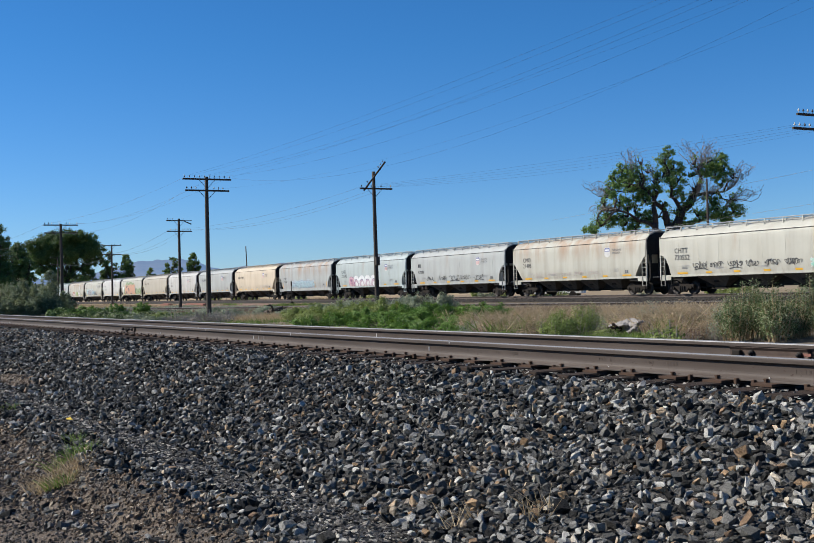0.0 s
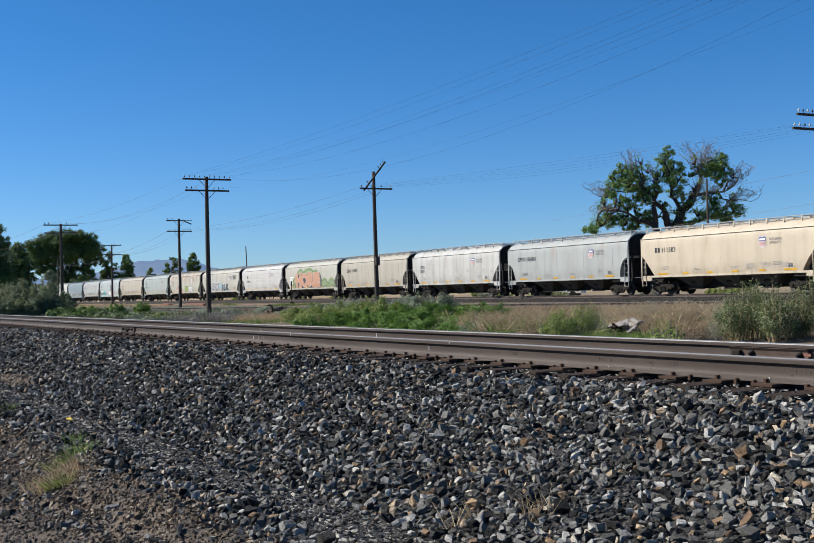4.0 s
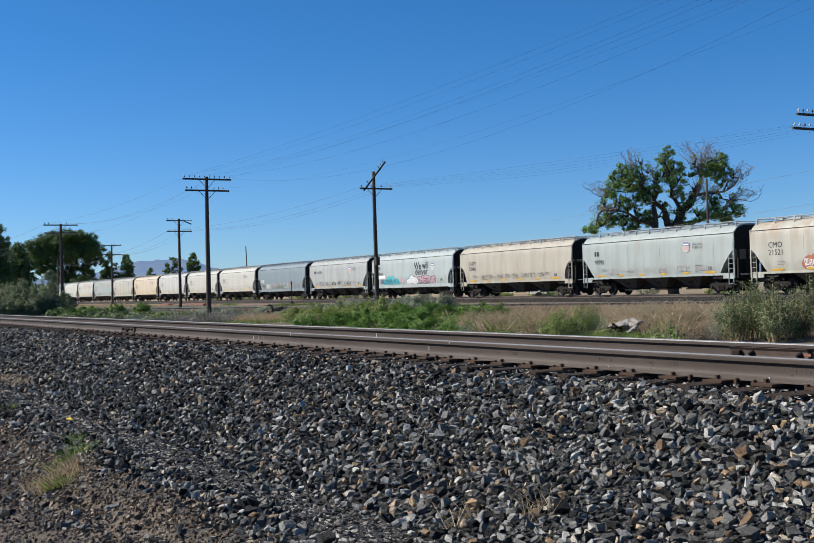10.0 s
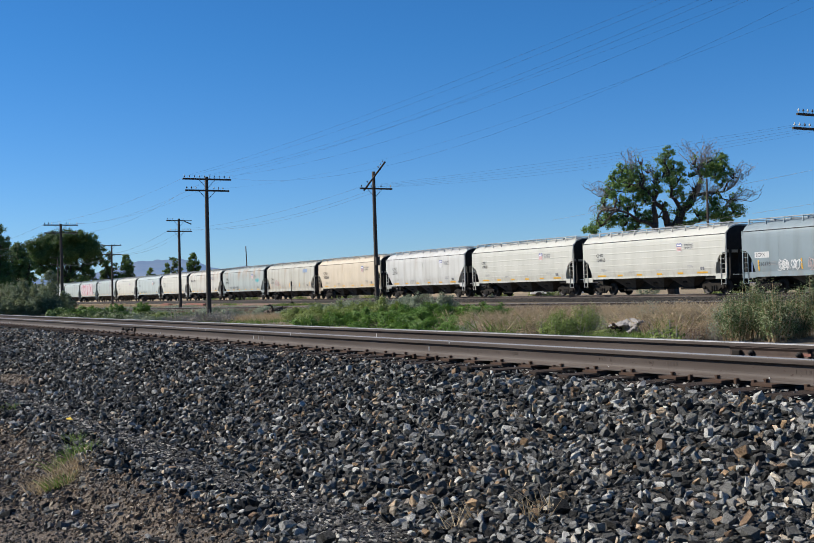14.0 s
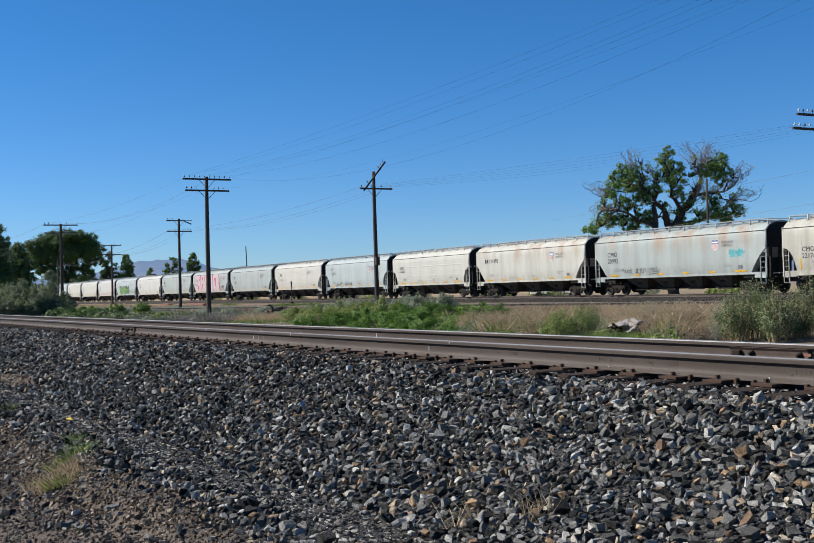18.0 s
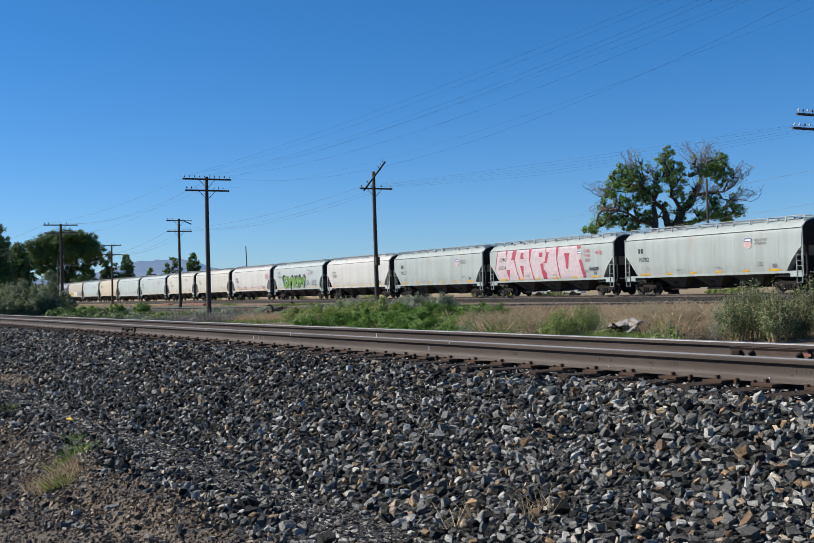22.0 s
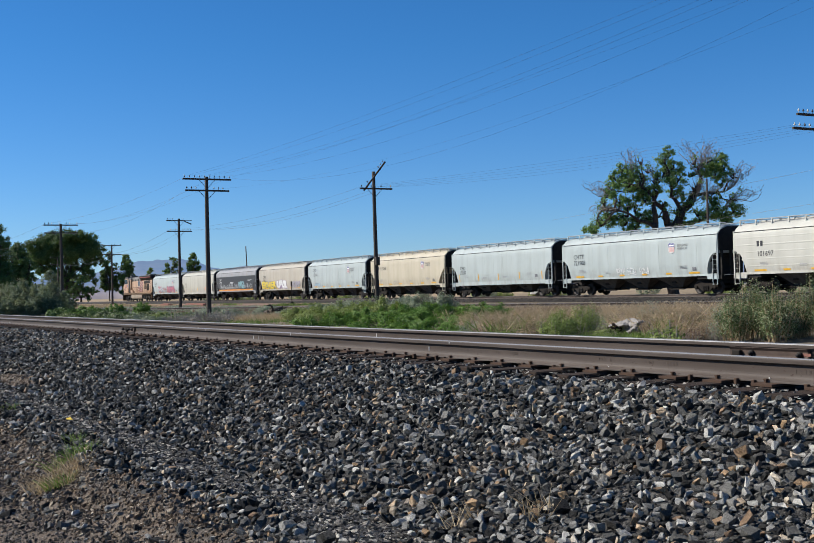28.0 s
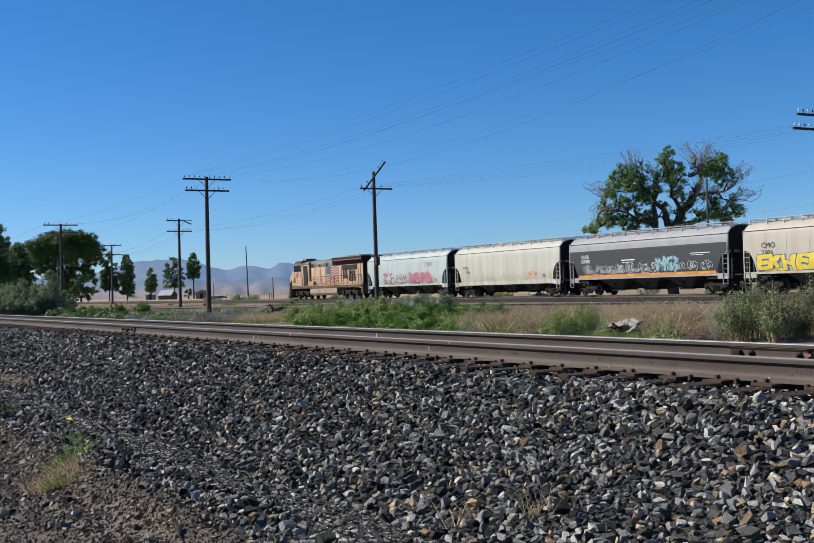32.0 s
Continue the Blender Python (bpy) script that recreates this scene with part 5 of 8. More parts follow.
    part("handrail", Shape().tube((-6.6, -1.48, 2.65), (10.6, -1.48, 2.65), 0.022, n=6).tube((10.6, -1.48, 2.65), (10.9, -1.48, 1.2), 0.022, n=6).mesh("handrail", k), lo)
    for q in range(4):
        part("step", Shape().box(10.55, 11.0, -1.55, -1.2, 0.45 + 0.33 * q, 0.49 + 0.33 * q).mesh("step", k), lo)
    for sg in (-1, 1):
        part("coupler", shared("coupler", coupler_mesh), lo, at=pose(sg * 11.15, 0, 0, 0, 0, 0 if sg > 0 else 180))
    # painted flag on the hood, the number and the emblem
    rnd = random.Random(4)
    fx, fz, fw, fh = 0.2, 1.95, 3.7, 1.85
    wave = lambda q: 0.13 * math.sin(q * 9.0)

    def wavy(z0, z1, x0, x1, y, material, name):
        s = Shape()
        n = 14
        lo_, hi_ = [], []
        for j in range(n + 1):
            q = x0 + (x1 - x0) * j / n
            lo_.append(s.bm.verts.new((fx + fw * q, y, fz + fh * z0 + wave(q))))
            hi_.append(s.bm.verts.new((fx + fw * q, y, fz + fh * z1 + wave(q))))
            if j:
                s.bm.faces.new((lo_[-2], lo_[-1], hi_[-1], hi_[-2]))
        me = s.mesh(name, material)
        return me
    flag = part("painted_flag", wavy(0, 1, 0, 1, -1.192, M["flag_cream"], "painted_flag"), lo, "large faded flag of red and white stripes")
    for j in range(7):
        part("flag_stripe", wavy(j / 6.5, (j + 0.5) / 6.5, 0, 1, -1.197, M["flag_red"], "flag_stripe"), flag)
    star = Shape()
    for j in range(5):
        for i in range(4):
            sx, sz = fx + fw * (0.06 + 0.10 * i), fz + fh * (0.55 + 0.09 * j) + wave(0.06 + 0.10 * i)
            star.box(sx - 0.05, sx + 0.05, -1.206, -1.203, sz - 0.03, sz + 0.03)
    part("flag_star", star.mesh("flag_star", M["flag_cream"]), flag)["kind"] = "stuff"
    part("flag_canton", wavy(0.46, 1.0, 0, 0.42, -1.202, M["flag_blue"], "flag_canton"), flag)
    cu = bpy.data.curves.new("number", "FONT")
    cu.body, cu.size, cu.resolution_u, cu.offset = "5347", 0.9, 2, 0.018
    ob = new("number", cu)
    bpy.context.view_layer.update()
    me = bpy.data.meshes.new_from_object(ob)
    bpy.data.objects.remove(ob)
    for v in me.vertices:
        v.co = (-9.0 + v.co.x * 0.85, -1.512, 2.72 + v.co.y)
    me.materials.clear()
    me.materials.append(M["flag_red"])
    part("road_number", me, lo)
    part("emblem", Shape().box(-7.1, -6.75, -1.512, -1.505, 2.75, 3.15).mesh("emblem", M["blue"]), lo)
    return lo


loco = locomotive()
TRAIN.append((loco, GAPS[44] + 11.45))
place_train()


# ---- telegraph poles and wires ----
def insulator(parent, x, y, z, lit):
    s = Shape().tube((0, 0, -0.02), (0, 0, 0.10), 0.012, n=5).tube((0, 0, 0.08), (0, 0, 0.13), 0.045, 0.05, 8).tube((0, 0, 0.13), (0, 0, 0.20), 0.035, 0.02, 8)
    return part("insulator", shared(("insulator", lit), lambda: s.mesh("insulator", M["insul"] if lit else M["wire"])), parent, "", pose(x, y, z))


def pole_arm(pole, z, length, tilt=0.0, broken=None, shift=0.0, pins=10, seed=0):
    """A crossarm along the pole's y axis with pins and two braces."""
    rnd = random.Random(seed)
    half = length / 2
    a = -half
    b = half if broken is None else half * broken
    arm = part("crossarm", Shape().box(0.11, 0.21, a, b, -0.055, 0.055).mesh("crossarm", M["pole"], bevel=0.008), pole, "weathered timber crossarm", pose(0, shift, z, tilt, 0, 0))
    for k in range(pins):
        y = -half + 0.12 + (length - 0.24) * k / (pins - 1)
        if y < b and abs(y) > 0.16 and rnd.random() < 0.66:
            insulator(arm, 0.16, y, 0.06, rnd.random() < 0.7)
    if not tilt:
        for sg in (-1, 1):
            part("brace", Shape().tube((0.15, sg * 0.55, -0.04), (0.12, 0, -0.62), 0.018, n=5).mesh("brace", M["wire"]), pole, at=pose(0, 0, z))
    return arm


def telegraph_pole(x, y, z0, top, lean_x, lean_y, arms, seed, label):
    """arms: rows of (height, length, tilt, broken, shift)."""
    h = top - z0
    s = Shape()
    rnd = random.Random(seed)
    s.pipe([(rnd.uniform(-0.007, 0.007), rnd.uniform(-0.007, 0.007), -0.4 + (h + 0.4) * k / 8) for k in range(9)], [0.17 - 0.055 * k / 8 for k in range(9)])
    pole = tagged(new("telegraph_pole"), label, "utility pole", "telegraph poles along the line")
    pole.matrix_world = pose(x, y, z0, lean_x, lean_y, 0)
    part("shaft", s.mesh("shaft", M["pole"], True), pole)
    for j, (az, length, tilt, broken, shift) in enumerate(arms):
        pole_arm(pole, az - z0, length, tilt, broken, shift, seed=seed * 7 + j)
    return pole


telegraph_pole(-69.78, 22.21, -0.95, 8.43, 0.0, 0.3, [(8.25, 3.3, 0, None, 0), (7.5, 3.0, 0, None, 0)], 1, "tall dark telegraph pole with two crossarms and glass insulators")
telegraph_pole(-107.34, 19.73, -0.95, 7.78, 0.2, 0.0, [(7.65, 3.2, 0, None, 0), (6.9, 3.1, 0, None, 0)], 2, "dark telegraph pole with two crossarms of insulators")
split_pole = telegraph_pole(-110.88, 32.25, -0.75, 8.62, 0.0, 0.2, [(8.4, 2.7, 0, 0.45, 0), (7.3, 2.6, 0, None, 0)], 3, "telegraph pole whose upper crossarm has broken at one end")
telegraph_pole(-173.8, 39.61, -0.75, 9.0, -0.2, 0.0, [(8.85, 3.0, 0, None, 0), (7.4, 3.0, 0, None, 0)], 4, "distant telegraph pole with two crossarms")
b_pole = telegraph_pole(-68.16, 33.83, -0.75, 8.93, 0.2, 0.0, [(7.72, 2.5, 0, None, 0.1)], 5, "tall telegraph pole with a broken, upturned crossarm")
pole_arm(b_pole, 9.35, 2.7, 50, None, 0.0, seed=91)
part("pole_box", Shape().box(0.1, 0.34, -0.14, 0.14, 3.1, 3.7).mesh("pole_box", M["pole"], bevel=0.02), b_pole, "small timber box on the pole")
telegraph_pole(-221.2, 39.9, -0.75, 8.88, 0, 0, [(8.7, 3.0, 0, None, 0), (7.4, 3.0, 0, None, 0)], 6, "far telegraph pole with two crossarms before the trees")
telegraph_pole(-35.6, 41.05, -0.75, 8.7, 0, 0, [(8.18, 2.9, 0, None, -0.32), (7.52, 3.2, 0, None, -0.46)], 7, "telegraph pole with two crossarms beside the siding")
telegraph_pole(-18.4, 21.6, -0.95, 8.5, 0, 0, [(8.3, 3.3, 0, None, 0), (7.5, 3.0, 0, None, 0)], 8, "telegraph pole carrying the sagging line wires")
for k, (x, y, z0, top, lean, label) in enumerate([(-190.3, 68.1, -0.7, 9.4, 1.4, "leaning bare pole beyond the tracks"), (-225.8, 86.6, -0.7, 4.2, 1.0, "short bare post in the field"), (-300, 97, -0.7, 4.0, 0, "short distant post in the field"), (-76.0, 72.2, 5.0, 10.2, 0, "brown service pole in front of the tree")]):
    z0 = -0.7
    p = tagged(new("bare_pole"), label, "pole")
    p.matrix_world = pose(x, y, z0, lean * 1.2, 0, 0)
    part("shaft", Shape().tube((0, 0, -0.3), (0, 0, top - z0), 0.14, 0.09, 8).mesh("shaft", M["pole"], True), p)


def wire(p, q, sag, r=0.006, n=20, name="line_wire", material=None):
    """One wire hanging between two points."""
    s = Shape()
    p, q = Vector(p), Vector(q)
    pts = [p.lerp(q, k / n) - Vector((0, 0, 4 * sag * (k / n) * (1 - k / n))) for k in range(n + 1)]
    d = (q - p).normalized()
    u = d.cross(Vector((0, 0, 1))).normalized()
    w = u.cross(d)
    rings = [[s.bm.verts.new(c + (u * math.cos(2.0944 * k) + w * math.sin(2.0944 * k)) * r) for k in range(3)] for c in pts]
    for a, b in zip(rings, rings[1:]):
        for k in range(3):
            s.bm.faces.new((a[k], a[(k + 1) % 3], b[(k + 1) % 3], b[k]))
    return tagged(new(name, s.mesh(name, material or M["wire"])), "thin sagging line wire between the poles", "wire", "line wires")


for dy, dz, sag in ((-1.55, 8.4, 0.35), (-1.3, 8.4, 0.5), (-0.7, 8.4, 0.75), (-0.35, 8.4, 0.8), (0.45, 8.4, 1.1), (1.5, 8.4, 1.95), (-1.3, 7.65, 0.4), (0.9, 7.65, 1.0)):
    wire((-69.6, 22.21 + dy, dz), (-18.2, 21.6 + dy, dz + 0.05), sag, 0.0030 if dz > 8 else 0.0022)
for dy, dz, sag in ((-1.4, 0, 0.5), (0.4, 0, 0.9), (1.5, 0, 0.7), (-1.2, -0.75, 1.2)):
    wire((-69.9, 22.21 + dy, 8.4 + dz), (-107.2, 19.73 + dy, 7.8 + dz), sag)
    wire((-107.4, 19.73 + dy, 7.8 + dz), (-160, 17.5 + dy, 7.6 + dz), sag, 0.009)
for dy, sag in ((-1.0, 0.15), (-0.6, 0.25), (0.1, 0.3), (0.5, 0.4), (1.0, 0.5)):
    wire((-68.0, 33.85 + dy, 7.87), (-35.5, 40.6 + dy * 1.3, 7.70), sag, 0.0034)
for dy, sag in ((-1.0, 0.6), (0.4, 0.8), (1.0, 0.9)):
    wire((-68.3, 33.85 + dy, 7.85), (-110.7, 32.25 + dy, 7.45), sag, 0.007)
    wire((-111, 32.25 + dy, 7.45), (-173.6, 39.6 + dy, 7.5), sag, 0.010)
    wire((-174, 39.6 + dy, 7.5), (-221, 39.9 + dy, 7.5), sag, 0.012)
for z0, z1, sag in ((8.6, 12.0, 0.3), (6.2, 9.0, 0.3)):
    wire((-92, 66, z0 - 1.2), (-30, 74, z1), sag, 0.010, name="service_wire", material=M["galv"])

part("crossarm_splinter", Shape().box(0.12, 0.17, 0.55, 1.36, 0.0, 0.045).mesh("crossarm_splinter", M["pole"]), split_pole, "split sliver of the broken crossarm", pose(0, 0, 9.15))
part("hanging_arm_end", Shape().box(0.12, 0.20, 0.0, 0.85, -0.10, 0.0).mesh("hanging_arm_end", M["pole"]), split_pole, "broken crossarm end hanging down", pose(0, 0.52, 9.15, -22, 0, 0))
# a switch stand between the tracks
stand = tagged(new("switch_stand"), "dark switch stand with a square target beside the tracks", "switch stand")
stand.location = (-124.7, 50.2, -0.72)
part("post", Shape().tube((0, 0, -0.1), (0, 0, 2.2), 0.045, n=8).mesh("post", M["steel_dark"]), stand)
part("target", Shape().box(-0.14, 0.14, -0.05, 0.05, 2.2, 2.75).mesh("target", M["steel_dark"], bevel=0.02), stand)
part("stand_base", Shape().box(-0.25, 0.25, -0.2, 0.2, 0.0, 0.22).mesh("stand_base", M["steel_dark"], bevel=0.02), stand)


# ---- trees, shrubs and grass ----
def leaf_quads(centres, normals_spread, size, rng, droop=0.0, slim=0.32):
    """Small pointed leaves at the given places: verts and faces."""
    n = len(centres)
    a = rng.normal(size=(n, 3))
    a[:, 2] -= droop
    if normals_spread is not None:          # leaves lie over the outside of their clump
        out = normals_spread / (np.linalg.norm(normals_spread, axis=1)[:, None] + 1e-6) + rng.normal(size=(n, 3)) * 0.42
        out /= np.linalg.norm(out, axis=1)[:, None]
        a -= (a * out).sum(1)[:, None] * out
    a /= np.linalg.norm(a, axis=1)[:, None]
    b = np.cross(out, a) if normals_spread is not None else rng.normal(size=(n, 3))
    b -= (b * a).sum(1)[:, None] * a
    b /= np.linalg.norm(b, axis=1)[:, None]
    s = size * rng.uniform(0.6, 1.4, (n, 1))
    v = np.empty((n, 4, 3), np.float32)
    v[:, 0] = centres - a * s * 0.5
    v[:, 1] = centres + b * s * slim
    v[:, 2] = centres + a * s * 0.5
    v[:, 3] = centres - b * s * slim
    f = np.arange(n * 4).reshape(n, 4)
    return v.reshape(-1, 3), f


def lobe_points(rng, c, r, n):
    """Leaf places in a lumpy ball: clumps near its skin, with gaps."""
    k = max(6, n // 45)
    d = rng.normal(size=(k, 3))
    d /= np.linalg.norm(d, axis=1)[:, None]
    rad = rng.uniform(0.35, 1.08, (k, 1)) ** 0.7
    heart = d * rad * np.asarray(r)
    which = rng.integers(0, k, n)
    off = rng.normal(size=(n, 3)) * np.asarray(r) * 0.17
    return np.asarray(c) + heart[which] + off, off / (np.asarray(r) * 0.17) * 0.6 + heart[which] / np.asarray(r) + np.array([0, 0, 0.35])


def limb(s, p, q, r0, r1, rnd, n=5, wob=0.06):
    p, q = Vector(p), Vector(q)
    L = (q - p).length
    prev = p
    d1, d2 = (Vector((rnd.uniform(-1, 1), rnd.uniform(-1, 1), rnd.uniform(-1, 1))) * wob * L for _ in range(2))
    for k in range(1, n + 1):
        t = k / n
        c = p.lerp(q, t) + d1 * math.sin(t * 3.14159) * 1.4 + d2 * math.sin(t * 6.28318) + Vector((0, 0, 0.08 * L * math.sin(t * 3.14159)))
        s.tube(prev, c, r0 + (r1 - r0) * (k - 1) / n, r0 + (r1 - r0) * t, 5)
        prev = c
    return prev


def tree(x, y, z0, label, lobes, trunk_r, fork, leaf, per, leaf_mat, seed, dead=(), across=None, limbs=(), sparse=()):
    """lobes: (offset across the view, height, radius, radius upward); the depth of each is drawn at random."""
    rng, rnd = np.random.default_rng(seed), random.Random(seed)
    ax = Vector(across) if across else Vector((0.47, 0.88, 0))
    ay = Vector((-ax.y, ax.x, 0))
    t = tagged(new("tree"), label, "tree")
    t.location = (x, y, z0)
    s = Shape()
    top = limb(s, (0, 0, -0.3), (rnd.uniform(-0.3, 0.3), rnd.uniform(-0.3, 0.3), fork), trunk_r, trunk_r * 0.75, rnd, 5, 0.03)
    pv, pf, base = [], [], 0
    tw = Shape()
    joints = []
    for line in limbs:          # the main limbs, thick and crooked
        for (xa, ha, ra), (xb, hb, rb) in zip(line, line[1:]):
            pa, pb = ax * xa + ay * 0.25 * xa + Vector((0, 0, ha)), ax * xb + ay * 0.25 * xb + Vector((0, 0, hb))
            limb(s, pa, pb, ra, rb, rnd, 4, 0.05)
            joints += [pb, pa.lerp(pb, 0.5)]
    for dx, h, r, rz in list(lobes) + list(sparse):
        dy = rnd.uniform(-0.7, 0.7) * max(1.0, r)
        c = ax * dx + ay * dy + Vector((0, 0, h))
        start = Vector((top.x, top.y, fork * rnd.uniform(0.75, 1.0)))
        if joints:
            start = min(joints, key=lambda p: (p - c).length + 0.6 * max(0.0, p.z - c.z)).copy()
        e = limb(s, start, c - Vector((0, 0, rz * 0.3)), trunk_r * rnd.uniform(0.15, 0.27), 0.035, rnd, 7, 0.11)
        for k in range(5):
            d = Vector((rnd.uniform(-1, 1), rnd.uniform(-1, 1), rnd.uniform(-0.5, 1))) * r * 0.8
            limb(s, e, c + d, 0.05 + trunk_r * 0.05, 0.02, rnd, 3, 0.1)
        pts, way = lobe_points(rng, c, (r, r, rz), int(per * r * r * (0.13 if (dx, h, r, rz) in sparse else 1.0)))
        v, f = leaf_quads(pts, way, leaf, rng)
        pv.append(v)
        pf.append(f + base)
        base += len(v)
    for dx, h, dx2, h2, n in dead:
        start = ax * dx + Vector((0, 0, h))
        for k in range(n):
            end = ax * (dx2 + rnd.uniform(-1, 1) * 1.1) + ay * rnd.uniform(-1.5, 1.5) + Vector((0, 0, h2 + rnd.uniform(-1.0, 0.7)))
            e = limb(tw, start, end, 0.055, 0.012, rnd, 6, 0.12)
            for j in range(13):
                q = start.lerp(end, rnd.uniform(0.3, 1.0))
                limb(tw, q, q + Vector((rnd.uniform(-0.8, 0.8), rnd.uniform(-0.8, 0.8), rnd.uniform(0.0, 0.9))), 0.016, 0.006, rnd, 3, 0.1)
    part("trunk", s.mesh("trunk", M["bark"], True), t, "grey-brown trunk and limbs")
    if dead:
        part("deadwood", tw.mesh("deadwood", M["deadwood"]), t, "bare dead branches")["kind"] = "stuff"
    part("crown", raw_mesh("crown", np.concatenate(pv), np.concatenate(pf), leaf_mat), t, "uneven crown of leaves")
    return t


crown_mid = [(-0.1, 14.3, 0.69), (-0.5, 13.4, 0.86), (0.5, 12.9, 1.0), (-0.8, 12.0, 0.86), (0.6, 11.5, 1.0), (0.7, 10.5, 0.86), (1.1, 9.6, 0.65), (4.9, 13.4, 0.95), (3.9, 12.9, 0.89), (5.3, 12.4, 0.77), (4.4, 12.1, 1.0), (3.4, 12.2, 0.69), (2.0, 12.0, 0.52), (5.2, 11.2, 0.62)]
crown_left = [(-4.7, 12.5, 0.86), (-5.3, 11.8, 0.86), (-3.9, 12.3, 0.95), (-2.9, 11.9, 0.72), (-5.7, 10.8, 1.0), (-6.2, 10.1, 0.62), (-4.2, 11.1, 1.0), (-3.2, 10.4, 1.0), (-2.3, 10.4, 1.0), (-1.6, 10.5, 0.69), (-4.3, 9.2, 0.95), (-5.2, 9.5, 0.72), (-2.7, 9.5, 0.69)]
crown_low = [(-6.6, 7.6, 1.0), (-8.0, 6.7, 0.86), (-5.5, 7.9, 0.86), (-4.8, 7.3, 0.86), (-3.5, 7.7, 0.77), (-2.6, 8.0, 0.86), (-2.1, 7.4, 0.6), (-3.9, 6.7, 0.69), (4.3, 8.3, 1.0), (3.3, 7.9, 0.77), (5.3, 7.9, 1.0), (6.2, 8.4, 0.86), (4.3, 9.3, 0.58), (5.5, 7.3, 0.86), (2.0, 7.2, 0.6), (1.0, 7.4, 0.52), (-0.6, 7.7, 0.41), (-1.0, 9.0, 0.52)]
tree(-82.9, 74.0, -0.7, "old half-dead cottonwood with bare branches behind the track", [(a, h, r, 0.88 * r) for a, h, r in crown_mid + crown_left + crown_low], 0.62, 5.6, 0.18, 1050, M["leaf"], 3,
     sparse=[(a, h, r, r) for a, h, r in ((-6.4, 8.6, 1.2), (-3.6, 8.4, 1.2), (-1.2, 8.2, 1.1), (0.4, 8.4, 1.0), (2.6, 8.2, 1.1), (3.6, 9.8, 1.1), (2.2, 10.6, 1.1), (5.8, 9.6, 1.1), (2.4, 13.2, 0.9), (6.2, 11.8, 0.9), (-2.2, 12.6, 1.0), (-1.6, 11.4, 1.0), (-6.8, 9.4, 1.0), (1.9, 9.0, 1.0), (-7.2, 7.4, 1.0), (-0.2, 6.9, 1.0), (7.0, 8.2, 0.8), (-3.0, 13.2, 0.8))],
     dead=[(2.9, 11.8, 2.4, 14.6, 9), (3.0, 12.4, 4.3, 14.8, 7), (5.5, 10.3, 7.0, 12.5, 8), (5.2, 8.6, 7.8, 10.0, 8), (-3.5, 11.5, -3.8, 13.9, 7), (2.2, 9.2, 3.0, 11.4, 8), (-6.0, 10.2, -7.4, 11.2, 6), (3.0, 9.6, 5.4, 10.4, 6), (-5.0, 8.6, -7.2, 9.0, 5), (-1.6, 11.0, -2.0, 12.6, 4)],
     limbs=[[(0.2, 4.5, 0.55), (0.3, 6.8, 0.46), (1.9, 9.1, 0.42), (2.6, 10.2, 0.33), (3.2, 11.4, 0.22), (2.9, 12.8, 0.10)], [(0.2, 5.0, 0.45), (-0.7, 8.4, 0.30), (-1.7, 9.3, 0.2), (-3.2, 10.8, 0.1)], [(-0.4, 4.2, 0.42), (-1.8, 6.5, 0.34), (-1.9, 8.9, 0.24), (-1.2, 10.9, 0.12)], [(1.2, 8.2, 0.25), (0.0, 9.9, 0.17), (-0.3, 11.8, 0.09)],
            [(2.6, 10.0, 0.20), (4.3, 10.2, 0.13), (5.6, 10.3, 0.07)], [(-1.8, 6.8, 0.22), (-3.4, 7.5, 0.15), (-5.7, 8.5, 0.08)], [(0.4, 6.6, 0.25), (3.0, 7.4, 0.15), (5.5, 7.8, 0.08)]])


def cluster(w, h0, h1, n, r, seed):
    """Lobes of a broad rounded crown."""
    rnd = random.Random(seed)
    out = []
    for k in range(n):
        a = rnd.uniform(-1, 1)
        top = h1 - (h1 - h0) * 0.55 * a * a
        out.append((a * w / 2, rnd.uniform(h0, top), r * rnd.uniform(0.7, 1.2), r * rnd.uniform(0.6, 0.95)))
    return out


LEFT = (0.18, 0.98, 0)
outer = [(-10, 17, 3.0, 2.4), (-11, 20, 2.5, 2.0), (-7, 21.5, 3.0, 2.4), (-3, 23.0, 3.0, 2.2), (1, 23.6, 2.8, 2.0), (5, 22.9, 2.8, 2.2), (8.5, 21.6, 2.8, 2.4), (11, 19, 2.6, 2.4), (11.6, 15.6, 2.2, 2.2), (9, 14.2, 2.4, 2.2), (-9, 14.2, 2.6, 2.0), (-5, 17.5, 3.2, 2.8), (0, 19, 3.3, 2.8), (5, 18, 3.0, 2.8), (2, 14.8, 2.6, 2.0), (-3, 14.0, 2.6, 2.0)]
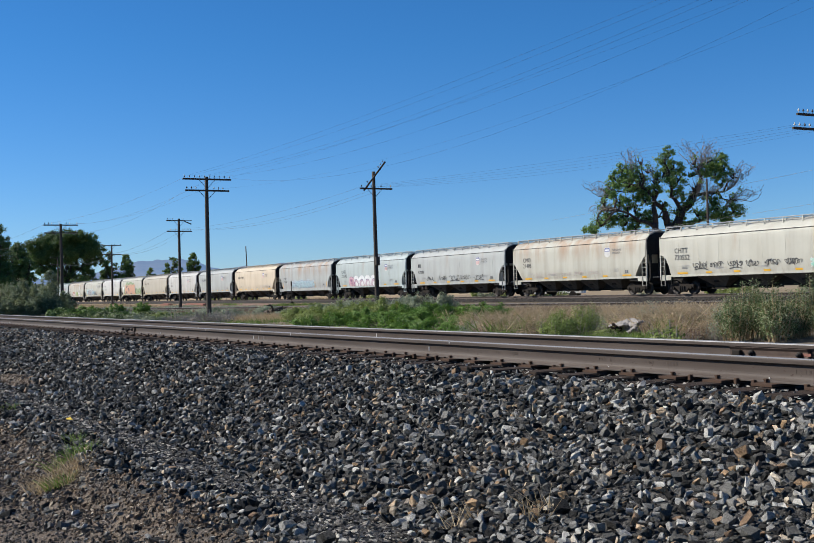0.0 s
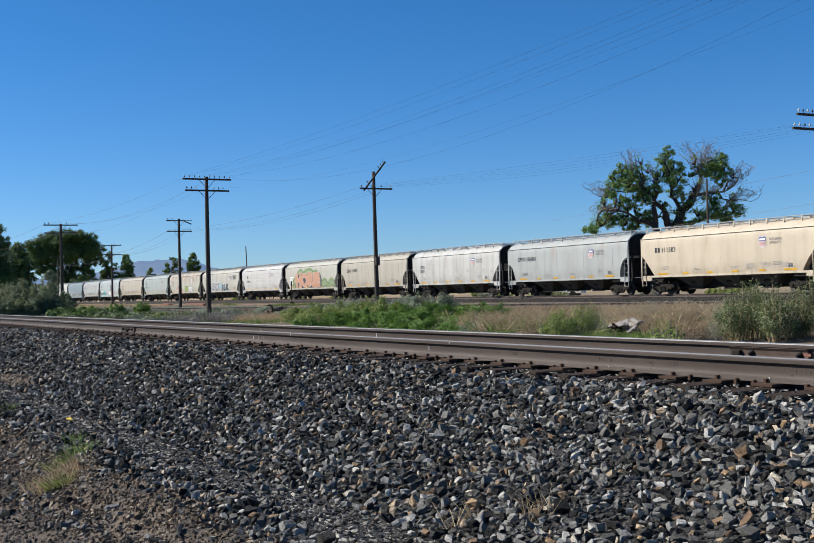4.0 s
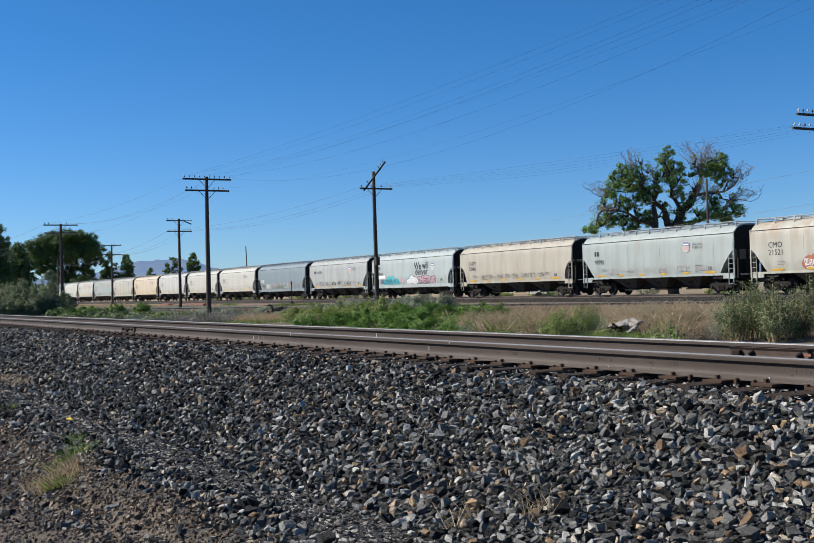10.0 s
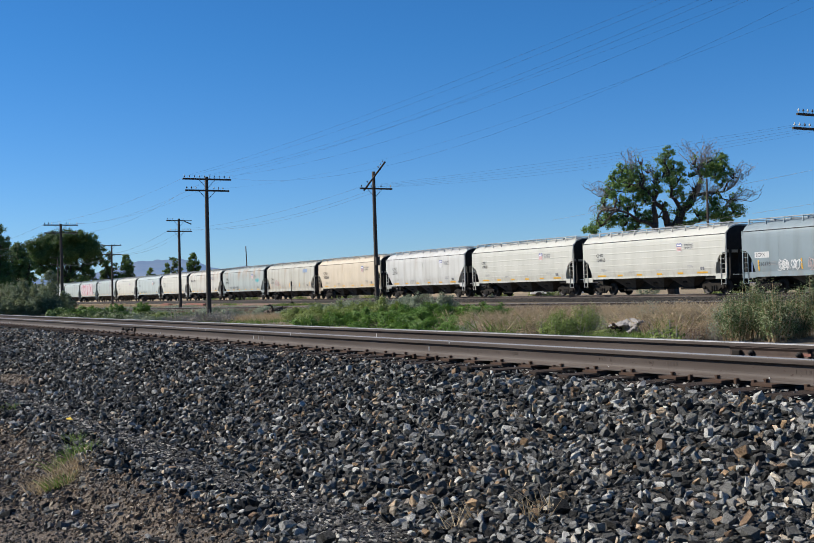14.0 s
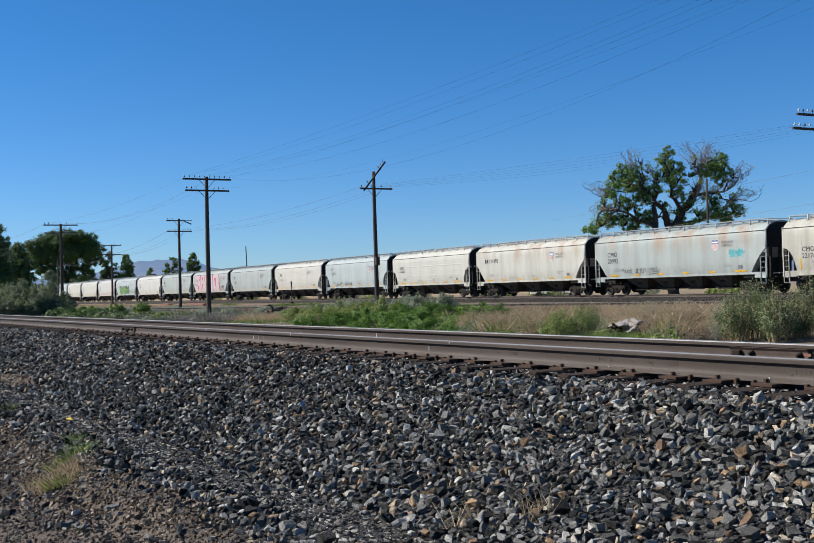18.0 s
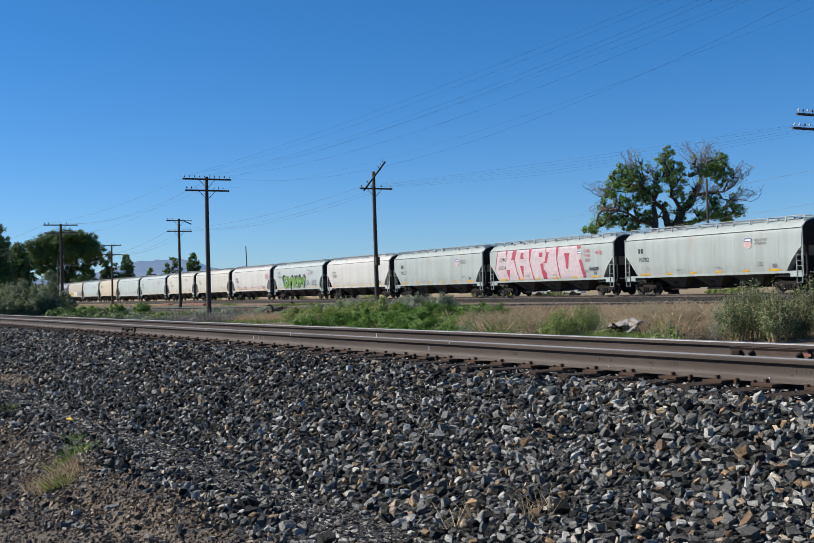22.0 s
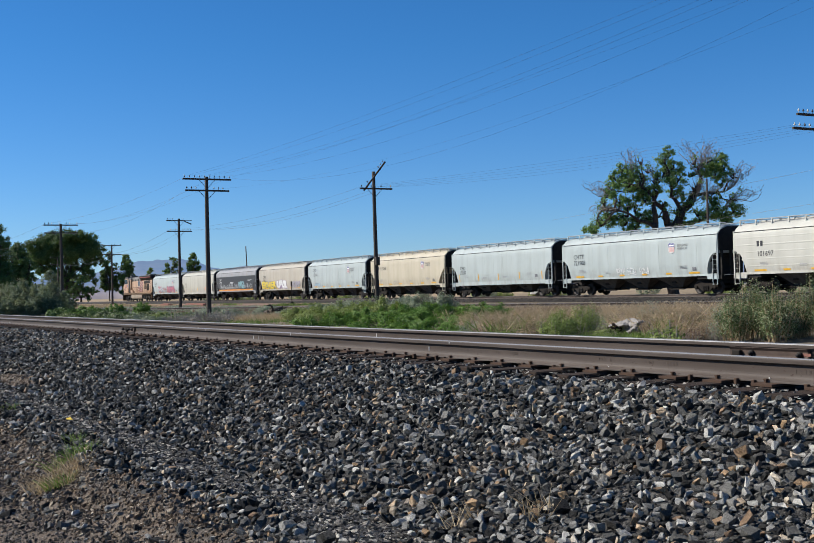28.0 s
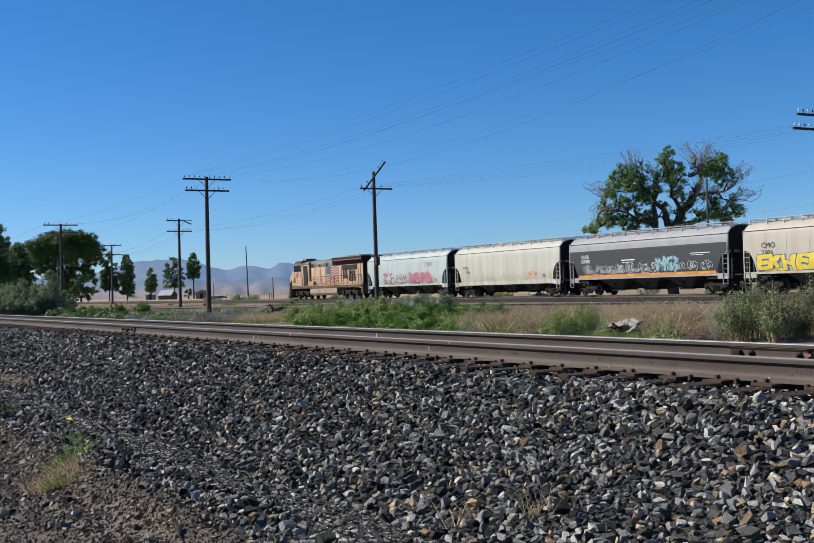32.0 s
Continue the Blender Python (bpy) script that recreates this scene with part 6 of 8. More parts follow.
inner = [(6.5, 11.8, 2.2, 1.8), (9, 9.4, 1.7, 1.9), (6, 8.2, 1.6, 1.8), (-8, 11.2, 1.9, 1.5), (10.4, 7.0, 1.3, 1.4), (-6, 19.5, 3.4, 2.8), (-1, 16.5, 3.4, 2.8), (4, 20.5, 3.4, 2.6), (7.5, 17.5, 3.2, 2.8), (-8, 16, 3, 2.6), (2.5, 17, 3.2, 2.6), (-2, 21, 3.2, 2.6), (8, 19.5, 3, 2.6), (-3.5, 11, 2.0, 1.5), (3.5, 12, 2.0, 1.5), (-6, 13, 2.4, 2), (-2.4, 9.0, 2.0, 1.9), (0.6, 10.4, 2.2, 1.9), (3.2, 8.6, 2.1, 2.0), (-0.6, 7.2, 2.0, 2.0), (2.0, 5.6, 2.0, 2.1), (4.6, 5.2, 1.8, 2.0), (-3.6, 6.2, 1.8, 1.8)]
tree(-391.7, 73.0, -0.7, "broad spreading cottonwood behind the passing train", outer + inner, 0.9, 9, 0.50, 300, M["leaf_dark"], 5, across=LEFT)
tree(-360.0, 62.2, -0.7, "pale leafy willow beside the tracks", cluster(7, 1.5, 10.0, 22, 1.6, 15), 0.4, 2, 0.36, 300, M["leaf_willow"], 15, across=LEFT)
tree(-372.0, 74.5, -0.7, "low willow under the larger trees", cluster(9, 1.5, 8.5, 22, 1.5, 16), 0.4, 2, 0.55, 100, M["leaf_dark"], 16, across=LEFT)
tree(-158.0, 19.6, -0.95, "dark dense tree near the poles", cluster(4.0, 2.0, 12.6, 44, 1.3, 6) + [(0.8, 11.4, 1.0, 1.0), (1.9, 9.6, 0.9, 0.9), (1.2, 6.6, 1.2, 1.4)], 0.5, 2.4, 0.24, 520, M["leaf_dark"], 6, across=LEFT)
tree(-189.8, 27.95, -0.75, "dark tree with a low crown", cluster(3.9, 1.2, 10.2, 66, 1.1, 26), 0.4, 2.0, 0.30, 420, M["leaf_dark"], 26, across=LEFT)
for k, (x, y, w, h0, h1, n, r, dark, label) in enumerate([
        (-395, 89.2, 5.4, 4, 18.4, 34, 1.45, 1, "tall dark poplar in the field"), (-392, 94.6, 4.4, 2.0, 17.3, 38, 1.4, 0, "tall green poplar in the field"),
        (-417, 109.9, 3.8, 3.2, 12.3, 28, 1.1, 0, "slim green poplar by the barn"), (-393, 112.0, 7.2, 4.5, 15.6, 24, 1.2, 0, "thin open tree by the barn"), (-390, 118.6, 4.0, 8.0, 17.2, 24, 1.3, 0, "tall thin poplar with a bare trunk"),
        (-389, 116.2, 2.6, 1.2, 4.0, 3, 1.0, 1, "low bush under the poplars")]):
    tree(x, y, -0.7, label, cluster(w, h0, h1, int(n * 3.0), r * 0.72, 40 + k), 0.28, h0 + 1, 0.33, 270, M["leaf_dark"] if dark else M["leaf"], 50 + k, across=LEFT)


def shrub(x, y, z, rx, h, leaf_mat, leaf, n, seed, label, name="shrub", stem_mat=None, upright=0.5, fuzz=1.0, low=0.18, many=1.0, stem=1.0, slim=0.32):
    """A many-stemmed shrub: stems fan from the root, leaves sit along and round their tips."""
    rng, rnd = np.random.default_rng(seed), random.Random(seed)
    b = tagged(new(name), label, "shrub")
    b.location = (x, y, z)
    s = Shape()
    pts = []
    stems = int(max(14, 18 * rx) * many)
    for k in range(stems):
        a, q = rnd.uniform(0, 6.283), math.sqrt(rnd.random())
        tip = Vector((math.cos(a) * rx * q, math.sin(a) * rx * q, h * (1.0 - 0.5 * q * q) * rnd.uniform(0.72 if upright > 0.3 else 0.5, 1.08)))
        foot = Vector((tip.x * (1 - upright), tip.y * (1 - upright), 0))
        sr = 1.6 if many > 4 else stem
        s.tube(foot + Vector((0, 0, -0.05)), foot.lerp(tip, 0.55) + Vector((0, 0, 0.06 * h)), 0.014 * sr, 0.009 * sr, 4)
        s.tube(foot.lerp(tip, 0.55) + Vector((0, 0, 0.06 * h)), tip, 0.009 * sr, 0.004 * sr, 4)
        m = n // stems
        t = rng.uniform(low, 1.03, m) ** 0.75
        line = np.asarray(foot)[None] + (np.asarray(tip) - np.asarray(foot))[None] * t[:, None]
        line[:, 2] += 0.06 * h * np.sin(t * 3.14)
        pts.append(line + rng.normal(size=(m, 3)) * fuzz * (0.05 + 0.10 * rx * (1.15 - t))[:, None] * np.array([1, 1, 0.7]))
    pts = np.concatenate(pts)
    pts[:, 2] = np.maximum(pts[:, 2], 0.02)
    v, f = leaf_quads(pts, pts - np.array([0, 0, 0.25 * h]) + np.array([0, 0, 0.3 * rx]), leaf, rng, -0.5, slim)
    part("woody_base", s.mesh("woody_base", stem_mat or M["deadwood"]), b)["kind"] = "stuff"
    part("foliage", raw_mesh("foliage", v, f, leaf_mat), b)
    return b


def from_view(a, d):
    """A place d metres before the eye, a metres across."""
    f = Vector((-0.8829, 0.4695, 0))
    return f * d + Vector((0.4695, 0.8829, 0)) * a


def row(items, leaf_mat, leaf, dens, label, seed0, name="shrub", stem_mat=None, upright=0.5, fuzz=1.0, low=0.18, many=1.0, stem=1.0, slim=0.32):
    for k, (a, d, rx, h) in enumerate(items):
        p = from_view(a, d)
        shrub(p.x, p.y, land_z(p.x, p.y) - 0.03, rx, h, leaf_mat, leaf, int(dens * rx * rx * (0.6 + h)), seed0 + k, label, name, stem_mat, upright, fuzz, low, many, stem, slim)


# a: metres across, d: metres ahead, radius, height
row([(-2.1, 28.5, 0.6, 0.34), (-1.3, 28, 0.6, 0.36), (-0.4, 28, 0.6, 0.38), (0.5, 27.5, 0.6, 0.38), (1.3, 27, 0.55, 0.38), (2.0, 26.6, 0.5, 0.36), (-0.9, 25.5, 0.5, 0.24), (0.1, 25, 0.5, 0.26), (1.0, 24.6, 0.45, 0.26), (-2.8, 31, 0.7, 0.4)], M["leaf_bush"], 0.044, 8000, "low green shrub beside the near track", 80, fuzz=0.8)
row([(-0.2, 37, 0.9, 0.58), (1.0, 36, 1.0, 0.62), (2.2, 36, 0.9, 0.62), (2.9, 37, 0.7, 0.6), (-1.4, 38, 0.9, 0.55), (0.4, 32, 0.8, 0.5), (1.7, 32, 0.8, 0.52), (-0.8, 33, 0.7, 0.48), (2.5, 33, 0.6, 0.58), (-2.3, 35, 0.7, 0.48)], M["leaf_bush"], 0.046, 8500, "fresh green leafy shrub in the swale", 100, fuzz=0.8)
row([(-3.6, 44, 0.9, 0.72), (-2.6, 43, 0.9, 0.78), (-4.6, 45, 0.7, 0.65), (-2.0, 39, 0.8, 0.62), (-3.0, 38, 0.9, 0.55), (-1.8, 46, 0.9, 0.9), (-0.9, 45, 0.9, 0.9)], M["leaf_olive"], 0.05, 6500, "yellow-green rabbitbrush in the swale", 130)
row([(-3.0, 56, 0.9, 1.1), (-1.6, 56, 0.9, 1.15), (-0.3, 57, 0.8, 1.0), (0.6, 54, 0.9, 1.2), (1.6, 53, 0.8, 1.2), (-4.2, 55, 0.7, 0.9), (1.1, 51, 0.6, 0.95), (-2.3, 52, 0.9, 1.05), (-0.9, 51, 0.8, 0.95), (2.0, 56, 0.8, 1.1), (0.0, 60, 1.0, 1.2), (-3.8, 60, 1.0, 1.1)], M["leaf_sage"], 0.066, 3600, "grey-green sagebrush beside the tall pole", 160, upright=0.7, many=1.6, stem=0.6)
row([(-25.8, 80, 1.3, 0.85), (-27.0, 86, 1.4, 1.0), (-24.2, 79, 1.0, 0.6), (-22.6, 78, 1.2, 0.8), (-19.4, 74, 1.0, 0.6)], M["leaf_dark"], 0.12, 1200, "dark green shrub along the far verge", 190)
row([(-23.5, 76, 1.1, 0.6), (-20.8, 76, 1.2, 0.75), (-17.5, 72, 1.2, 0.6), (-22.0, 72, 1.1, 0.5), (-18.6, 70, 1.1, 0.55), (-16.0, 70, 1.0, 0.5), (-14.5, 68, 1.0, 0.5)], M["leaf_grey"], 0.11, 1100, "low yellow-green shrub along the far verge", 196)
row([(-24.5, 84, 1.3, 1.0), (-22.5, 84, 1.0, 1.1), (-21.5, 88, 1.0, 1.2)], M["leaf_bush"], 0.16, 700, "green shrub along the far verge", 210)
row([(-11.0, 60, 1.2, 0.75), (-10.0, 58, 1.0, 0.6), (-12.4, 62, 1.0, 0.65), (-9.0, 60, 0.9, 0.5), (-11.8, 58, 0.9, 0.5), (-10.6, 63, 1.1, 0.7), (-13.4, 62, 0.7, 0.6), (-8.2, 61, 0.7, 0.45)], M["leaf_sage"], 0.05, 250, "tangle of dry grey brush", 230, name="dry_brush", stem_mat=M["twig"], upright=0.6, many=5.0)
row([(-31.0, 88, 2.2, 3.1), (-29.6, 87, 1.9, 2.7), (-32.8, 89, 2.1, 3.0), (-30.2, 91, 2.0, 3.3), (-33.8, 86, 1.8, 2.6), (-28.7, 90, 1.5, 2.2), (-31.8, 86, 1.6, 1.9), (-30.0, 86, 1.5, 1.7)], M["leaf_willow"], 0.14, 900, "tall grey-green willow brush beside the line", 250, upright=0.75, many=1.6)
row([(3.1, 21.0, 0.46, 0.66), (2.75, 20.6, 0.4, 0.52), (3.45, 21.4, 0.32, 0.84), (2.4, 20.6, 0.3, 0.36), (3.7, 20.4, 0.25, 0.34)], M["leaf_olive"], 0.030, 19000, "olive-green shrub in dry grass", 270, upright=0.35)
row([(6.0, 19.4, 0.5, 1.05), (6.45, 19.8, 0.45, 1.10), (6.2, 18.4, 0.38, 0.88), (5.65, 18.9, 0.36, 0.82), (6.75, 19.2, 0.35, 0.85), (6.35, 18.9, 0.4, 0.98)], M["leaf_grey"], 0.038, 14000, "tall grey-green leafy weed stalks by the rail", 290, upright=0.5, fuzz=0.75, low=0.12, many=2.2, stem_mat=M["straw"], stem=0.6, slim=0.2)
row([(7.3, 20.0, 0.45, 1.1), (7.75, 20.2, 0.5, 1.16), (7.4, 18.9, 0.4, 0.95), (7.0, 19.6, 0.3, 0.7)], M["leaf_grey"], 0.038, 14000, "tall grey-green leafy stalks at the verge", 300, upright=0.5, fuzz=0.75, low=0.12, many=2.2, stem_mat=M["straw"], stem=0.6, slim=0.2)
row([(4.25, 18.6, 0.14, 0.34), (4.5, 18.4, 0.14, 0.42), (2.0, 22, 0.3, 0.25), (2.6, 19, 0.3, 0.2), (3.6, 18.6, 0.3, 0.22), (3.0, 18.6, 0.3, 0.2), (4.0, 18.8, 0.25, 0.2)], M["leaf_olive"], 0.06, 7000, "small green weed in the dry grass", 320, upright=0.3)


def grass(name, label, patches, material, blade, seed, width=0.0022, beyond=False):
    """Blades of grass over patches (a, d, radius across, radius ahead, count, height)."""
    rng = np.random.default_rng(seed)
    vs_, n_all = [], 0
    for a, d, ra, rd, n, h in patches:
        tu = rng.integers(0, max(3, n // 40), n)
        cu_, cd_ = rng.uniform(-1, 1, (2, max(3, n // 40)))
        slot = rng.uniform(0.25, 1.0, max(3, n // 40))
        aa, dd = a + ra * cu_[tu] + rng.normal(size=n) * 0.15 * max(1, d / 25), d + rd * cd_[tu] + rng.normal(size=n) * 0.2 * max(1, d / 25)
        px, py = -0.8829 * dd + 0.4695 * aa, 0.4695 * dd + 0.8829 * aa
        keep = ((py - 0.035 * px) > 6.52 + 2.6) & ((py < 44.5) & (not beyond) | (py > 58)) if d > 12 else np.ones(n, bool)
        px, py = px[keep], py[keep]
        pz = np.array([land_z(u, v) if d > 12 else max(land_z(u, v), ground_here(u, v)) for u, v in zip(px, py)])
        m = len(px)
        hh = h * (0.3 + 0.7 * slot[tu][keep]) * rng.uniform(0.25, 1.2, m)
        lean = (rng.normal(size=(m, 2)) * 0.46 + (rng.normal(size=(max(3, n // 40), 2)) * 0.14)[tu][keep]) * hh[:, None]
        ang = rng.uniform(0, 3.14, m)
        w = width * max(1.0, d / 26) * rng.uniform(0.6, 1.4, m)
        wx, wy = np.cos(ang) * w, np.sin(ang) * w
        v = np.empty((m, 4, 3), np.float32)
        v[:, 0] = np.stack([px - wx, py - wy, pz - 0.02], 1)
        v[:, 1] = np.stack([px + wx, py + wy, pz - 0.02], 1)
        v[:, 2] = np.stack([px + lean[:, 0] * 0.55 + wx * 0.7, py + lean[:, 1] * 0.55 + wy * 0.7, pz + hh * 0.58], 1)
        v[:, 3] = np.stack([px + lean[:, 0], py + lean[:, 1], pz + hh], 1)
        vs_.append(v.reshape(-1, 3))
        n_all += m
    f = np.arange(n_all * 4).reshape(n_all, 4)[:, [0, 1, 2, 3]]
    return tagged(new(name, raw_mesh(name, np.concatenate(vs_), f, material)), label, "grass", kind="stuff")


def ground_here(x, y):
    uv = NT_INV @ Vector((x, y, 0))
    return bed_z(uv.x, uv.y) if -7.4 < uv.y < 6 else land_z(x, y)


grass("dry_grass", "tall dry straw-coloured grass in the swale", [(2.3, 24.5, 0.75, 3.0, 1200, 0.6), (5.45, 21.8, 0.75, 1.8, 1200, 0.62), (-7.2, 58, 1.5, 2.5, 5000, 0.5), (6.5, 33, 5.5, 6, 4000, 0.5), (0.5, 49, 4.0, 5, 9000, 0.5),
      (8.5, 25, 2.0, 3, 2000, 0.5), (1.5, 41, 5, 5, 5000, 0.35), (8, 45, 8, 6, 7000, 0.4), (-3, 54, 4, 6, 3000, 0.3), (14, 60, 14, 5, 4000, 0.4)], M["straw"], 0, 7)
dry_left = [(1.75, 23.0, 0.38, 0.56), (2.15, 22.4, 0.36, 0.50), (2.55, 22.8, 0.38, 0.55), (1.95, 24.6, 0.42, 0.64), (2.5, 25.0, 0.42, 0.66), (2.95, 24.4, 0.36, 0.52), (1.5, 25.4, 0.4, 0.6), (3.0, 26.4, 0.42, 0.6), (2.25, 21.2, 0.28, 0.34)]
dry_right = [(4.75, 21.4, 0.34, 0.52), (5.05, 21.0, 0.36, 0.60), (5.4, 21.4, 0.38, 0.64), (5.75, 21.8, 0.36, 0.62), (4.9, 22.6, 0.4, 0.66), (5.5, 22.8, 0.42, 0.70), (5.2, 19.9, 0.30, 0.42), (5.55, 20.2, 0.30, 0.48), (4.7, 20.2, 0.24, 0.34), (6.0, 23.6, 0.45, 0.75), (5.0, 24.4, 0.45, 0.6)]
row(dry_left + dry_right, M["straw"], 0.085, 7500, "bleached dry grass clump in the swale", 400, name="dry_grass_clump", upright=0.55, fuzz=1.2, low=0.04, many=3.0, stem_mat=M["straw"], stem=0.22, slim=0.05)
row([(a + 0.12, d - 0.2, r, 0.86 * h) for a, d, r, h in dry_left[::2] + dry_right], M["straw_red"], 0.07, 4500, "reddish dry weed clump in the swale", 440, name="dry_grass_clump", upright=0.5, fuzz=1.2, low=0.03, many=2.0, stem_mat=M["twig"], stem=0.22, slim=0.06)
row([(a - 0.1, d - 0.3, r, 0.7 * h) for a, d, r, h in dry_left + dry_right[::2]], M["weed_brown"], 0.05, 4500, "brown twiggy dead weed in the swale", 470, name="dry_weed", upright=0.6, fuzz=1.2, low=0.03, many=3.0, stem_mat=M["twig"], stem=0.25, slim=0.10)
row([(5.95, 21.0, 0.32, 0.66), (5.5, 19.5, 0.24, 0.40), (3.95, 23.6, 0.4, 0.5), (1.4, 23.5, 0.35, 0.46), (5.15, 23.2, 0.36, 0.74)], M["leaf_sage"], 0.03, 6000, "thin grey twiggy weed in the dry grass", 340, name="dry_weed", stem_mat=M["twig"], upright=0.6, many=3.0, stem=0.28)
row([(4.62, 19.3, 0.10, 0.44), (4.36, 19.5, 0.10, 0.34), (4.45, 19.0, 0.09, 0.28)], M["leaf_olive"], 0.05, 14000, "single green thistle stalk by the rail", 360, upright=0.5, fuzz=0.7)
rnd = random.Random(31)
for k in range(22):
    x, y = -52 - 7.5 * k + rnd.uniform(-2, 2), rnd.uniform(60, 68)
    sage = k % 3 == 0
    shrub(x, y, land_z(x, y) - 0.03, rnd.uniform(0.9, 1.5), rnd.uniform(0.8, 1.5), M["leaf_sage"] if sage else M["leaf_olive"], 0.15, 900, 430 + k, "grey sagebrush beyond the freight track" if sage else "olive shrub beyond the freight track")
grass("field_grass", "pale dry grass on the verge", [(-30, 150, 22, 60, 7000, 0.5), (-12, 125, 14, 30, 6000, 0.4), (-30, 160, 16, 40, 6000, 0.45)], M["straw"], 0, 8, 0.009, beyond=True)
grass("straw_bank", "pale straw grass along the siding", [(-62, 200, 16, 45, 9000, 0.42), (-50, 172, 10, 18, 7000, 0.38), (-38, 150, 7, 10, 2500, 0.28)], M["straw"], 0, 38, 0.006)
grass("green_grass", "low green grass in the swale", [(3.0, 20, 1.4, 1.6, 4000, 0.2), (-9, 55, 5, 5, 1500, 0.22), (6, 30, 5, 4, 1500, 0.3), (-3, 48, 3, 6, 1500, 0.3), (-20, 76, 8, 10, 5000, 0.35), (0.5, 48, 6, 8, 1500, 0.3), (-14, 135, 9, 2, 2500, 0.4), (-9, 112, 5, 2, 2000, 0.35), (3.2, 19.3, 1.2, 0.7, 3500, 0.2), (2.2, 23.5, 0.8, 2.0, 900, 0.5), (5.4, 21.5, 0.7, 1.5, 900, 0.45)], M["grass"], 0, 9, 0.007)

row([(-16.5, 66, 0.9, 0.5), (-15.0, 64, 0.8, 0.45), (-14.2, 70, 1.0, 0.5), (-12.0, 74, 1.1, 0.55), (-9.4, 66, 0.9, 0.45), (-7.6, 68, 0.9, 0.45), (-6.0, 64, 0.8, 0.5), (-10.2, 80, 1.2, 0.6), (-14.8, 82, 1.2, 0.6), (-6.4, 76, 1.0, 0.6), (-4.8, 70, 0.9, 0.6)], M["leaf_sage"], 0.08, 1800, "low grey-green scrub beside the siding", 600, many=1.5, stem_mat=M["twig"])
row([(-15.8, 70, 0.9, 0.55), (-13.4, 66, 0.8, 0.5), (-8.4, 72, 0.9, 0.5), (-5.4, 60, 0.7, 0.5)], M["leaf_olive"], 0.08, 2000, "low olive scrub beside the siding", 620)
# an overturned root stump in the brush
stump = tagged(new("tree_stump"), "dark overturned root stump among dry brush", "stump")
q = from_view(-8.7, 70)
stump.location = (q.x, q.y, land_z(q.x, q.y))
st, rs = Shape(), random.Random(5)
for k in range(9):
    limb(st, (rs.uniform(-0.2, 0.2), rs.uniform(-0.2, 0.2), 0.1), (rs.uniform(-0.9, 0.9), rs.uniform(-0.9, 0.9), rs.uniform(0.25, 0.75)), 0.13, 0.03, rs, 4, 0.12)
st.tube((-0.5, -0.3, 0.15), (0.5, 0.4, 0.45), 0.26, 0.2, 9)
part("root", st.mesh("root", M["bark"], True), stump)["kind"] = "stuff"

grass("low_scrub", "low grey-brown scrub and weeds beside the siding", [(-14, 86, 7, 12, 3500, 0.22), (-8, 74, 5, 8, 3500, 0.25), (-2, 66, 5, 7, 3000, 0.25), (4, 56, 6, 5, 3000, 0.3)], M["weed_brown"], 0, 27, 0.010)
grass("green_scrub", "low olive weeds beside the siding", [(-14, 84, 7, 12, 2500, 0.24), (-24, 100, 9, 14, 3500, 0.28), (-8, 72, 5, 8, 2000, 0.22), (-34, 120, 10, 20, 3500, 0.3), (0, 62, 6, 5, 2500, 0.25)], M["leaf_sage"], 0, 28, 0.010)


# ---- distance: mountains, farm ----
def haze_build(nt, bs):
    big = ramp(nt, noise_of(nt, 0.0035, 6, (1, 1, 2.2), 0.6), 0.35, 0.65)
    c = mixed(nt, big, (0.040, 0.040, 0.040), (0.070, 0.062, 0.055))
    co = nt.nodes.new("ShaderNodeTexCoord")
    sep = nt.nodes.new("ShaderNodeSeparateXYZ")
    nt.links.new(co.outputs["Object"], sep.inputs[0])
    apron = mixed(nt, ramp(nt, noise_of(nt, 0.002, 5, (1, 1, 3)), 0.35, 0.65), (0.205, 0.152, 0.118), (0.155, 0.122, 0.105))   # bare alluvial slopes at the foot
    c = mixed(nt, ramp(nt, sep.outputs[2], 48, 6), c, apron)
    nt.links.new(c, bs.inputs["Base Color"])
    bs.inputs["Roughness"].default_value = 1.0
    bs.inputs["Specular IOR Level"].default_value = 0.0
    # air haze is put in as a blue glow, stronger up the slopes
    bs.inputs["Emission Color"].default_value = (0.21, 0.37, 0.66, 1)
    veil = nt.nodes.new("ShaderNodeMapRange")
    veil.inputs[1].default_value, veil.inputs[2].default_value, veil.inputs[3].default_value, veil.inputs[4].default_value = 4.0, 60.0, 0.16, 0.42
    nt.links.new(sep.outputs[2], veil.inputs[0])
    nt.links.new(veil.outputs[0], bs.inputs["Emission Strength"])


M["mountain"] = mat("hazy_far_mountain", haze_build)


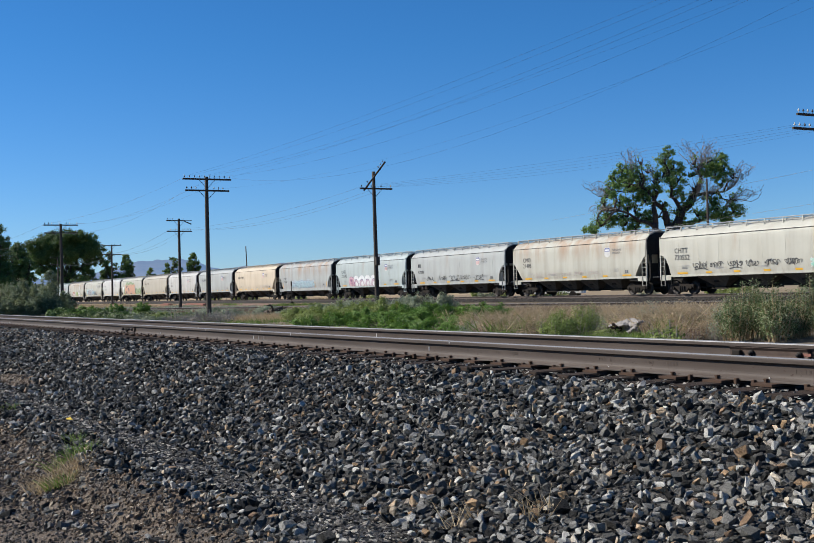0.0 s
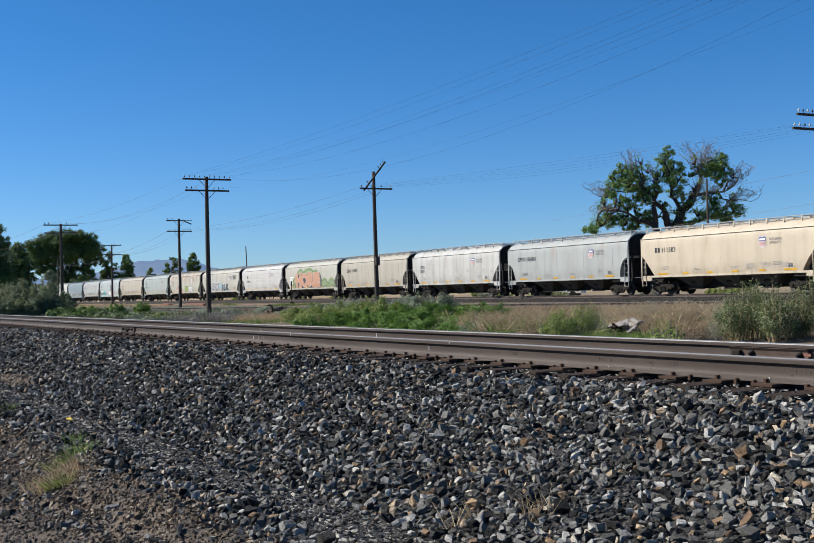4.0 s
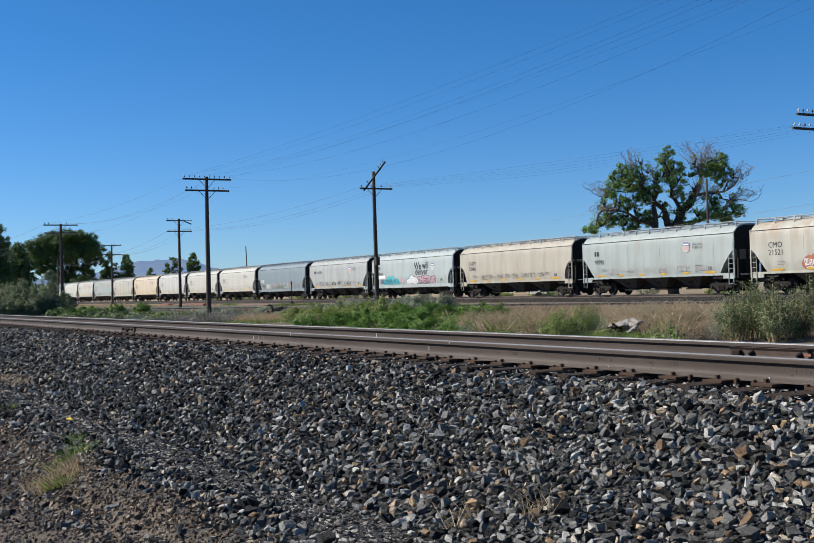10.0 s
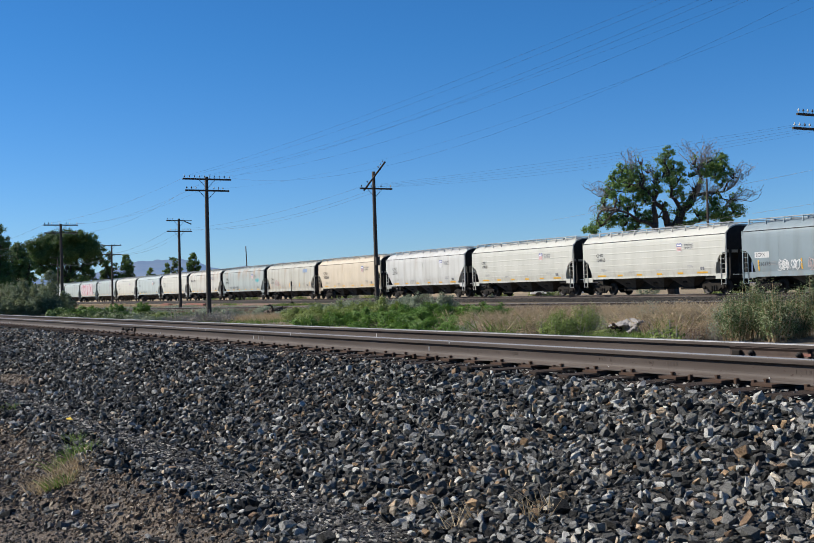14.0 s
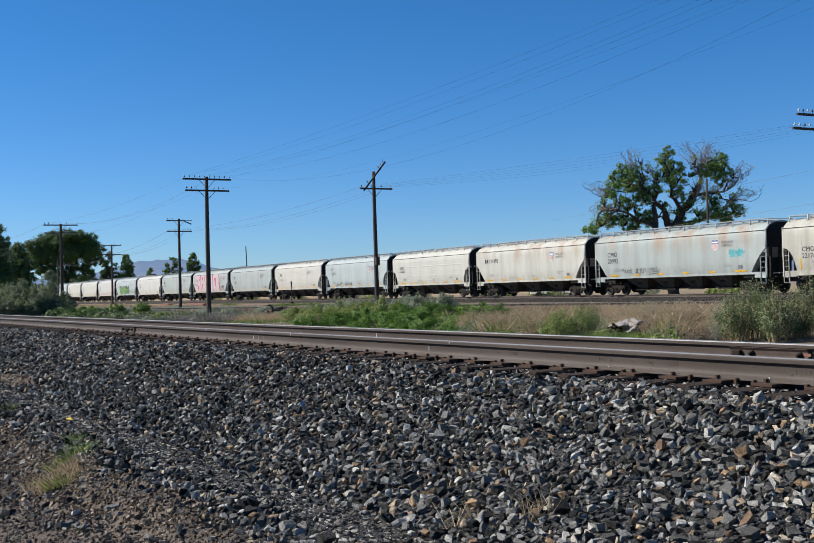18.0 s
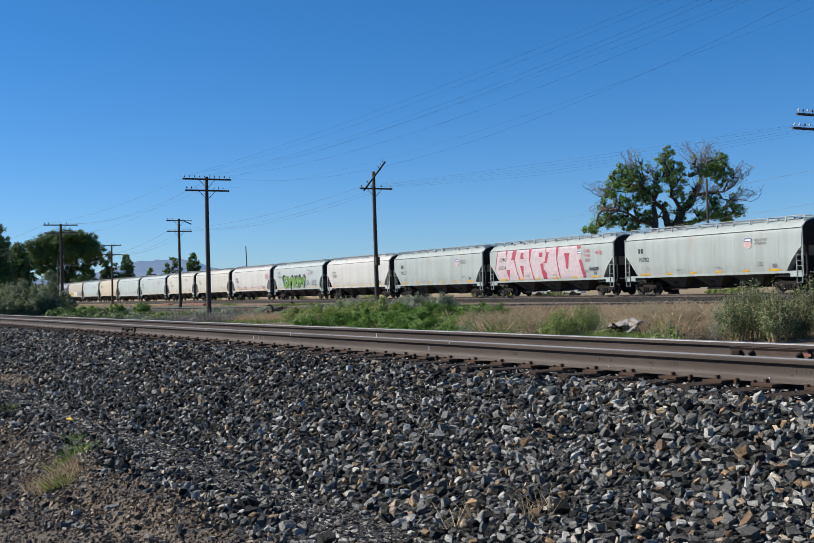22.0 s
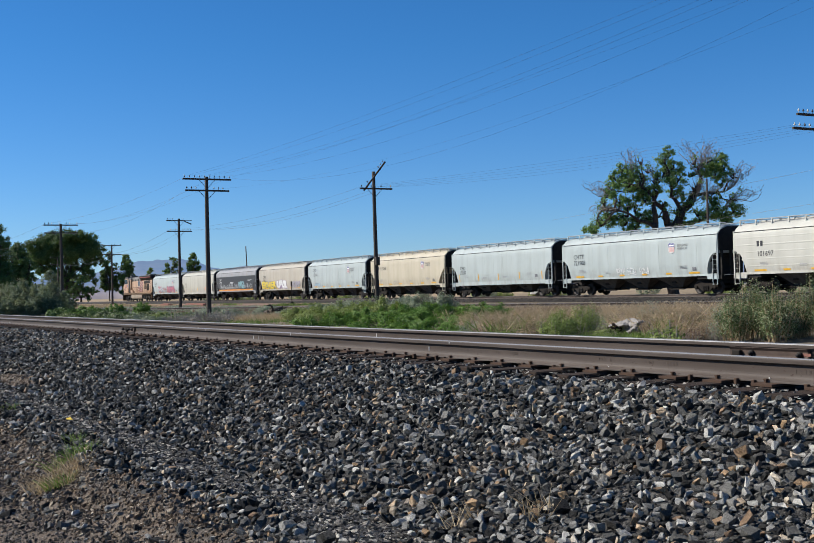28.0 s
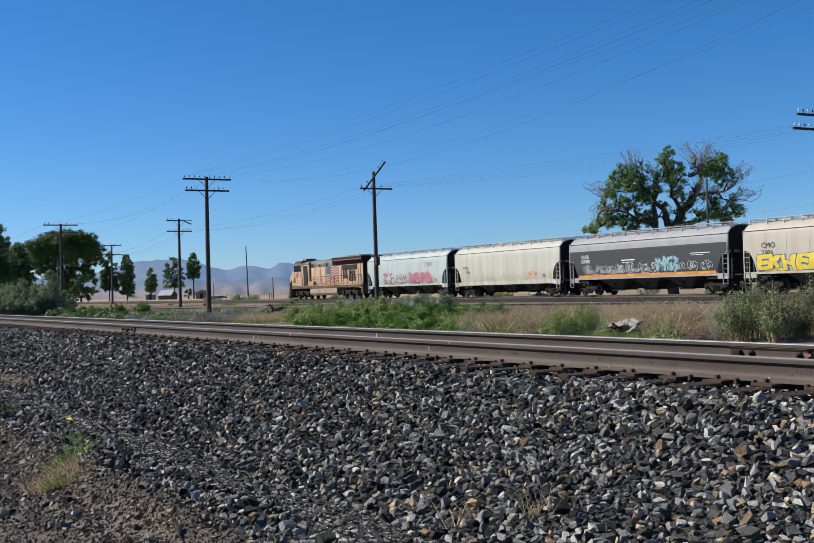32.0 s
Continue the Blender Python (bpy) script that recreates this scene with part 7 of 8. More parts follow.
def mountain_range(name, dist, peaks, rough, seed, depth, label):
    """peaks: (bearing in degrees from the track towards the field, height)."""
    n, m = 420, 30
    v = []
    for j in range(m):
        q = j / (m - 1)
        for i in range(n):
            b = peaks[0][0] + (peaks[-1][0] - peaks[0][0]) * i / (n - 1)
            h = lerp(b, peaks)
            a = radians(b)
            r = dist - depth * (1 - q)
            x, y = -math.cos(a) * r, math.sin(a) * r
            ridge = noise.fractal(Vector((b * 1.1, q * 2.6, seed)), 0.8, 2.1, 7)
            prof = q ** 1.7
            z = -7 + (h + 7) * prof + ridge * rough * 0.75 * h * (0.25 + prof) * (0.0 if j == 0 else 1.0) * (1 - 0.82 * q)
            v.append((x, y, z))
    f = [(j * n + i, j * n + i + 1, (j + 1) * n + i + 1, (j + 1) * n + i) for j in range(m - 1) for i in range(n - 1)]
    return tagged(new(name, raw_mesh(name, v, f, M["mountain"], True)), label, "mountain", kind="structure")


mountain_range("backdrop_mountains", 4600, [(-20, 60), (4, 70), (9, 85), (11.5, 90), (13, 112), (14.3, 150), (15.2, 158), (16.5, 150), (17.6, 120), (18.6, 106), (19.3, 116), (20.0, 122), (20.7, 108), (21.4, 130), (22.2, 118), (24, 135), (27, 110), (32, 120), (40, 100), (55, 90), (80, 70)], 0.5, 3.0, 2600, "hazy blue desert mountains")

M["barn_wall"] = plain("weathered_barn_boards", (0.09, 0.07, 0.06), (0.14, 0.11, 0.09), 0.9, 0, 1.0, 0, (3, 3, 0.4))
M["barn_roof"] = plain("pale_metal_roof", (0.42, 0.46, 0.50), (0.35, 0.37, 0.39), 0.45, 0.3, 0.8)
M["log"] = plain("old_log_wall", (0.17, 0.14, 0.12), (0.27, 0.23, 0.195), 0.9, 0, 0.6)


def gable_house(name, x, y, z, w, d, h, rise, rz, wall, roof, label, over=0.3):
    b = tagged(new(name), label, "building")
    b.matrix_world = pose(x, y, z, 0, 0, rz)
    part("wall", Shape().prism([(-w / 2, -0.3), (-w / 2, h), (0, h + rise), (w / 2, h), (w / 2, -0.3)], "y", -d / 2, d / 2).mesh("wall", wall), b)
    for sg in (-1, 1):
        s = Shape()
        s.prism([(0, h + rise + 0.14), (0, h + rise + 0.02), (sg * (w / 2 + over), h - rise * over / (w / 2) + 0.02), (sg * (w / 2 + over), h - rise * over / (w / 2) + 0.14)], "y", -d / 2 - over, d / 2 + over)
        part("roof", s.mesh("roof", roof), b)
    part("door", Shape().box(-0.6, 0.6, -d / 2 - 0.06, -d / 2 + 0.02, 0, 2.1).mesh("door", M["steel_dark"]), b)
    return b


gable_house("barn", -424.3, 118.3, -0.7, 5.0, 5.5, 1.8, 1.8, 135, M["barn_wall"], M["barn_roof"], "small dark barn with a pale metal roof")
gable_house("shed", -437.0, 114.9, -0.7, 3.6, 3.6, 1.8, 0.5, 70, M["log"], M["log"], "grey timber shed beside the barn")
gable_house("cabin", -407.5, 127.6, -0.7, 4.5, 6.5, 2.1, 1.1, 60, M["log"], M["barn_wall"], "old log cabin in the field")
for k in range(7):
    log = tagged(new("timber_log", Shape().tube((-2.6, 0, 0), (2.6, 0, 0.1), 0.24, 0.2, 8).mesh("timber_log", M["log"])), "grey log on a timber pile", "log", "logs of the pile")
    log.matrix_world = pose(-386 + (k % 2) * 0.3, 125.2 + 0.5 * (k % 4), -0.45 + 0.42 * (k // 4), 0, 0, 70 + k)
# fence posts across the far field
fence_post = tagged(new("fence_post", Shape().tube((0, 0, -0.2), (0, 0, 1.4), 0.09, 0.07, 6).mesh("fence_post", M["pole"])), "dark timber fence post in the field", "post", "fence posts in the field")
fence_post.location = (-250, 84, -0.7)
for x, y, s in ((-262, 100, 1), (-280, 102, 1), (-300, 104, 1.0), (-232, 88, 1.5), (-330, 112, 1), (-350, 126, 1), (-212, 76, 1.3), (-275, 96, 1.2)):
    copy_thing(fence_post, Matrix.Translation((x, y, -0.7)))
# clutter beyond the siding
M["red_rust"] = plain("red_oxide_scrap", (0.26, 0.12, 0.09), (0.19, 0.09, 0.07), 0.85, 0, 2)
for k, (x, y, w, rz) in enumerate([(-140, 42.5, 5.0, 4), (-133, 41.5, 3.0, -3), (-152, 42.2, 3.6, 1)]):
    ob = tagged(new("scrap_beam", Shape().box(-w / 2, w / 2, -0.35, 0.35, 0.0, 0.22).box(-w / 2, w / 2, -0.06, 0.06, 0.2, 0.3).mesh("scrap_beam", M["red_rust"], bevel=0.02)), "rust-red scrap steel beam lying on the ground", "scrap")
    ob.matrix_world = pose(x, y, -0.72, 0, 0, rz)
# white pickup parked beyond the train
def pickup(x, y, z, rz):
    b = tagged(new("pickup_truck"), "white pickup truck parked beyond the train", "vehicle")
    b.matrix_world = pose(x, y, z, 0, 0, rz)
    w = M["white"]
    part("body", Shape().prism([(-2.6, 0.5), (-2.6, 1.05), (-1.5, 1.15), (2.6, 1.1), (2.6, 0.5)], "y", -0.95, 0.95).mesh("body", w, bevel=0.05), b)
    part("cab", Shape().prism([(-1.5, 1.1), (-0.9, 1.75), (0.6, 1.8), (0.8, 1.1)], "y", -0.85, 0.85).mesh("cab", w, bevel=0.05), b)
    part("side_window", Shape().prism([(-1.15, 1.2), (-0.8, 1.65), (0.45, 1.68), (0.6, 1.2)], "y", -0.875, 0.875).mesh("side_window", M["glass"]), b)
    for px in (-1.7, 1.7):
        for py in (-0.85, 0.85):
            part("wheel", shared("pwheel", lambda: Shape().tube((0, -0.12, 0.37), (0, 0.12, 0.37), 0.37, n=16).mesh("wheel", M["steel_dark"])), b, at=pose(px, py, 0))


pickup(-88.5, 64.0, -0.68, 40)
M["rock"] = plain("pale_gravel_mound", (0.25, 0.23, 0.215), (0.37, 0.345, 0.325), 0.95, 0, 8, 0.08)
mound = bmesh.new()
bmesh.ops.create_icosphere(mound, subdivisions=5, radius=1.0)
for v in mound.verts:
    q = 1 + 0.35 * noise.noise(v.co * 1.6) + 0.2 * noise.noise(v.co * 5)
    v.co = Vector((v.co.x * 1.05 * q, v.co.y * 0.34 * q, v.co.z * 0.20 * q)) + Vector((0, 0, 0.05 * noise.noise(v.co * 9) + 0.035 * noise.noise(v.co * 22)))
me = bpy.data.meshes.new("gravel_mound")
mound.to_mesh(me)
mound.free()
me.materials.append(M["rock"])
me.polygons.foreach_set("use_smooth", [True] * len(me.polygons))
ob = tagged(new("gravel_mound", me), "low mound of pale grey gravel among the weeds", "mound")
p = from_view(4.52, 22.4)
ob.matrix_world = pose(p.x, p.y, land_z(p.x, p.y) + 0.12, 0, 4, 152)
clump = bmesh.new()
bmesh.ops.create_icosphere(clump, subdivisions=4, radius=1.0)
for v in clump.verts:
    q = 1 + 0.75 * noise.noise(v.co * 2.2) + 0.5 * noise.noise(v.co * 5.5)
    v.co = Vector((v.co.x * 0.15 * q, v.co.y * 0.11 * q, v.co.z * 0.085 * q))
me = bpy.data.meshes.new("debris_clump")
clump.to_mesh(me)
clump.free()
me.materials.append(M["tie"])
p = from_view(4.16, 21.9)
debris = tagged(new("debris_clump", me), "dark clump of rotted debris beside the gravel mound", "debris")
debris.location = (p.x, p.y, land_z(p.x, p.y) + 0.16)


# ---- ballast stones ----
def crushed(rnd, cuts, flat, edge):
    """One crushed stone: a block with its corners split off along random planes."""
    bm = bmesh.new()
    bmesh.ops.create_cube(bm, size=1.0)
    size = Vector((rnd.uniform(0.85, 1.15), rnd.uniform(0.48, 0.88), rnd.uniform(0.34, 0.68) * flat))
    shear = rnd.uniform(-0.5, 0.5)
    for v in bm.verts:
        v.co = Vector((v.co.x + shear * v.co.y + rnd.uniform(-0.25, 0.25), v.co.y + rnd.uniform(-0.25, 0.25), v.co.z + 0.34 * rnd.uniform(-1, 1) * abs(v.co.x)))
    for k in range(cuts):
        d = Vector((rnd.gauss(0, 1), rnd.gauss(0, 1), rnd.gauss(0, 0.8))).normalized()
        reach = max(d.dot(v.co) for v in bm.verts)
        cut = bmesh.ops.bisect_plane(bm, geom=bm.verts[:] + bm.edges[:] + bm.faces[:], plane_co=d * reach * rnd.uniform(0.50, 0.82), plane_no=d, clear_outer=True)
        rim = [e for e in cut["geom_cut"] if isinstance(e, bmesh.types.BMEdge)]
        if len(rim) > 2:
            bmesh.ops.contextual_create(bm, geom=rim)
    bmesh.ops.remove_doubles(bm, verts=bm.verts[:], dist=0.03)
    for v in bm.verts:
        v.co = Vector((v.co.x * size.x, v.co.y * size.y, v.co.z * size.z))
    bmesh.ops.convex_hull(bm, input=bm.verts[:])
    bmesh.ops.delete(bm, geom=[v for v in bm.verts if not v.link_faces], context="VERTS")
    if edge:
        bmesh.ops.dissolve_limit(bm, angle_limit=0.12, verts=bm.verts[:], edges=bm.edges[:])
        bmesh.ops.bevel(bm, geom=bm.edges[:], offset=edge, segments=1, affect="EDGES", clamp_overlap=True)
    bmesh.ops.triangulate(bm, faces=bm.faces[:])
    bmesh.ops.recalc_face_normals(bm, faces=bm.faces[:])
    bm.verts.index_update()
    co = np.array([v.co[:] for v in bm.verts], np.float32)
    tri = np.array([[v.index for v in f.verts] for f in bm.faces], np.int32)
    bm.free()
    co -= (co.max(0) + co.min(0)) / 2
    return co / (co[:, :2].max() - co[:, :2].min()), tri


def stone_kinds(n, seed, cuts, flat=1.0, edge=0.0):
    rnd = random.Random(seed)
    return [crushed(rnd, cuts, flat, edge) for _ in range(n)]


SINGLE_KINDS = stone_kinds(20, 10, 4, 1.0, 0.04)
STONE_KINDS = stone_kinds(40, 11, 5)
BLOCK_KINDS = stone_kinds(40, 13, 3)
CHIP_KINDS = stone_kinds(16, 12, 0, 0.42)
CLOD_KINDS = stone_kinds(16, 14, 1, 1.25)


def turn_matrices(rng, n, tilt):
    """Stones lie on their broad side, tilted by some degrees; one in eight stands anyhow."""
    yaw = rng.uniform(0, 6.28319, n)
    a = rng.normal(size=(2, n)) * radians(tilt)
    loose = rng.random(n) < 0.2
    a[:, loose] = rng.uniform(-1.6, 1.6, (2, int(loose.sum())))
    cz, sz, cx, sx, cy, sy = np.cos(yaw), np.sin(yaw), np.cos(a[0]), np.sin(a[0]), np.cos(a[1]), np.sin(a[1])
    o, i = np.zeros(n), np.ones(n)
    rx = np.stack([i, o, o, o, cx, -sx, o, sx, cx], 1).reshape(n, 3, 3)
    ry = np.stack([cy, o, sy, o, i, o, -sy, o, cy], 1).reshape(n, 3, 3)
    rz = np.stack([cz, -sz, o, sz, cz, o, o, o, i], 1).reshape(n, 3, 3)
    return rx @ ry @ rz


def stones_joined(name, label, places, sizes, seed, material, kinds=BLOCK_KINDS, tilt=28):
    rng = np.random.default_rng(seed)
    n = len(places)
    R = turn_matrices(rng, n, tilt)
    kind = rng.integers(0, len(kinds), n)
    vv, ff, base = [], [], 0
    for k, (v, f) in enumerate(kinds):
        idx = np.nonzero(kind == k)[0]
        if not len(idx):
            continue
        p = np.einsum("nij,vj->nvi", R[idx], v) * sizes[idx][:, None, None] + places[idx][:, None, :]
        fa = f[None] + (np.arange(len(idx)) * len(v))[:, None, None] + base
        vv.append(p.reshape(-1, 3))
        ff.append(fa.reshape(-1, 3))
        base += len(idx) * len(v)
    ob = part(name, raw_mesh(name, np.concatenate(vv), np.concatenate(ff), material), bed, label)
    ob["kind"] = "stuff"
    return ob


def scatter(rng, u0, u1, v0, v1, per, lo, hi, lift=0.3, keep=None, sink=0.0):
    n = int((u1 - u0) * (v1 - v0) * per)
    u, v = rng.uniform(u0, u1, n), rng.uniform(v0, v1, n)
    if keep is not None:
        m = np.array([rng.random() < keep(a, b) for a, b in zip(u, v)])
        u, v = u[m], v[m]
    s = lo + (hi - lo) * rng.random(len(u)) ** 1.8
    z = np.array([bed_z(a, b) for a, b in zip(u, v)]) + s * rng.uniform(-0.1, lift, len(u)) - sink
    return np.stack([u, v, z], 1), s


def packed(rng, u0, u1, v0, v1, sizes, keep, lift=0.36, tight=0.78):
    """Stones side by side, the large first and smaller ones in the gaps. sizes: rows of (size, tries a square metre)."""
    cells, out = {}, []
    cell = sizes[0][0]
    area = (u1 - u0) * (v1 - v0)
    for size, per in sizes:
        n = int(area * per)
        us_, vs_ = rng.uniform(u0, u1, n).tolist(), rng.uniform(v0, v1, n).tolist()
        ss_, kk = (size * rng.uniform(0.88, 1.14, n)).tolist(), rng.random(n).tolist()
        for a, b, s, q in zip(us_, vs_, ss_, kk):
            if q >= keep(a, b):
                continue
            i, j = int(a // cell), int(b // cell)
            free = True
            for ii in (i - 1, i, i + 1):
                for jj in (j - 1, j, j + 1):
                    for a2, b2, s2 in cells.get((ii, jj), ()):
                        r = 0.5 * tight * (s + s2)
                        if (a - a2) ** 2 + (b - b2) ** 2 < r * r:
                            free = False
                            break
                    if not free:
                        break
                if not free:
                    break
            if free:
                cells.setdefault((i, j), []).append((a, b, s))
                out.append((a, b, s))
    out = np.array(out)
    z = np.array([bed_z(a, b) for a, b in out[:, :2]]) + out[:, 2] * lift + rng.normal(size=len(out)) * 0.008
    return np.column_stack([out[:, :2], z]), out[:, 2].astype(np.float32)


def in_reach(u, v):
    """The stretch of the bank that the verge overlooks."""
    return v > -5.45 - 0.165 * (u + 8) and v > -2.75 + 0.614 * (u + 3.75) and u < -3.25 - 0.84 * (v + 2.33)


def bank_edge(u):
    return -4.2 + 0.18 * min(1.0, max(0.0, (u + 10) / 3.5)) + 0.16 * noise.noise(Vector((u * 0.7, 1.0, 4.0))) + 0.10 * noise.noise(Vector((u * 2.3, 2.0, 4.0)))


def trodden(u, v):
    """A bare patch of brown dust on the shelf."""
    return ((u + 20.0) / 1.8) ** 2 + ((v + 2.98 - 0.04 * (u + 20)) / (0.19 + 0.16 * noise.noise(Vector((u, v * 4, 6.0))))) ** 2 < 1.0


def gully(u, v):
    """How far the line of trodden chips reaches here: 1 in its middle, 0 beside it."""
    mid = -3.5 + 0.13 * noise.noise(Vector((u * 0.5, 3.0, 1.0)))
    wide = 0.25 + 0.08 * noise.noise(Vector((u * 0.9, 5.0, 2.0)))
    return max(0.0, 1.0 - (abs(v - mid) / wide) ** 3)


def on_slope(u, v):
    """Dense on the slope, thin on the line of chips, few below the bank."""
    if not in_reach(u, v) or trodden(u, v):
        return 0.0
    if v < bank_edge(u):
        return 0.004
    g = gully(u, v)
    return 0.008 if g > 0.45 else 1.0 - 1.6 * g


rng = np.random.default_rng(21)
P, S = packed(rng, -17, -3.0, -5.0, -0.66, [(0.084, 22), (0.068, 110), (0.056, 330), (0.046, 560), (0.037, 750), (0.029, 650)], on_slope)
under, under_s = scatter(rng, -17, -3.0, -4.3, -0.66, 170, 0.04, 0.06, 0.2, on_slope, 0.024)
inner, inner_s = scatter(rng, -20, -3, 0.14, 1.37, 150, 0.04, 0.08, 0.3)
# the stones of one stretch of the slope lie singly, the rest together
single = (P[:, 0] > -5.2) & (P[:, 1] < -1.75) & (S > 0.042)
pick = np.nonzero(single)[0][:280]
near = P[:, 0] > -8.3
S *= np.where(P[:, 0] < -8.3, 0.93, 1.0).astype(np.float32)
dusty_or_lit = rng.random(len(P)) < 1 / (1 + np.exp(-(P[:, 0] + 8.6 + 0.5 * (P[:, 1] + 2.2)) / 1.1))     # share of paler stones falls along the bank, painting in its backlit darkness
near[pick] = False
far_ones = P[:, 0] <= -8.3
stones_joined("ballast_stones", "angular dark grey ballast stones with a few tan ones", P[near & dusty_or_lit], S[near & dusty_or_lit], 5, M["stone"], STONE_KINDS)
stones_joined("ballast_stones", "ballast stones on the bank in the darker, backlit tones", P[near & ~dusty_or_lit], S[near & ~dusty_or_lit], 15, M["stone_black"], STONE_KINDS)
stones_joined("ballast_stones", "grey ballast stones on the bank in the paler tones", P[far_ones & dusty_or_lit], S[far_ones & dusty_or_lit], 25, M["stone"], BLOCK_KINDS)
stones_joined("ballast_stones", "packed dark ballast stones on the bank", np.concatenate([P[far_ones & ~dusty_or_lit], under, inner]), np.concatenate([S[far_ones & ~dusty_or_lit], under_s, inner_s]).astype(np.float32), 6, M["stone_black"], BLOCK_KINDS)
grng = np.random.default_rng(23)
mid_p, mid_s = packed(grng, -34, -17, -4.2, -0.66, [(0.078, 90), (0.062, 330), (0.05, 420)], on_slope, 0.25, 0.84)
far_p, far_s = [mid_p], [mid_s]
for args in ((-46, -34, -3.2, -0.66, 280, 0.05, 0.11, 0.5, on_slope), (-110, -46, -3.2, -0.55, 60, 0.08, 0.16, 0.5, None), (-40, -3, 1.65, 3.2, 60, 0.06, 0.1, 0.4, None)):
    a, b = scatter(grng, *args)
    far_p.append(a)
    far_s.append(b)
stones_joined("ballast_stones", "dark ballast stones along the track", np.concatenate(far_p), np.concatenate(far_s).astype(np.float32), 9, M["stone_black"], BLOCK_KINDS)
# flat chips trodden into the shelf, and small stuff between the sleepers' ends
crng = np.random.default_rng(78)
ga, gb = scatter(crng, -22, -4.5, -4.2, -2.9, 1700, 0.014, 0.052, 0.3, lambda u, v: min(1.0, 2.0 * gully(u, v)) + 0.02 if in_reach(u, v) and not trodden(u, v) else 0.0)
gk, gl = scatter(crng, -19, -4, -0.70, -0.12, 260, 0.014, 0.045, 0.3)
gk[:, 2] += 0.03
gc, gd = scatter(crng, -13, -6, -5.6, -4.5, 1900, 0.007, 0.030, 0.3, lambda u, v: float(in_reach(u, v)))
stones_joined("gravel_chips", "small flat grey stone chips trodden into the verge", np.concatenate([ga, gk]), np.concatenate([gb, gl]).astype(np.float32), 7, M["chip"], CHIP_KINDS, 13)
stones_joined("verge_gravel", "dark gritty gravel and pebbles on the verge", gc, gd.astype(np.float32), 8, M["grit"], CLOD_KINDS, 40)
# earth clods and pebbles on the broken edge of the bank
M["clod"] = stony("brown_earth_clod", [(0.0, (0.095, 0.069, 0.049)), (0.45, (0.18, 0.135, 0.097)), (0.85, (0.29, 0.226, 0.165)), (1.0, (0.50, 0.42, 0.32))])
crng = np.random.default_rng(77)


def crumbled(u, v):
    e = bank_edge(u)
    if not in_reach(u, v) or v > e + 0.06 or v < e - 0.75:
        return 0.0
    return 1.0 if v > e - 0.42 else 0.28


ca, cb = scatter(crng, -15, -5, -5.2, -3.8, 1900, 0.010, 0.052, 0.2, crumbled)
ta, tb = scatter(crng, -22, -18, -3.4, -2.5, 700, 0.012, 0.05, 0.2, lambda u, v: float(trodden(u, v)))
ca, cb = np.concatenate([ca, ta]), np.concatenate([cb, tb])
stones_joined("earth_clods", "brown crumbled earth and pebbles on the bank", ca, cb.astype(np.float32), 6, M["clod"], CLOD_KINDS, 40)
da, db = scatter(crng, -14, -5, -5.3, -3.9, 80, 0.02, 0.08, 0.25, lambda u, v: 1.0 if crumbled(u, v) else 0.0)
stones_joined("ballast_stones", "dark stones that rolled down the broken bank", da, db.astype(np.float32), 16, M["stone"], STONE_KINDS, 30)
stone_mesh = [raw_mesh("stone", v * 0.05, f, M["stone"]) for v, f in SINGLE_KINDS]
rnd = random.Random(8)
for k in pick:
    m = Matrix.LocRotScale(Vector(P[k].tolist()), Euler((rnd.gauss(0, 0.4), rnd.gauss(0, 0.4), rnd.uniform(0, 6.28))), Vector((20, 20, 20)) * float(S[k]))
    part("stone", stone_mesh[k % len(stone_mesh)], bed, at=m)

# stones on the slopes of the far ballast ridges
frng = np.random.default_rng(40)
for holder, z_top, half, drop, u0, u1 in ((side_bed, -0.205, 1.5, 0.25, -60, 14), (bpy.data.objects["ballast_main"], FAR_Z - 0.2, 1.9, 0.54, -100, -10)):
    n = 6000
    fx_, fq = frng.uniform(u0, u1, n), frng.uniform(-0.15, 1.0, n)
    fy = -half - 2 * np.maximum(0, fq) * drop + np.minimum(0, fq) * -6
    fz_ = z_top - np.maximum(0, fq) * drop
    heap = stones_joined("ballast_stones", "dark stones on the far ballast slope", np.stack([fx_, fy, fz_], 1), frng.uniform(0.06, 0.14, n).astype(np.float32), 41, M["stone_far"], CHIP_KINDS)
    heap.parent = holder

# a few larger stones that rolled off the bank
for k in range(16):
    u, size = rnd.uniform(-9.6, -6.6), rnd.uniform(0.07, 0.12)
    v = -4.85 + 0.10 * (u + 9.6) + rnd.uniform(-0.2, 0.3)
    part("stone", stone_mesh[k % len(stone_mesh)], bed, at=Matrix.LocRotScale(Vector((u, v, bed_z(u, v) + 0.15 * size)), Euler((rnd.gauss(0, 0.4), rnd.gauss(0, 0.4), rnd.uniform(0, 6.28))), Vector((20, 20, 20)) * size))


# ---- paintwork on the cars ----
def spray(name, col):
    return flat_paint(name, col, 0.5)


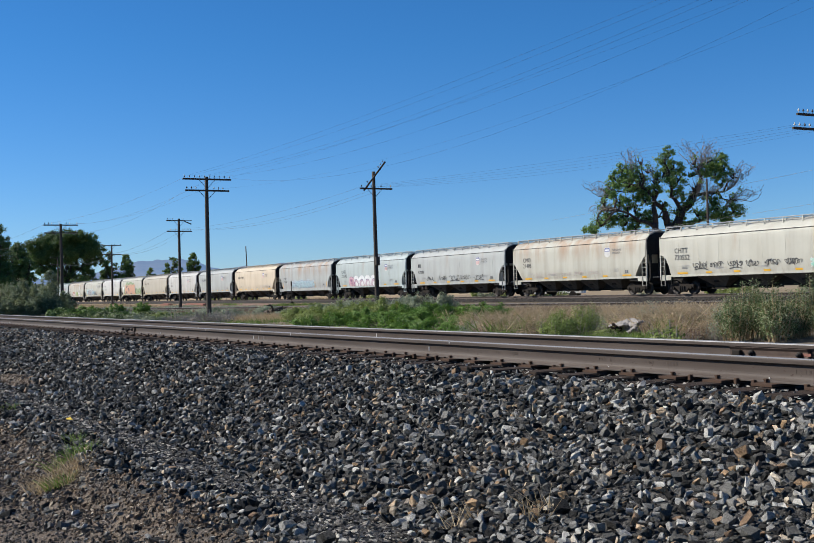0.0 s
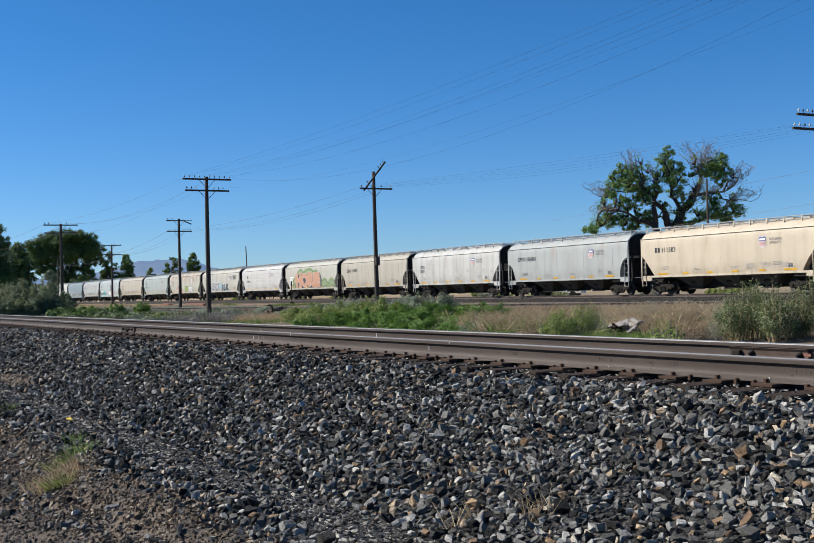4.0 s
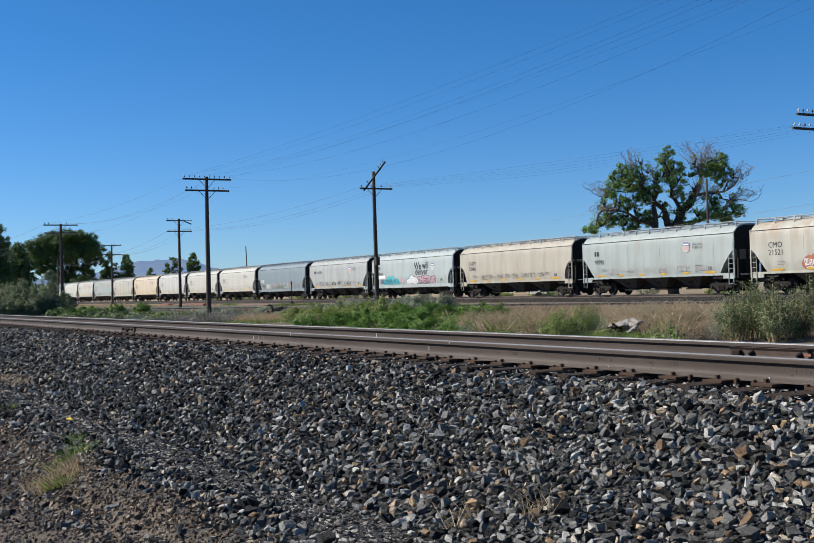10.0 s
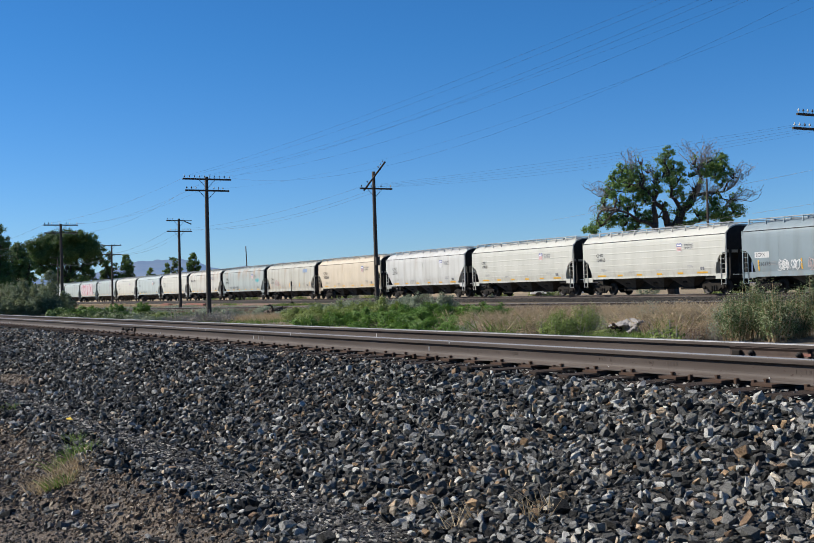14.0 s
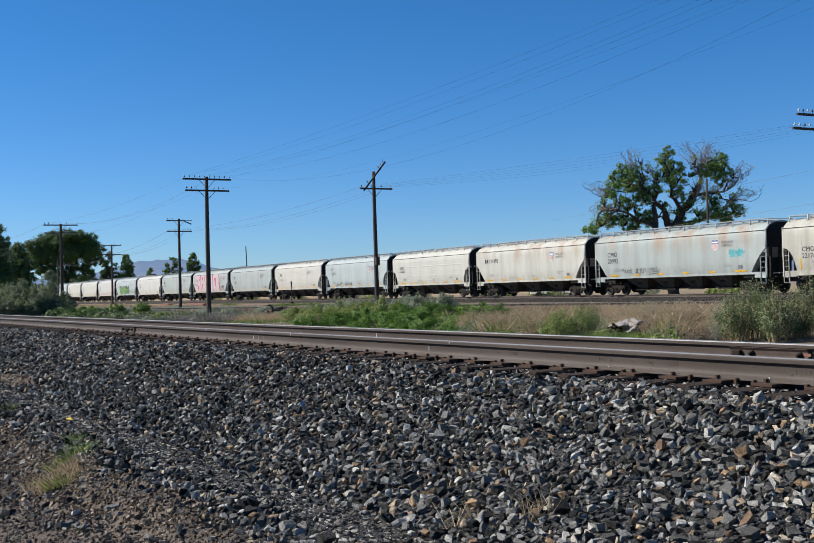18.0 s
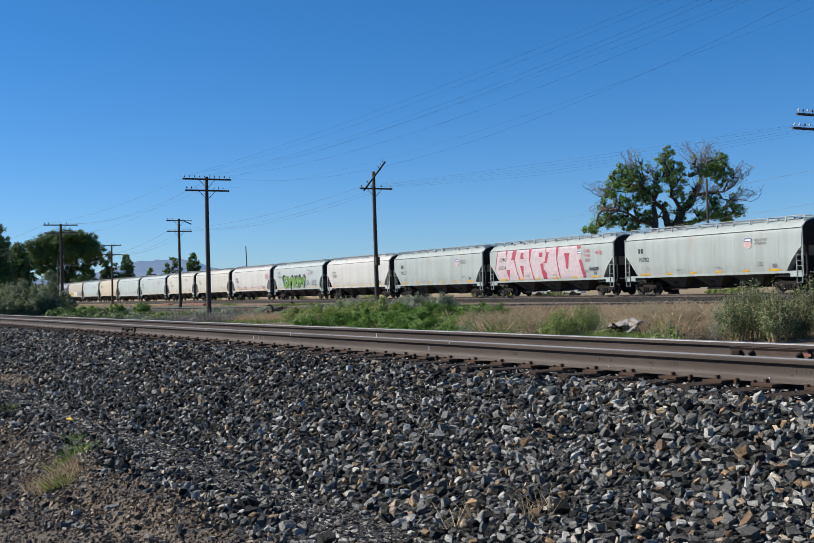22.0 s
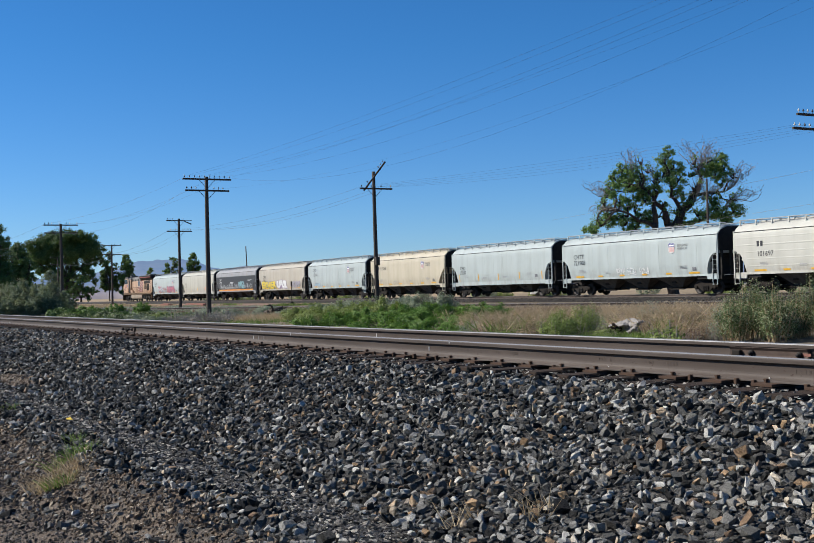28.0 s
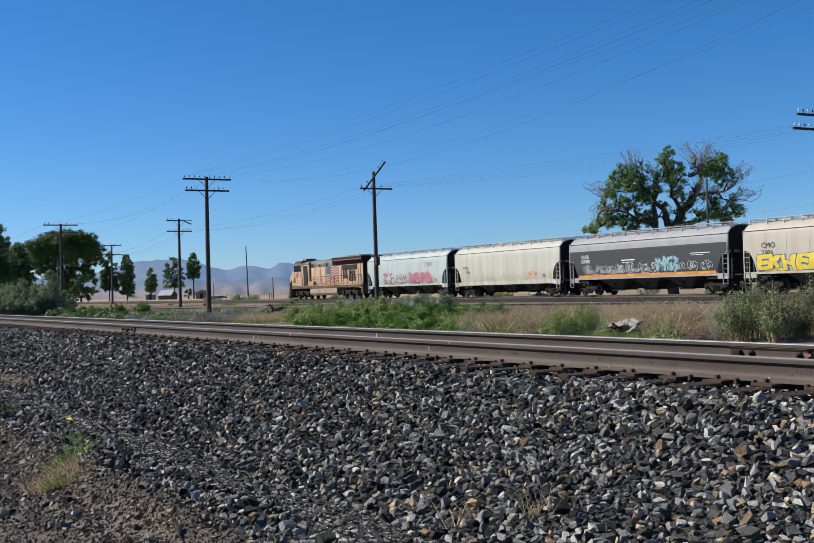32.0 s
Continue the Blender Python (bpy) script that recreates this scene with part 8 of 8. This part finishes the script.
SP = dict(black=spray("black_spray", (0.03, 0.03, 0.035)), white=spray("white_spray", (0.66, 0.66, 0.65)), blue=spray("light_blue_spray", (0.28, 0.50, 0.68)), orange=spray("salmon_spray", (0.75, 0.30, 0.16)),
          pink=spray("pale_pink_spray", (0.52, 0.33, 0.36)), red=spray("red_spray", (0.55, 0.06, 0.09)), teal=spray("teal_spray", (0.06, 0.42, 0.45)),
          yellow=spray("yellow_spray", (0.64, 0.48, 0.05)), navy=spray("navy_spray", (0.05, 0.07, 0.14)), purple=spray("plum_spray", (0.30, 0.08, 0.22)), mint=spray("mint_spray", (0.30, 0.62, 0.52)),
          grey=spray("grey_spray", (0.35, 0.35, 0.36)), olive=spray("moss_spray", (0.28, 0.40, 0.10)), blush=spray("blush_spray", (0.52, 0.425, 0.430)), crimson=spray("crimson_spray", (0.40, 0.05, 0.085)), faint=spray("faint_red_spray", (0.44, 0.36, 0.34)), dull=spray("dull_blue_grey_spray", (0.16, 0.17, 0.22)), dim=spray("dim_red_spray", (0.42, 0.16, 0.17)), rose=spray("rose_spray", (0.50, 0.14, 0.19)), dust=spray("dusty_grey_smear", (0.46, 0.44, 0.40)),
          powder=spray("powder_blue_spray", (0.36, 0.43, 0.47)), dusk=spray("dusky_plum_spray", (0.13, 0.12, 0.19)), moss=spray("dull_moss_spray", (0.16, 0.235, 0.085)), salmon=spray("pale_salmon_spray", (0.52, 0.285, 0.185)), coal=spray("charcoal_spray", (0.06, 0.062, 0.07)), sky=spray("sky_blue_spray", (0.30, 0.47, 0.52)),
          brick=spray("brick_red_spray", (0.36, 0.13, 0.075)), lime=spray("lime_green_spray", (0.17, 0.34, 0.05)), denim=spray("denim_blue_spray", (0.07, 0.12, 0.19)), lilac=spray("lilac_spray", (0.26, 0.20, 0.30)), haze=spray("thin_white_overspray", (0.46, 0.48, 0.49)), lilac_pink=spray("dull_lilac_pink_spray", (0.47, 0.35, 0.40)), pistachio=spray("pale_moss_spray", (0.27, 0.33, 0.20)), shell=spray("pale_shell_spray", (0.60, 0.50, 0.43)), umber=spray("thin_umber_spray", (0.17, 0.15, 0.13)), aqua=spray("dull_aqua_spray", (0.24, 0.42, 0.42)), fern=spray("fern_green_spray", (0.10, 0.22, 0.12)))


def paintwork():
    c = [ob for ob, _ in TRAIN]
    scribble(c[0], -5.2, 4.2, 1.95, 0.5, SP["black"], 1, 6, 0.05)
    graffiti(c[0], 4.8, 8.4, 1.55, 2.15, 5, SP["mint"], SP["white"], None, 0.22, 2)
    scribble(c[1], -5.5, 3.5, 1.75, 0.35, SP["faint"], 3, 5)
    scribble(c[2], -5.4, 5.5, 1.85, 0.5, SP["black"], 4, 5, 0.055)
    loops = [(-3.2 + 1.45 * k, 1.55) for k in range(4)]
    for material, grow, proud in ((SP["white"], 0.46, 0.010), (SP["dusk"], 0.06, 0.013), (SP["lilac_pink"], 0.0, 0.016)):
        decal([[(x + (0.62 + grow) * math.cos(0.2618 * k) * (0.9 if grow else 1.0), 1.38 + (0.72 + grow) * math.sin(0.2618 * k)) for k in range(13)] for x, z in loops], material, "graffiti", c[3], proud, "row of pink sprayed arches with white rims")
    decal([blob(x + 0.1, 1.62, 0.30, 0.26, 12, k) for k, (x, z) in enumerate(loops)], SP["white"], "graffiti_centre", c[3], 0.020)
    graffiti(c[3], -5.0, -3.6, 1.42, 2.35, 2, SP["pink"], SP["purple"], None, 0.3, 5)
    decal([blob(-3.6 + 0.72 * k, 1.85 + 0.16 * math.sin(2.1 * k), 0.55, 0.50, 12, 130 + k) for k in range(10)], SP["powder"], "graffiti_cloud", c[4], 0.008, "powder-blue sprayed cloud")
    graffiti(c[4], -3.7, 3.1, 1.42, 2.25, 5, SP["sky"], SP["dusk"], SP["powder"], 0.30, 7, SP["white"])
    scribble(c[5], 2.0, 6.0, 1.8, 0.4, SP["dust"], 7, 3)
    cloud = [(-4.6 + 0.55 * k, (2.3, 2.9, 3.2, 3.45)[k] if k < 4 else 3.3 + 0.2 * math.sin(k), 0.62, 0.42) for k in range(13)] + [(-5.1, 1.7, 0.55, 0.45), (-5.0, 2.3, 0.5, 0.5)]
    cloud += [(3.9 + 0.42 * k, 1.80 + 0.25 * math.sin(1.3 * k), 0.5, 0.55) for k in range(8)]
    for material, grow, proud in ((SP["pistachio"], 0.0, 0.007), (SP["moss"], -0.10, 0.009), (SP["pistachio"], -0.24, 0.0105)):
        decal([blob(x + (0.05 if grow < -0.2 else 0.0), z - (0.05 if grow < -0.2 else 0.0), rx + grow, rz + grow, 14, k) for k, (x, z, rx, rz) in enumerate(cloud)], material, "graffiti_cloud", c[9], proud, "moss-green sprayed clouds with pale rims")
    decal([[(-4.7, 1.40), (4.3, 1.40), (3.55, 2.5), (3.15, 3.15), (-4.3, 3.05), (-4.8, 2.6)]], SP["coal"], "graffiti_shadow", c[9], 0.0118)
    spray_letters(c[9], "HORIE", -4.6, 3.1, 1.42, 3.28, SP["salmon"], SP["shell"], 0.075, 0.018, 0.0, SP["coal"])
    decal([blob(-5.6 + 0.72 * k, 2.2 + 0.25 * math.sin(2.0 * k), 0.6, 0.55, 12, 70 + k) for k in range(9)], SP["sky"], "graffiti_cloud", c[11], 0.008, "pale blue sprayed haze")
    spray_letters(c[11], "WERST", -5.2, -0.1, 1.42, 2.66, SP["grey"], SP["white"], 0.06, 0.045, 0.05, SP["black"], SP["coal"])
    spray_letters(c[11], "RLK", 0.85, 3.95, 1.44, 2.38, SP["coal"], SP["sky"], 0.05, 0.03, 0.1)
    scribble(c[11], 6.0, 7.5, 3.3, 0.8, SP["black"], 13, 2)
    decal([blob(-3.9, 1.8, 0.55, 0.45, 12, 90), blob(-3.2, 1.95, 0.7, 0.5, 12, 91), blob(-2.3, 2.0, 0.75, 0.5, 12, 92), blob(-1.6, 1.75, 0.5, 0.42, 12, 93)], SP["brick"], "graffiti", c[12], 0.010, "brick-red bubble graffiti with pale lines")
    scribble(c[12], -4.2, -1.4, 1.85, 0.6, SP["white"], 14, 3, 0.07)
    graffiti(c[12], 0.3, 2.4, 1.42, 2.40, 2, SP["olive"], SP["black"], None, 0.34, 15)
    graffiti(c[12], 2.4, 4.5, 1.42, 2.34, 2, SP["white"], SP["black"], None, 0.34, 44)
    scribble(c[13], -5, 6.0, 1.8, 0.4, SP["faint"], 16, 6)
    scribble(c[14], -5, 5.2, 1.8, 0.45, SP["umber"], 17, 8)
    decal([[(-7.0, 2.08), (-5.5, 2.08), (-5.5, 2.40), (-7.0, 2.40)]], M["white"], "mark_plate", c[15], 0.010)
    decal([blob(-4.6, 1.85, 0.55, 0.48, 14, 1), blob(-3.8, 1.85, 0.5, 0.5, 14, 2), blob(-5.5, 1.65, 0.6, 0.28, 12, 3)], SP["teal"], "graffiti", c[15], 0.011, "teal bubble shapes with dark rims")
    scribble(c[15], -6.6, -2.6, 1.75, 0.6, SP["navy"], 18, 4, 0.06)
    scribble(c[15], -3.2, -2.4, 1.75, 0.6, SP["teal"], 51, 2, 0.12)
    decal([blob(-1.55, 1.85, 0.42, 0.33, 12, 5)], SP["pink"], "graffiti", c[15], 0.011)
    decal([blob(-0.75, 1.95, 0.33, 0.42, 12, 6)], SP["sky"], "graffiti", c[15], 0.0115)
    for material, grow, proud in ((SP["black"], 0.05, 0.012), (SP["white"], 0.0, 0.016)):
        decal([blob(-0.2, 1.62, 0.5 + grow, 0.34 + grow, 14, 7), blob(0.45, 1.85, 0.6 + grow, 0.45 + grow, 14, 8), blob(1.15, 1.7, 0.6 + grow, 0.4 + grow, 14, 9)], material, "graffiti_cloud", c[15], proud, "white sprayed cloud")
    spray_letters(c[15], "THETRIPS", 1.75, 5.3, 1.42, 2.12, SP["pink"], SP["black"], 0.06, 0.04, 0.0, SP["coal"])
    lettering("We will", 0.93, 1.0, 2.88, M["letter"], c[15], "slogan", bold=0.022)
    lettering("deliver", 0.93, 1.2, 2.30, M["letter"], c[15], "slogan", bold=0.022)
    scribble(c[16], -5.5, 4.0, 1.8, 0.5, SP["black"], 20, 5, 0.05)
    scribble(c[17], -5.2, -3.3, 1.7, 0.8, SP["white"], 21, 2, 0.07)
    scribble(c[17], 0.7, 3.3, 1.75, 0.9, SP["haze"], 23, 2, 0.10)
    scribble(c[17], -1.2, 0.6, 1.65, 0.5, SP["fern"], 52, 3, 0.05)
    scribble(c[17], -3.0, -1.2, 1.8, 0.8, SP["faint"], 22, 3, 0.06)
    scribble(c[22], -5.0, -3.4, 2.1, 0.9, SP["dim"], 24, 1, 0.06)
    bars(c[22], [(4.5, 3.3, 0.28, 0.42), (4.88, 3.3, 0.28, 0.42), (5.26, 3.3, 0.28, 0.42), (5.64, 3.3, 0.28, 0.42)], spray("faded_blue_mark", (0.22, 0.30, 0.44)), "owner_mark")
    scribble(c[23], -5.5, -1.0, 1.75, 0.5, SP["black"], 25, 3)
    scribble(c[23], 5.5, 6.8, 2.7, 0.5, SP["teal"], 26, 2, 0.08)
    scribble(c[26], -5.5, 0.0, 1.7, 0.5, SP["black"], 27, 2, 0.06)
    # large pink letters with red drips
    decal([[(-7.3, 3.95), (4.12, 3.95), (4.55, 2.74), (4.98, 1.40), (-7.05, 1.40), (-7.68, 2.4)]], SP["blush"], "graffiti", c[29], 0.006, "huge pale pink spray-painted letters with dark red edges")
    wedges = [[(-6.06, 3.95), (-5.72, 3.95), (-5.91, 3.28)], [(-5.96, 2.31), (-5.40, 2.29), (-5.57, 1.41)], [(-4.92, 3.95), (-4.50, 3.95), (-4.58, 3.38), (-4.81, 3.11), (-5.16, 3.14)],
              [(-3.68, 3.71), (-3.18, 3.69), (-3.36, 3.50), (-3.20, 3.17), (-3.80, 3.19)], [(-3.86, 2.59), (-3.29, 2.59), (-3.38, 1.55)], [(-2.49, 3.95), (-2.06, 3.95), (-2.32, 2.91), (-2.44, 2.91)],
              [(-1.0, 3.61), (-0.51, 3.60), (-0.55, 3.23), (-1.0, 3.25)], [(0.04, 3.58), (0.40, 3.58), (0.08, 2.72), (-0.87, 2.67), (-0.23, 2.81)], [(-0.87, 2.66), (-0.43, 2.66), (-0.37, 2.25), (0.08, 1.84), (0.02, 1.40), (-0.45, 1.40)],
              [(1.35, 3.95), (1.76, 3.95), (1.52, 2.95), (1.41, 2.95)], [(2.45, 3.42), (3.24, 3.40), (3.09, 3.16), (3.0, 2.2), (2.83, 2.13), (2.69, 2.21), (2.64, 2.89)], [(4.12, 3.95), (4.60, 3.95), (4.67, 3.72), (4.22, 3.70)], [(4.39, 2.80), (4.74, 2.84), (5.24, 1.45), (4.90, 1.40)]]
    lines = [stroke(p_, w_) for p_, w_ in (([(-7.29, 3.95), (-7.69, 2.4)], 0.09), ([(-4.42, 3.95), (-4.68, 3.08), (-4.37, 2.25), (-3.98, 1.42)], 0.12), ([(-2.38, 2.93), (-1.85, 1.42)], 0.12), ([(-0.05, 3.95), (-0.02, 3.58)], 0.11), ([(1.465, 2.97), (1.83, 1.5)], 0.12))]
    decal(wedges + [q for p_ in lines for q in p_], SP["crimson"], "graffiti_edges", c[29], 0.012, "dark red edges of the letters")
    for k, word in enumerate(("DBR", "HAR", "BOI")):
        lettering(word, 0.36, 5.08 + 0.05 * k, 3.36 - 0.36 * k, SP["rose"], c[29], "graffiti_tag")
    scribble(c[29], 6.5, 7.3, 3.3, 0.3, SP["rose"], 28, 2, 0.04)
    scribble(c[29], 5.7, 6.9, 2.05, 0.35, SP["coal"], 29, 3, 0.045)
    decal([blob(-3.9 + 0.75 * k, 2.0 + 0.4 * math.sin(2.2 * k), 0.7, 0.65, 12, 110 + k) for k in range(9)], SP["sky"], "graffiti_cloud", c[32], 0.007)
    graffiti(c[32], -4.4, 2.7, 1.42, 2.95, 7, SP["lime"], SP["black"], SP["black"], 0.17, 30, None)
    scribble(c[32], 3.0, 6.5, 2.1, 0.6, SP["black"], 31, 2, 0.05)
    scribble(c[33], -5.0, 6.5, 1.7, 0.4, SP["red"], 32, 5)
    scribble(c[33], 6.0, 7.4, 3.1, 0.8, SP["red"], 33, 2)
    scribble(c[36], -2.0, 2.0, 1.8, 0.5, SP["white"], 34, 3, 0.06)
    scribble(c[39], -6.2, -4.0, 1.75, 0.4, SP["blue"], 35, 2)
    spray_letters(c[40], "EKHER", -6.8, -1.6, 1.42, 2.40, SP["yellow"], SP["denim"], 0.06, 0.03, 0.0, SP["denim"])
    spray_letters(c[40], "USUR", -1.3, 2.4, 1.42, 2.50, SP["white"], SP["lilac"], 0.10, 0.045, 0.0)
    graffiti(c[40], 3.5, 6.6, 1.45, 2.3, 4, SP["grey"], SP["lilac"], None, 0.2, 38)
    # the black car: grey upper half, amber sill, white scrawl
    lbk = 8.58
    decal([[(-lbk + 1.05, 1.37), (lbk - 1.05, 1.37), (lbk - 0.55, 2.6), (lbk - 0.04, 2.82), (lbk - 0.04, 3.42), (-lbk + 0.04, 3.42), (-lbk + 0.04, 2.82), (-lbk + 0.55, 2.6)]], flat_paint("black_car_paint", (0.026, 0.029, 0.031)), "lower_panel", c[41], 0.009, "black lower side")
    decal([[(-lbk + 1.1, 1.37), (lbk - 1.1, 1.37), (lbk - 1.1, 1.56), (-lbk + 1.1, 1.56)]], flat_paint("orange_band_paint", (0.75, 0.26, 0.03)), "sill_band", c[41], 0.011, "orange sill band")
    scribble(c[41], -6.8, 7.4, 2.0, 0.8, SP["haze"], 39, 11, 0.042)
    scribble(c[41], -6.0, 1.2, 1.8, 0.4, SP["grey"], 63, 6, 0.05)
    graffiti(c[41], 1.6, 4.0, 1.6, 2.7, 4, SP["aqua"], SP["denim"], None, 0.15, 42)
    bars(c[41], [(-2.2, 2.55, 1.5, 0.07), (-2.1, 2.40, 1.2, 0.035), (5.1, 2.78, 1.9, 0.045), (5.1, 2.66, 1.3, 0.03)], M["letter_white"], "stencil_words")
    scribble(c[42], 3.8, 5.0, 1.9, 0.6, SP["orange"], 41, 2, 0.06)
    graffiti(c[43], -4.8, 1.0, 1.45, 2.4, 7, SP["haze"], SP["dull"], SP["dim"], 0.17, 42)
    graffiti(c[43], 1.0, 5.6, 1.45, 2.5, 6, SP["rose"], SP["dull"], SP["pink"], 0.2, 43)
    # dusty smears on one car
    rnd = random.Random(3)
    sm = []
    for k in range(16):
        x, z = rnd.uniform(-2, 6.5), rnd.uniform(1.9, 2.5)
        sm.append([(x, z), (x + 0.5, z - 0.05), (x + 0.6, z + 0.3), (x + 0.2, z + 0.4)])
    decal(sm, SP["dust"], "dust_smears", c[7], 0.010)
    decal([[(-4.9, 2.7), (-3.6, 2.75), (-3.6, 3.7), (-4.8, 3.65)]], SP["dust"], "faded_patch", c[7], 0.010)


paintwork()

# ---- fittings of the near track ----
bar = Shape().prism([(-0.064, -0.155), (-0.040, -0.12), (-0.040, -0.075), (-0.062, -0.048), (-0.03, -0.048), (-0.014, -0.06), (-0.014, -0.15), (-0.03, -0.158)], "x", 0.0, 0.92)
M["joint"] = plain("dark_rusty_joint_bar", (0.062, 0.043, 0.034), (0.092, 0.066, 0.053), 0.75, 0, 6, 0.001)
bar_mesh = bar.mesh("joint_bar", M["joint"], bevel=0.003)
bolt_mesh = Shape().tube((0, -0.085, -0.1), (0, -0.03, -0.1), 0.019, n=8).tube((0, -0.066, -0.1), (0, -0.04, -0.1), 0.030, n=6).mesh("track_bolt", M["steel_dark"], True)
clip_mesh = Shape().box(-0.05, 0.05, -0.085, -0.04, -0.14, -0.075).box(-0.075, 0.03, -0.075, -0.04, -0.155, -0.12).mesh("rail_clip", M["truck"], bevel=0.008)
red_mesh = Shape().box(-0.07, 0.07, -0.0425, -0.040, -0.112, -0.085).mesh("paint_spot", M["red_rust"], bevel=0.001)
jb = part("joint_bar", bar_mesh, far_rail, "rusty bolted joint bar", pose(-7.82, 0, 0))
part("rail_clip", clip_mesh, jb, at=pose(0.10, 0, 0))
part("paint_spot", red_mesh, jb, "faded red paint on the bar", pose(0.88, 0, 0))
for u in (0.27, 0.83):
    part("track_bolt", bolt_mesh, jb, at=pose(u, 0, 0))
jb2 = part("joint_bar", bar_mesh, near_rail, "rusty bolted joint bar", pose(-23.92, 0, 0))
for u in (0.12, 0.34, 0.56, 0.80):
    part("track_bolt", bolt_mesh, jb2, at=pose(u, 0, 0))
part("rail_clip", clip_mesh, jb2, at=pose(0.45, 0, 0))
# raised rolling marks on the web
cu = bpy.data.curves.new("mark", "FONT")
cu.body, cu.size, cu.extrude, cu.resolution_u, cu.space_character = "1330 RE CC CF  1982", 0.042, 0.0008, 2, 2.05
ob = new("mark", cu)
bpy.context.view_layer.update()
mark_me = bpy.data.meshes.new_from_object(ob)
bpy.data.objects.remove(ob)
mark_me.materials.clear()
mark_me.materials.append(M["rail_side"])
for um in (-10.35, -8.07, -5.79):
    mk = part("rolling_mark", mark_me, near_rail, "raised rolling marks", pose(um, -0.0094, -0.112, 90, 0, 0))
tally = Shape()
for k in range(8):
    tally.box(0.018 * k, 0.018 * k + 0.006, -0.0105, -0.0085, -0.112, -0.084)
tally_me = tally.mesh("tally_marks", M["rail_side"])
for um in (-9.42, -7.14):
    part("tally_marks", tally_me, near_rail, at=pose(um, 0, 0))

# ---- weeds on the verge ----
def tuft(u, v, n, h, seed, material, label, spread=0.12):
    rng = np.random.default_rng(seed)
    p = NT @ Vector((u, v, bed_z(u, v)))
    a, q = rng.uniform(0, 6.283, n), np.sqrt(rng.random(n)) * spread
    x, y = np.cos(a) * q, np.sin(a) * q
    z = np.array([bed_z(u + xx, v + yy) for xx, yy in zip(x, y)]) - bed_z(u, v)
    hh = h * rng.uniform(0.5, 1.2, n)
    lx, ly = rng.normal(size=n) * hh * 0.85, rng.normal(size=n) * hh * 0.85
    w, b = 0.0035, rng.uniform(0, 3.14, n)
    wx, wy = np.cos(b) * w, np.sin(b) * w
    vv = np.empty((n, 4, 3), np.float32)
    vv[:, 0] = np.stack([x - wx, y - wy, z - 0.01], 1)
    vv[:, 1] = np.stack([x + wx, y + wy, z - 0.01], 1)
    vv[:, 2] = np.stack([x + lx * 0.7 + wx, y + ly * 0.7 + wy, z + hh * 0.7], 1)
    vv[:, 3] = np.stack([x + lx, y + ly, z + hh], 1)
    ob = tagged(new("grass_tuft", raw_mesh("grass_tuft", vv.reshape(-1, 3), np.arange(n * 4).reshape(n, 4), material)), label, "weed", "weeds on the verge")
    ob.location = p
    return ob


tuft(-10.7, -4.15, 251, 0.1, 1, M["grass"], "sparse green grass tuft on the bank", 0.22)
tuft(-10.35, -4.3, 196, 0.1, 5, M["straw"], "dry yellow grass tuft on the bank", 0.26)
tuft(-10.1, -4.42, 308, 0.1, 2, M["straw"], "dry yellow grass tuft on the bank", 0.26)
tuft(-9.95, -4.45, 168, 0.1, 6, M["grass"], "thin green blades among dry grass", 0.10)
tuft(-11.4, -3.95, 50, 0.11, 4, M["grass"], "green grass tuft among the stones", 0.08)
tuft(-15.1, -3.95, 60, 0.10, 3, M["grass"], "small green tuft at the ballast edge", 0.10)
tuft(-5.3, -2.75, 26, 0.16, 7, M["straw"], "a few dry grass stems among the stones", 0.10)
tuft(-5.7, -3.05, 30, 0.14, 8, M["straw"], "a few dry grass stems among the stones", 0.12)
M["yellow_leaf"] = plain("fallen_yellow_leaf", (0.62, 0.44, 0.03), (0.5, 0.34, 0.03), 0.6, 0, 20)
fallen = tagged(new("fallen_leaf", raw_mesh("fallen_leaf", [(-0.05, 0, 0), (0, -0.028, 0.014), (0.05, 0.01, 0.0), (0.0, 0.03, 0.012)], [(0, 1, 2, 3)], M["yellow_leaf"])), "yellow leaf fallen on the ballast", "leaf")
fallen.matrix_world = NT @ pose(-12.6, -3.75, bed_z(-12.6, -3.75) + 0.10, 25, 10, 30)

# chalk and paint ticks on the rails
M["chalk"] = flat_paint("chalk_mark", (0.55, 0.54, 0.52))
rnd = random.Random(12)
for k in range(26):
    uu = -4.5 - 34 * rnd.random() ** 1.6
    r = rnd.choice((near_rail, near_rail, far_rail))
    z, hgt = rnd.choice(((-0.040, 0.03), (-0.150, 0.03), (-0.172, 0.02), (-0.130, 0.05)))
    y = -0.0378 if z > -0.05 else (-0.0125 if z < -0.12 and hgt > 0.03 else -0.040)
    part("chalk_mark", Shape().box(-0.006, 0.004, y - 0.001, y + 0.004, z, z + hgt).mesh("chalk_mark", M["chalk"]), r, at=pose(uu, 0, 0))


def motions():
    """The whole train rolls past at an even pace."""
    for thing, off in TRAIN:
        walk(thing, [(t, pose(run(t) - off, FAR_Y, FAR_Z)) for t in (0.0, 8.0, 16.0, 24.0, 32.0)])


motions()
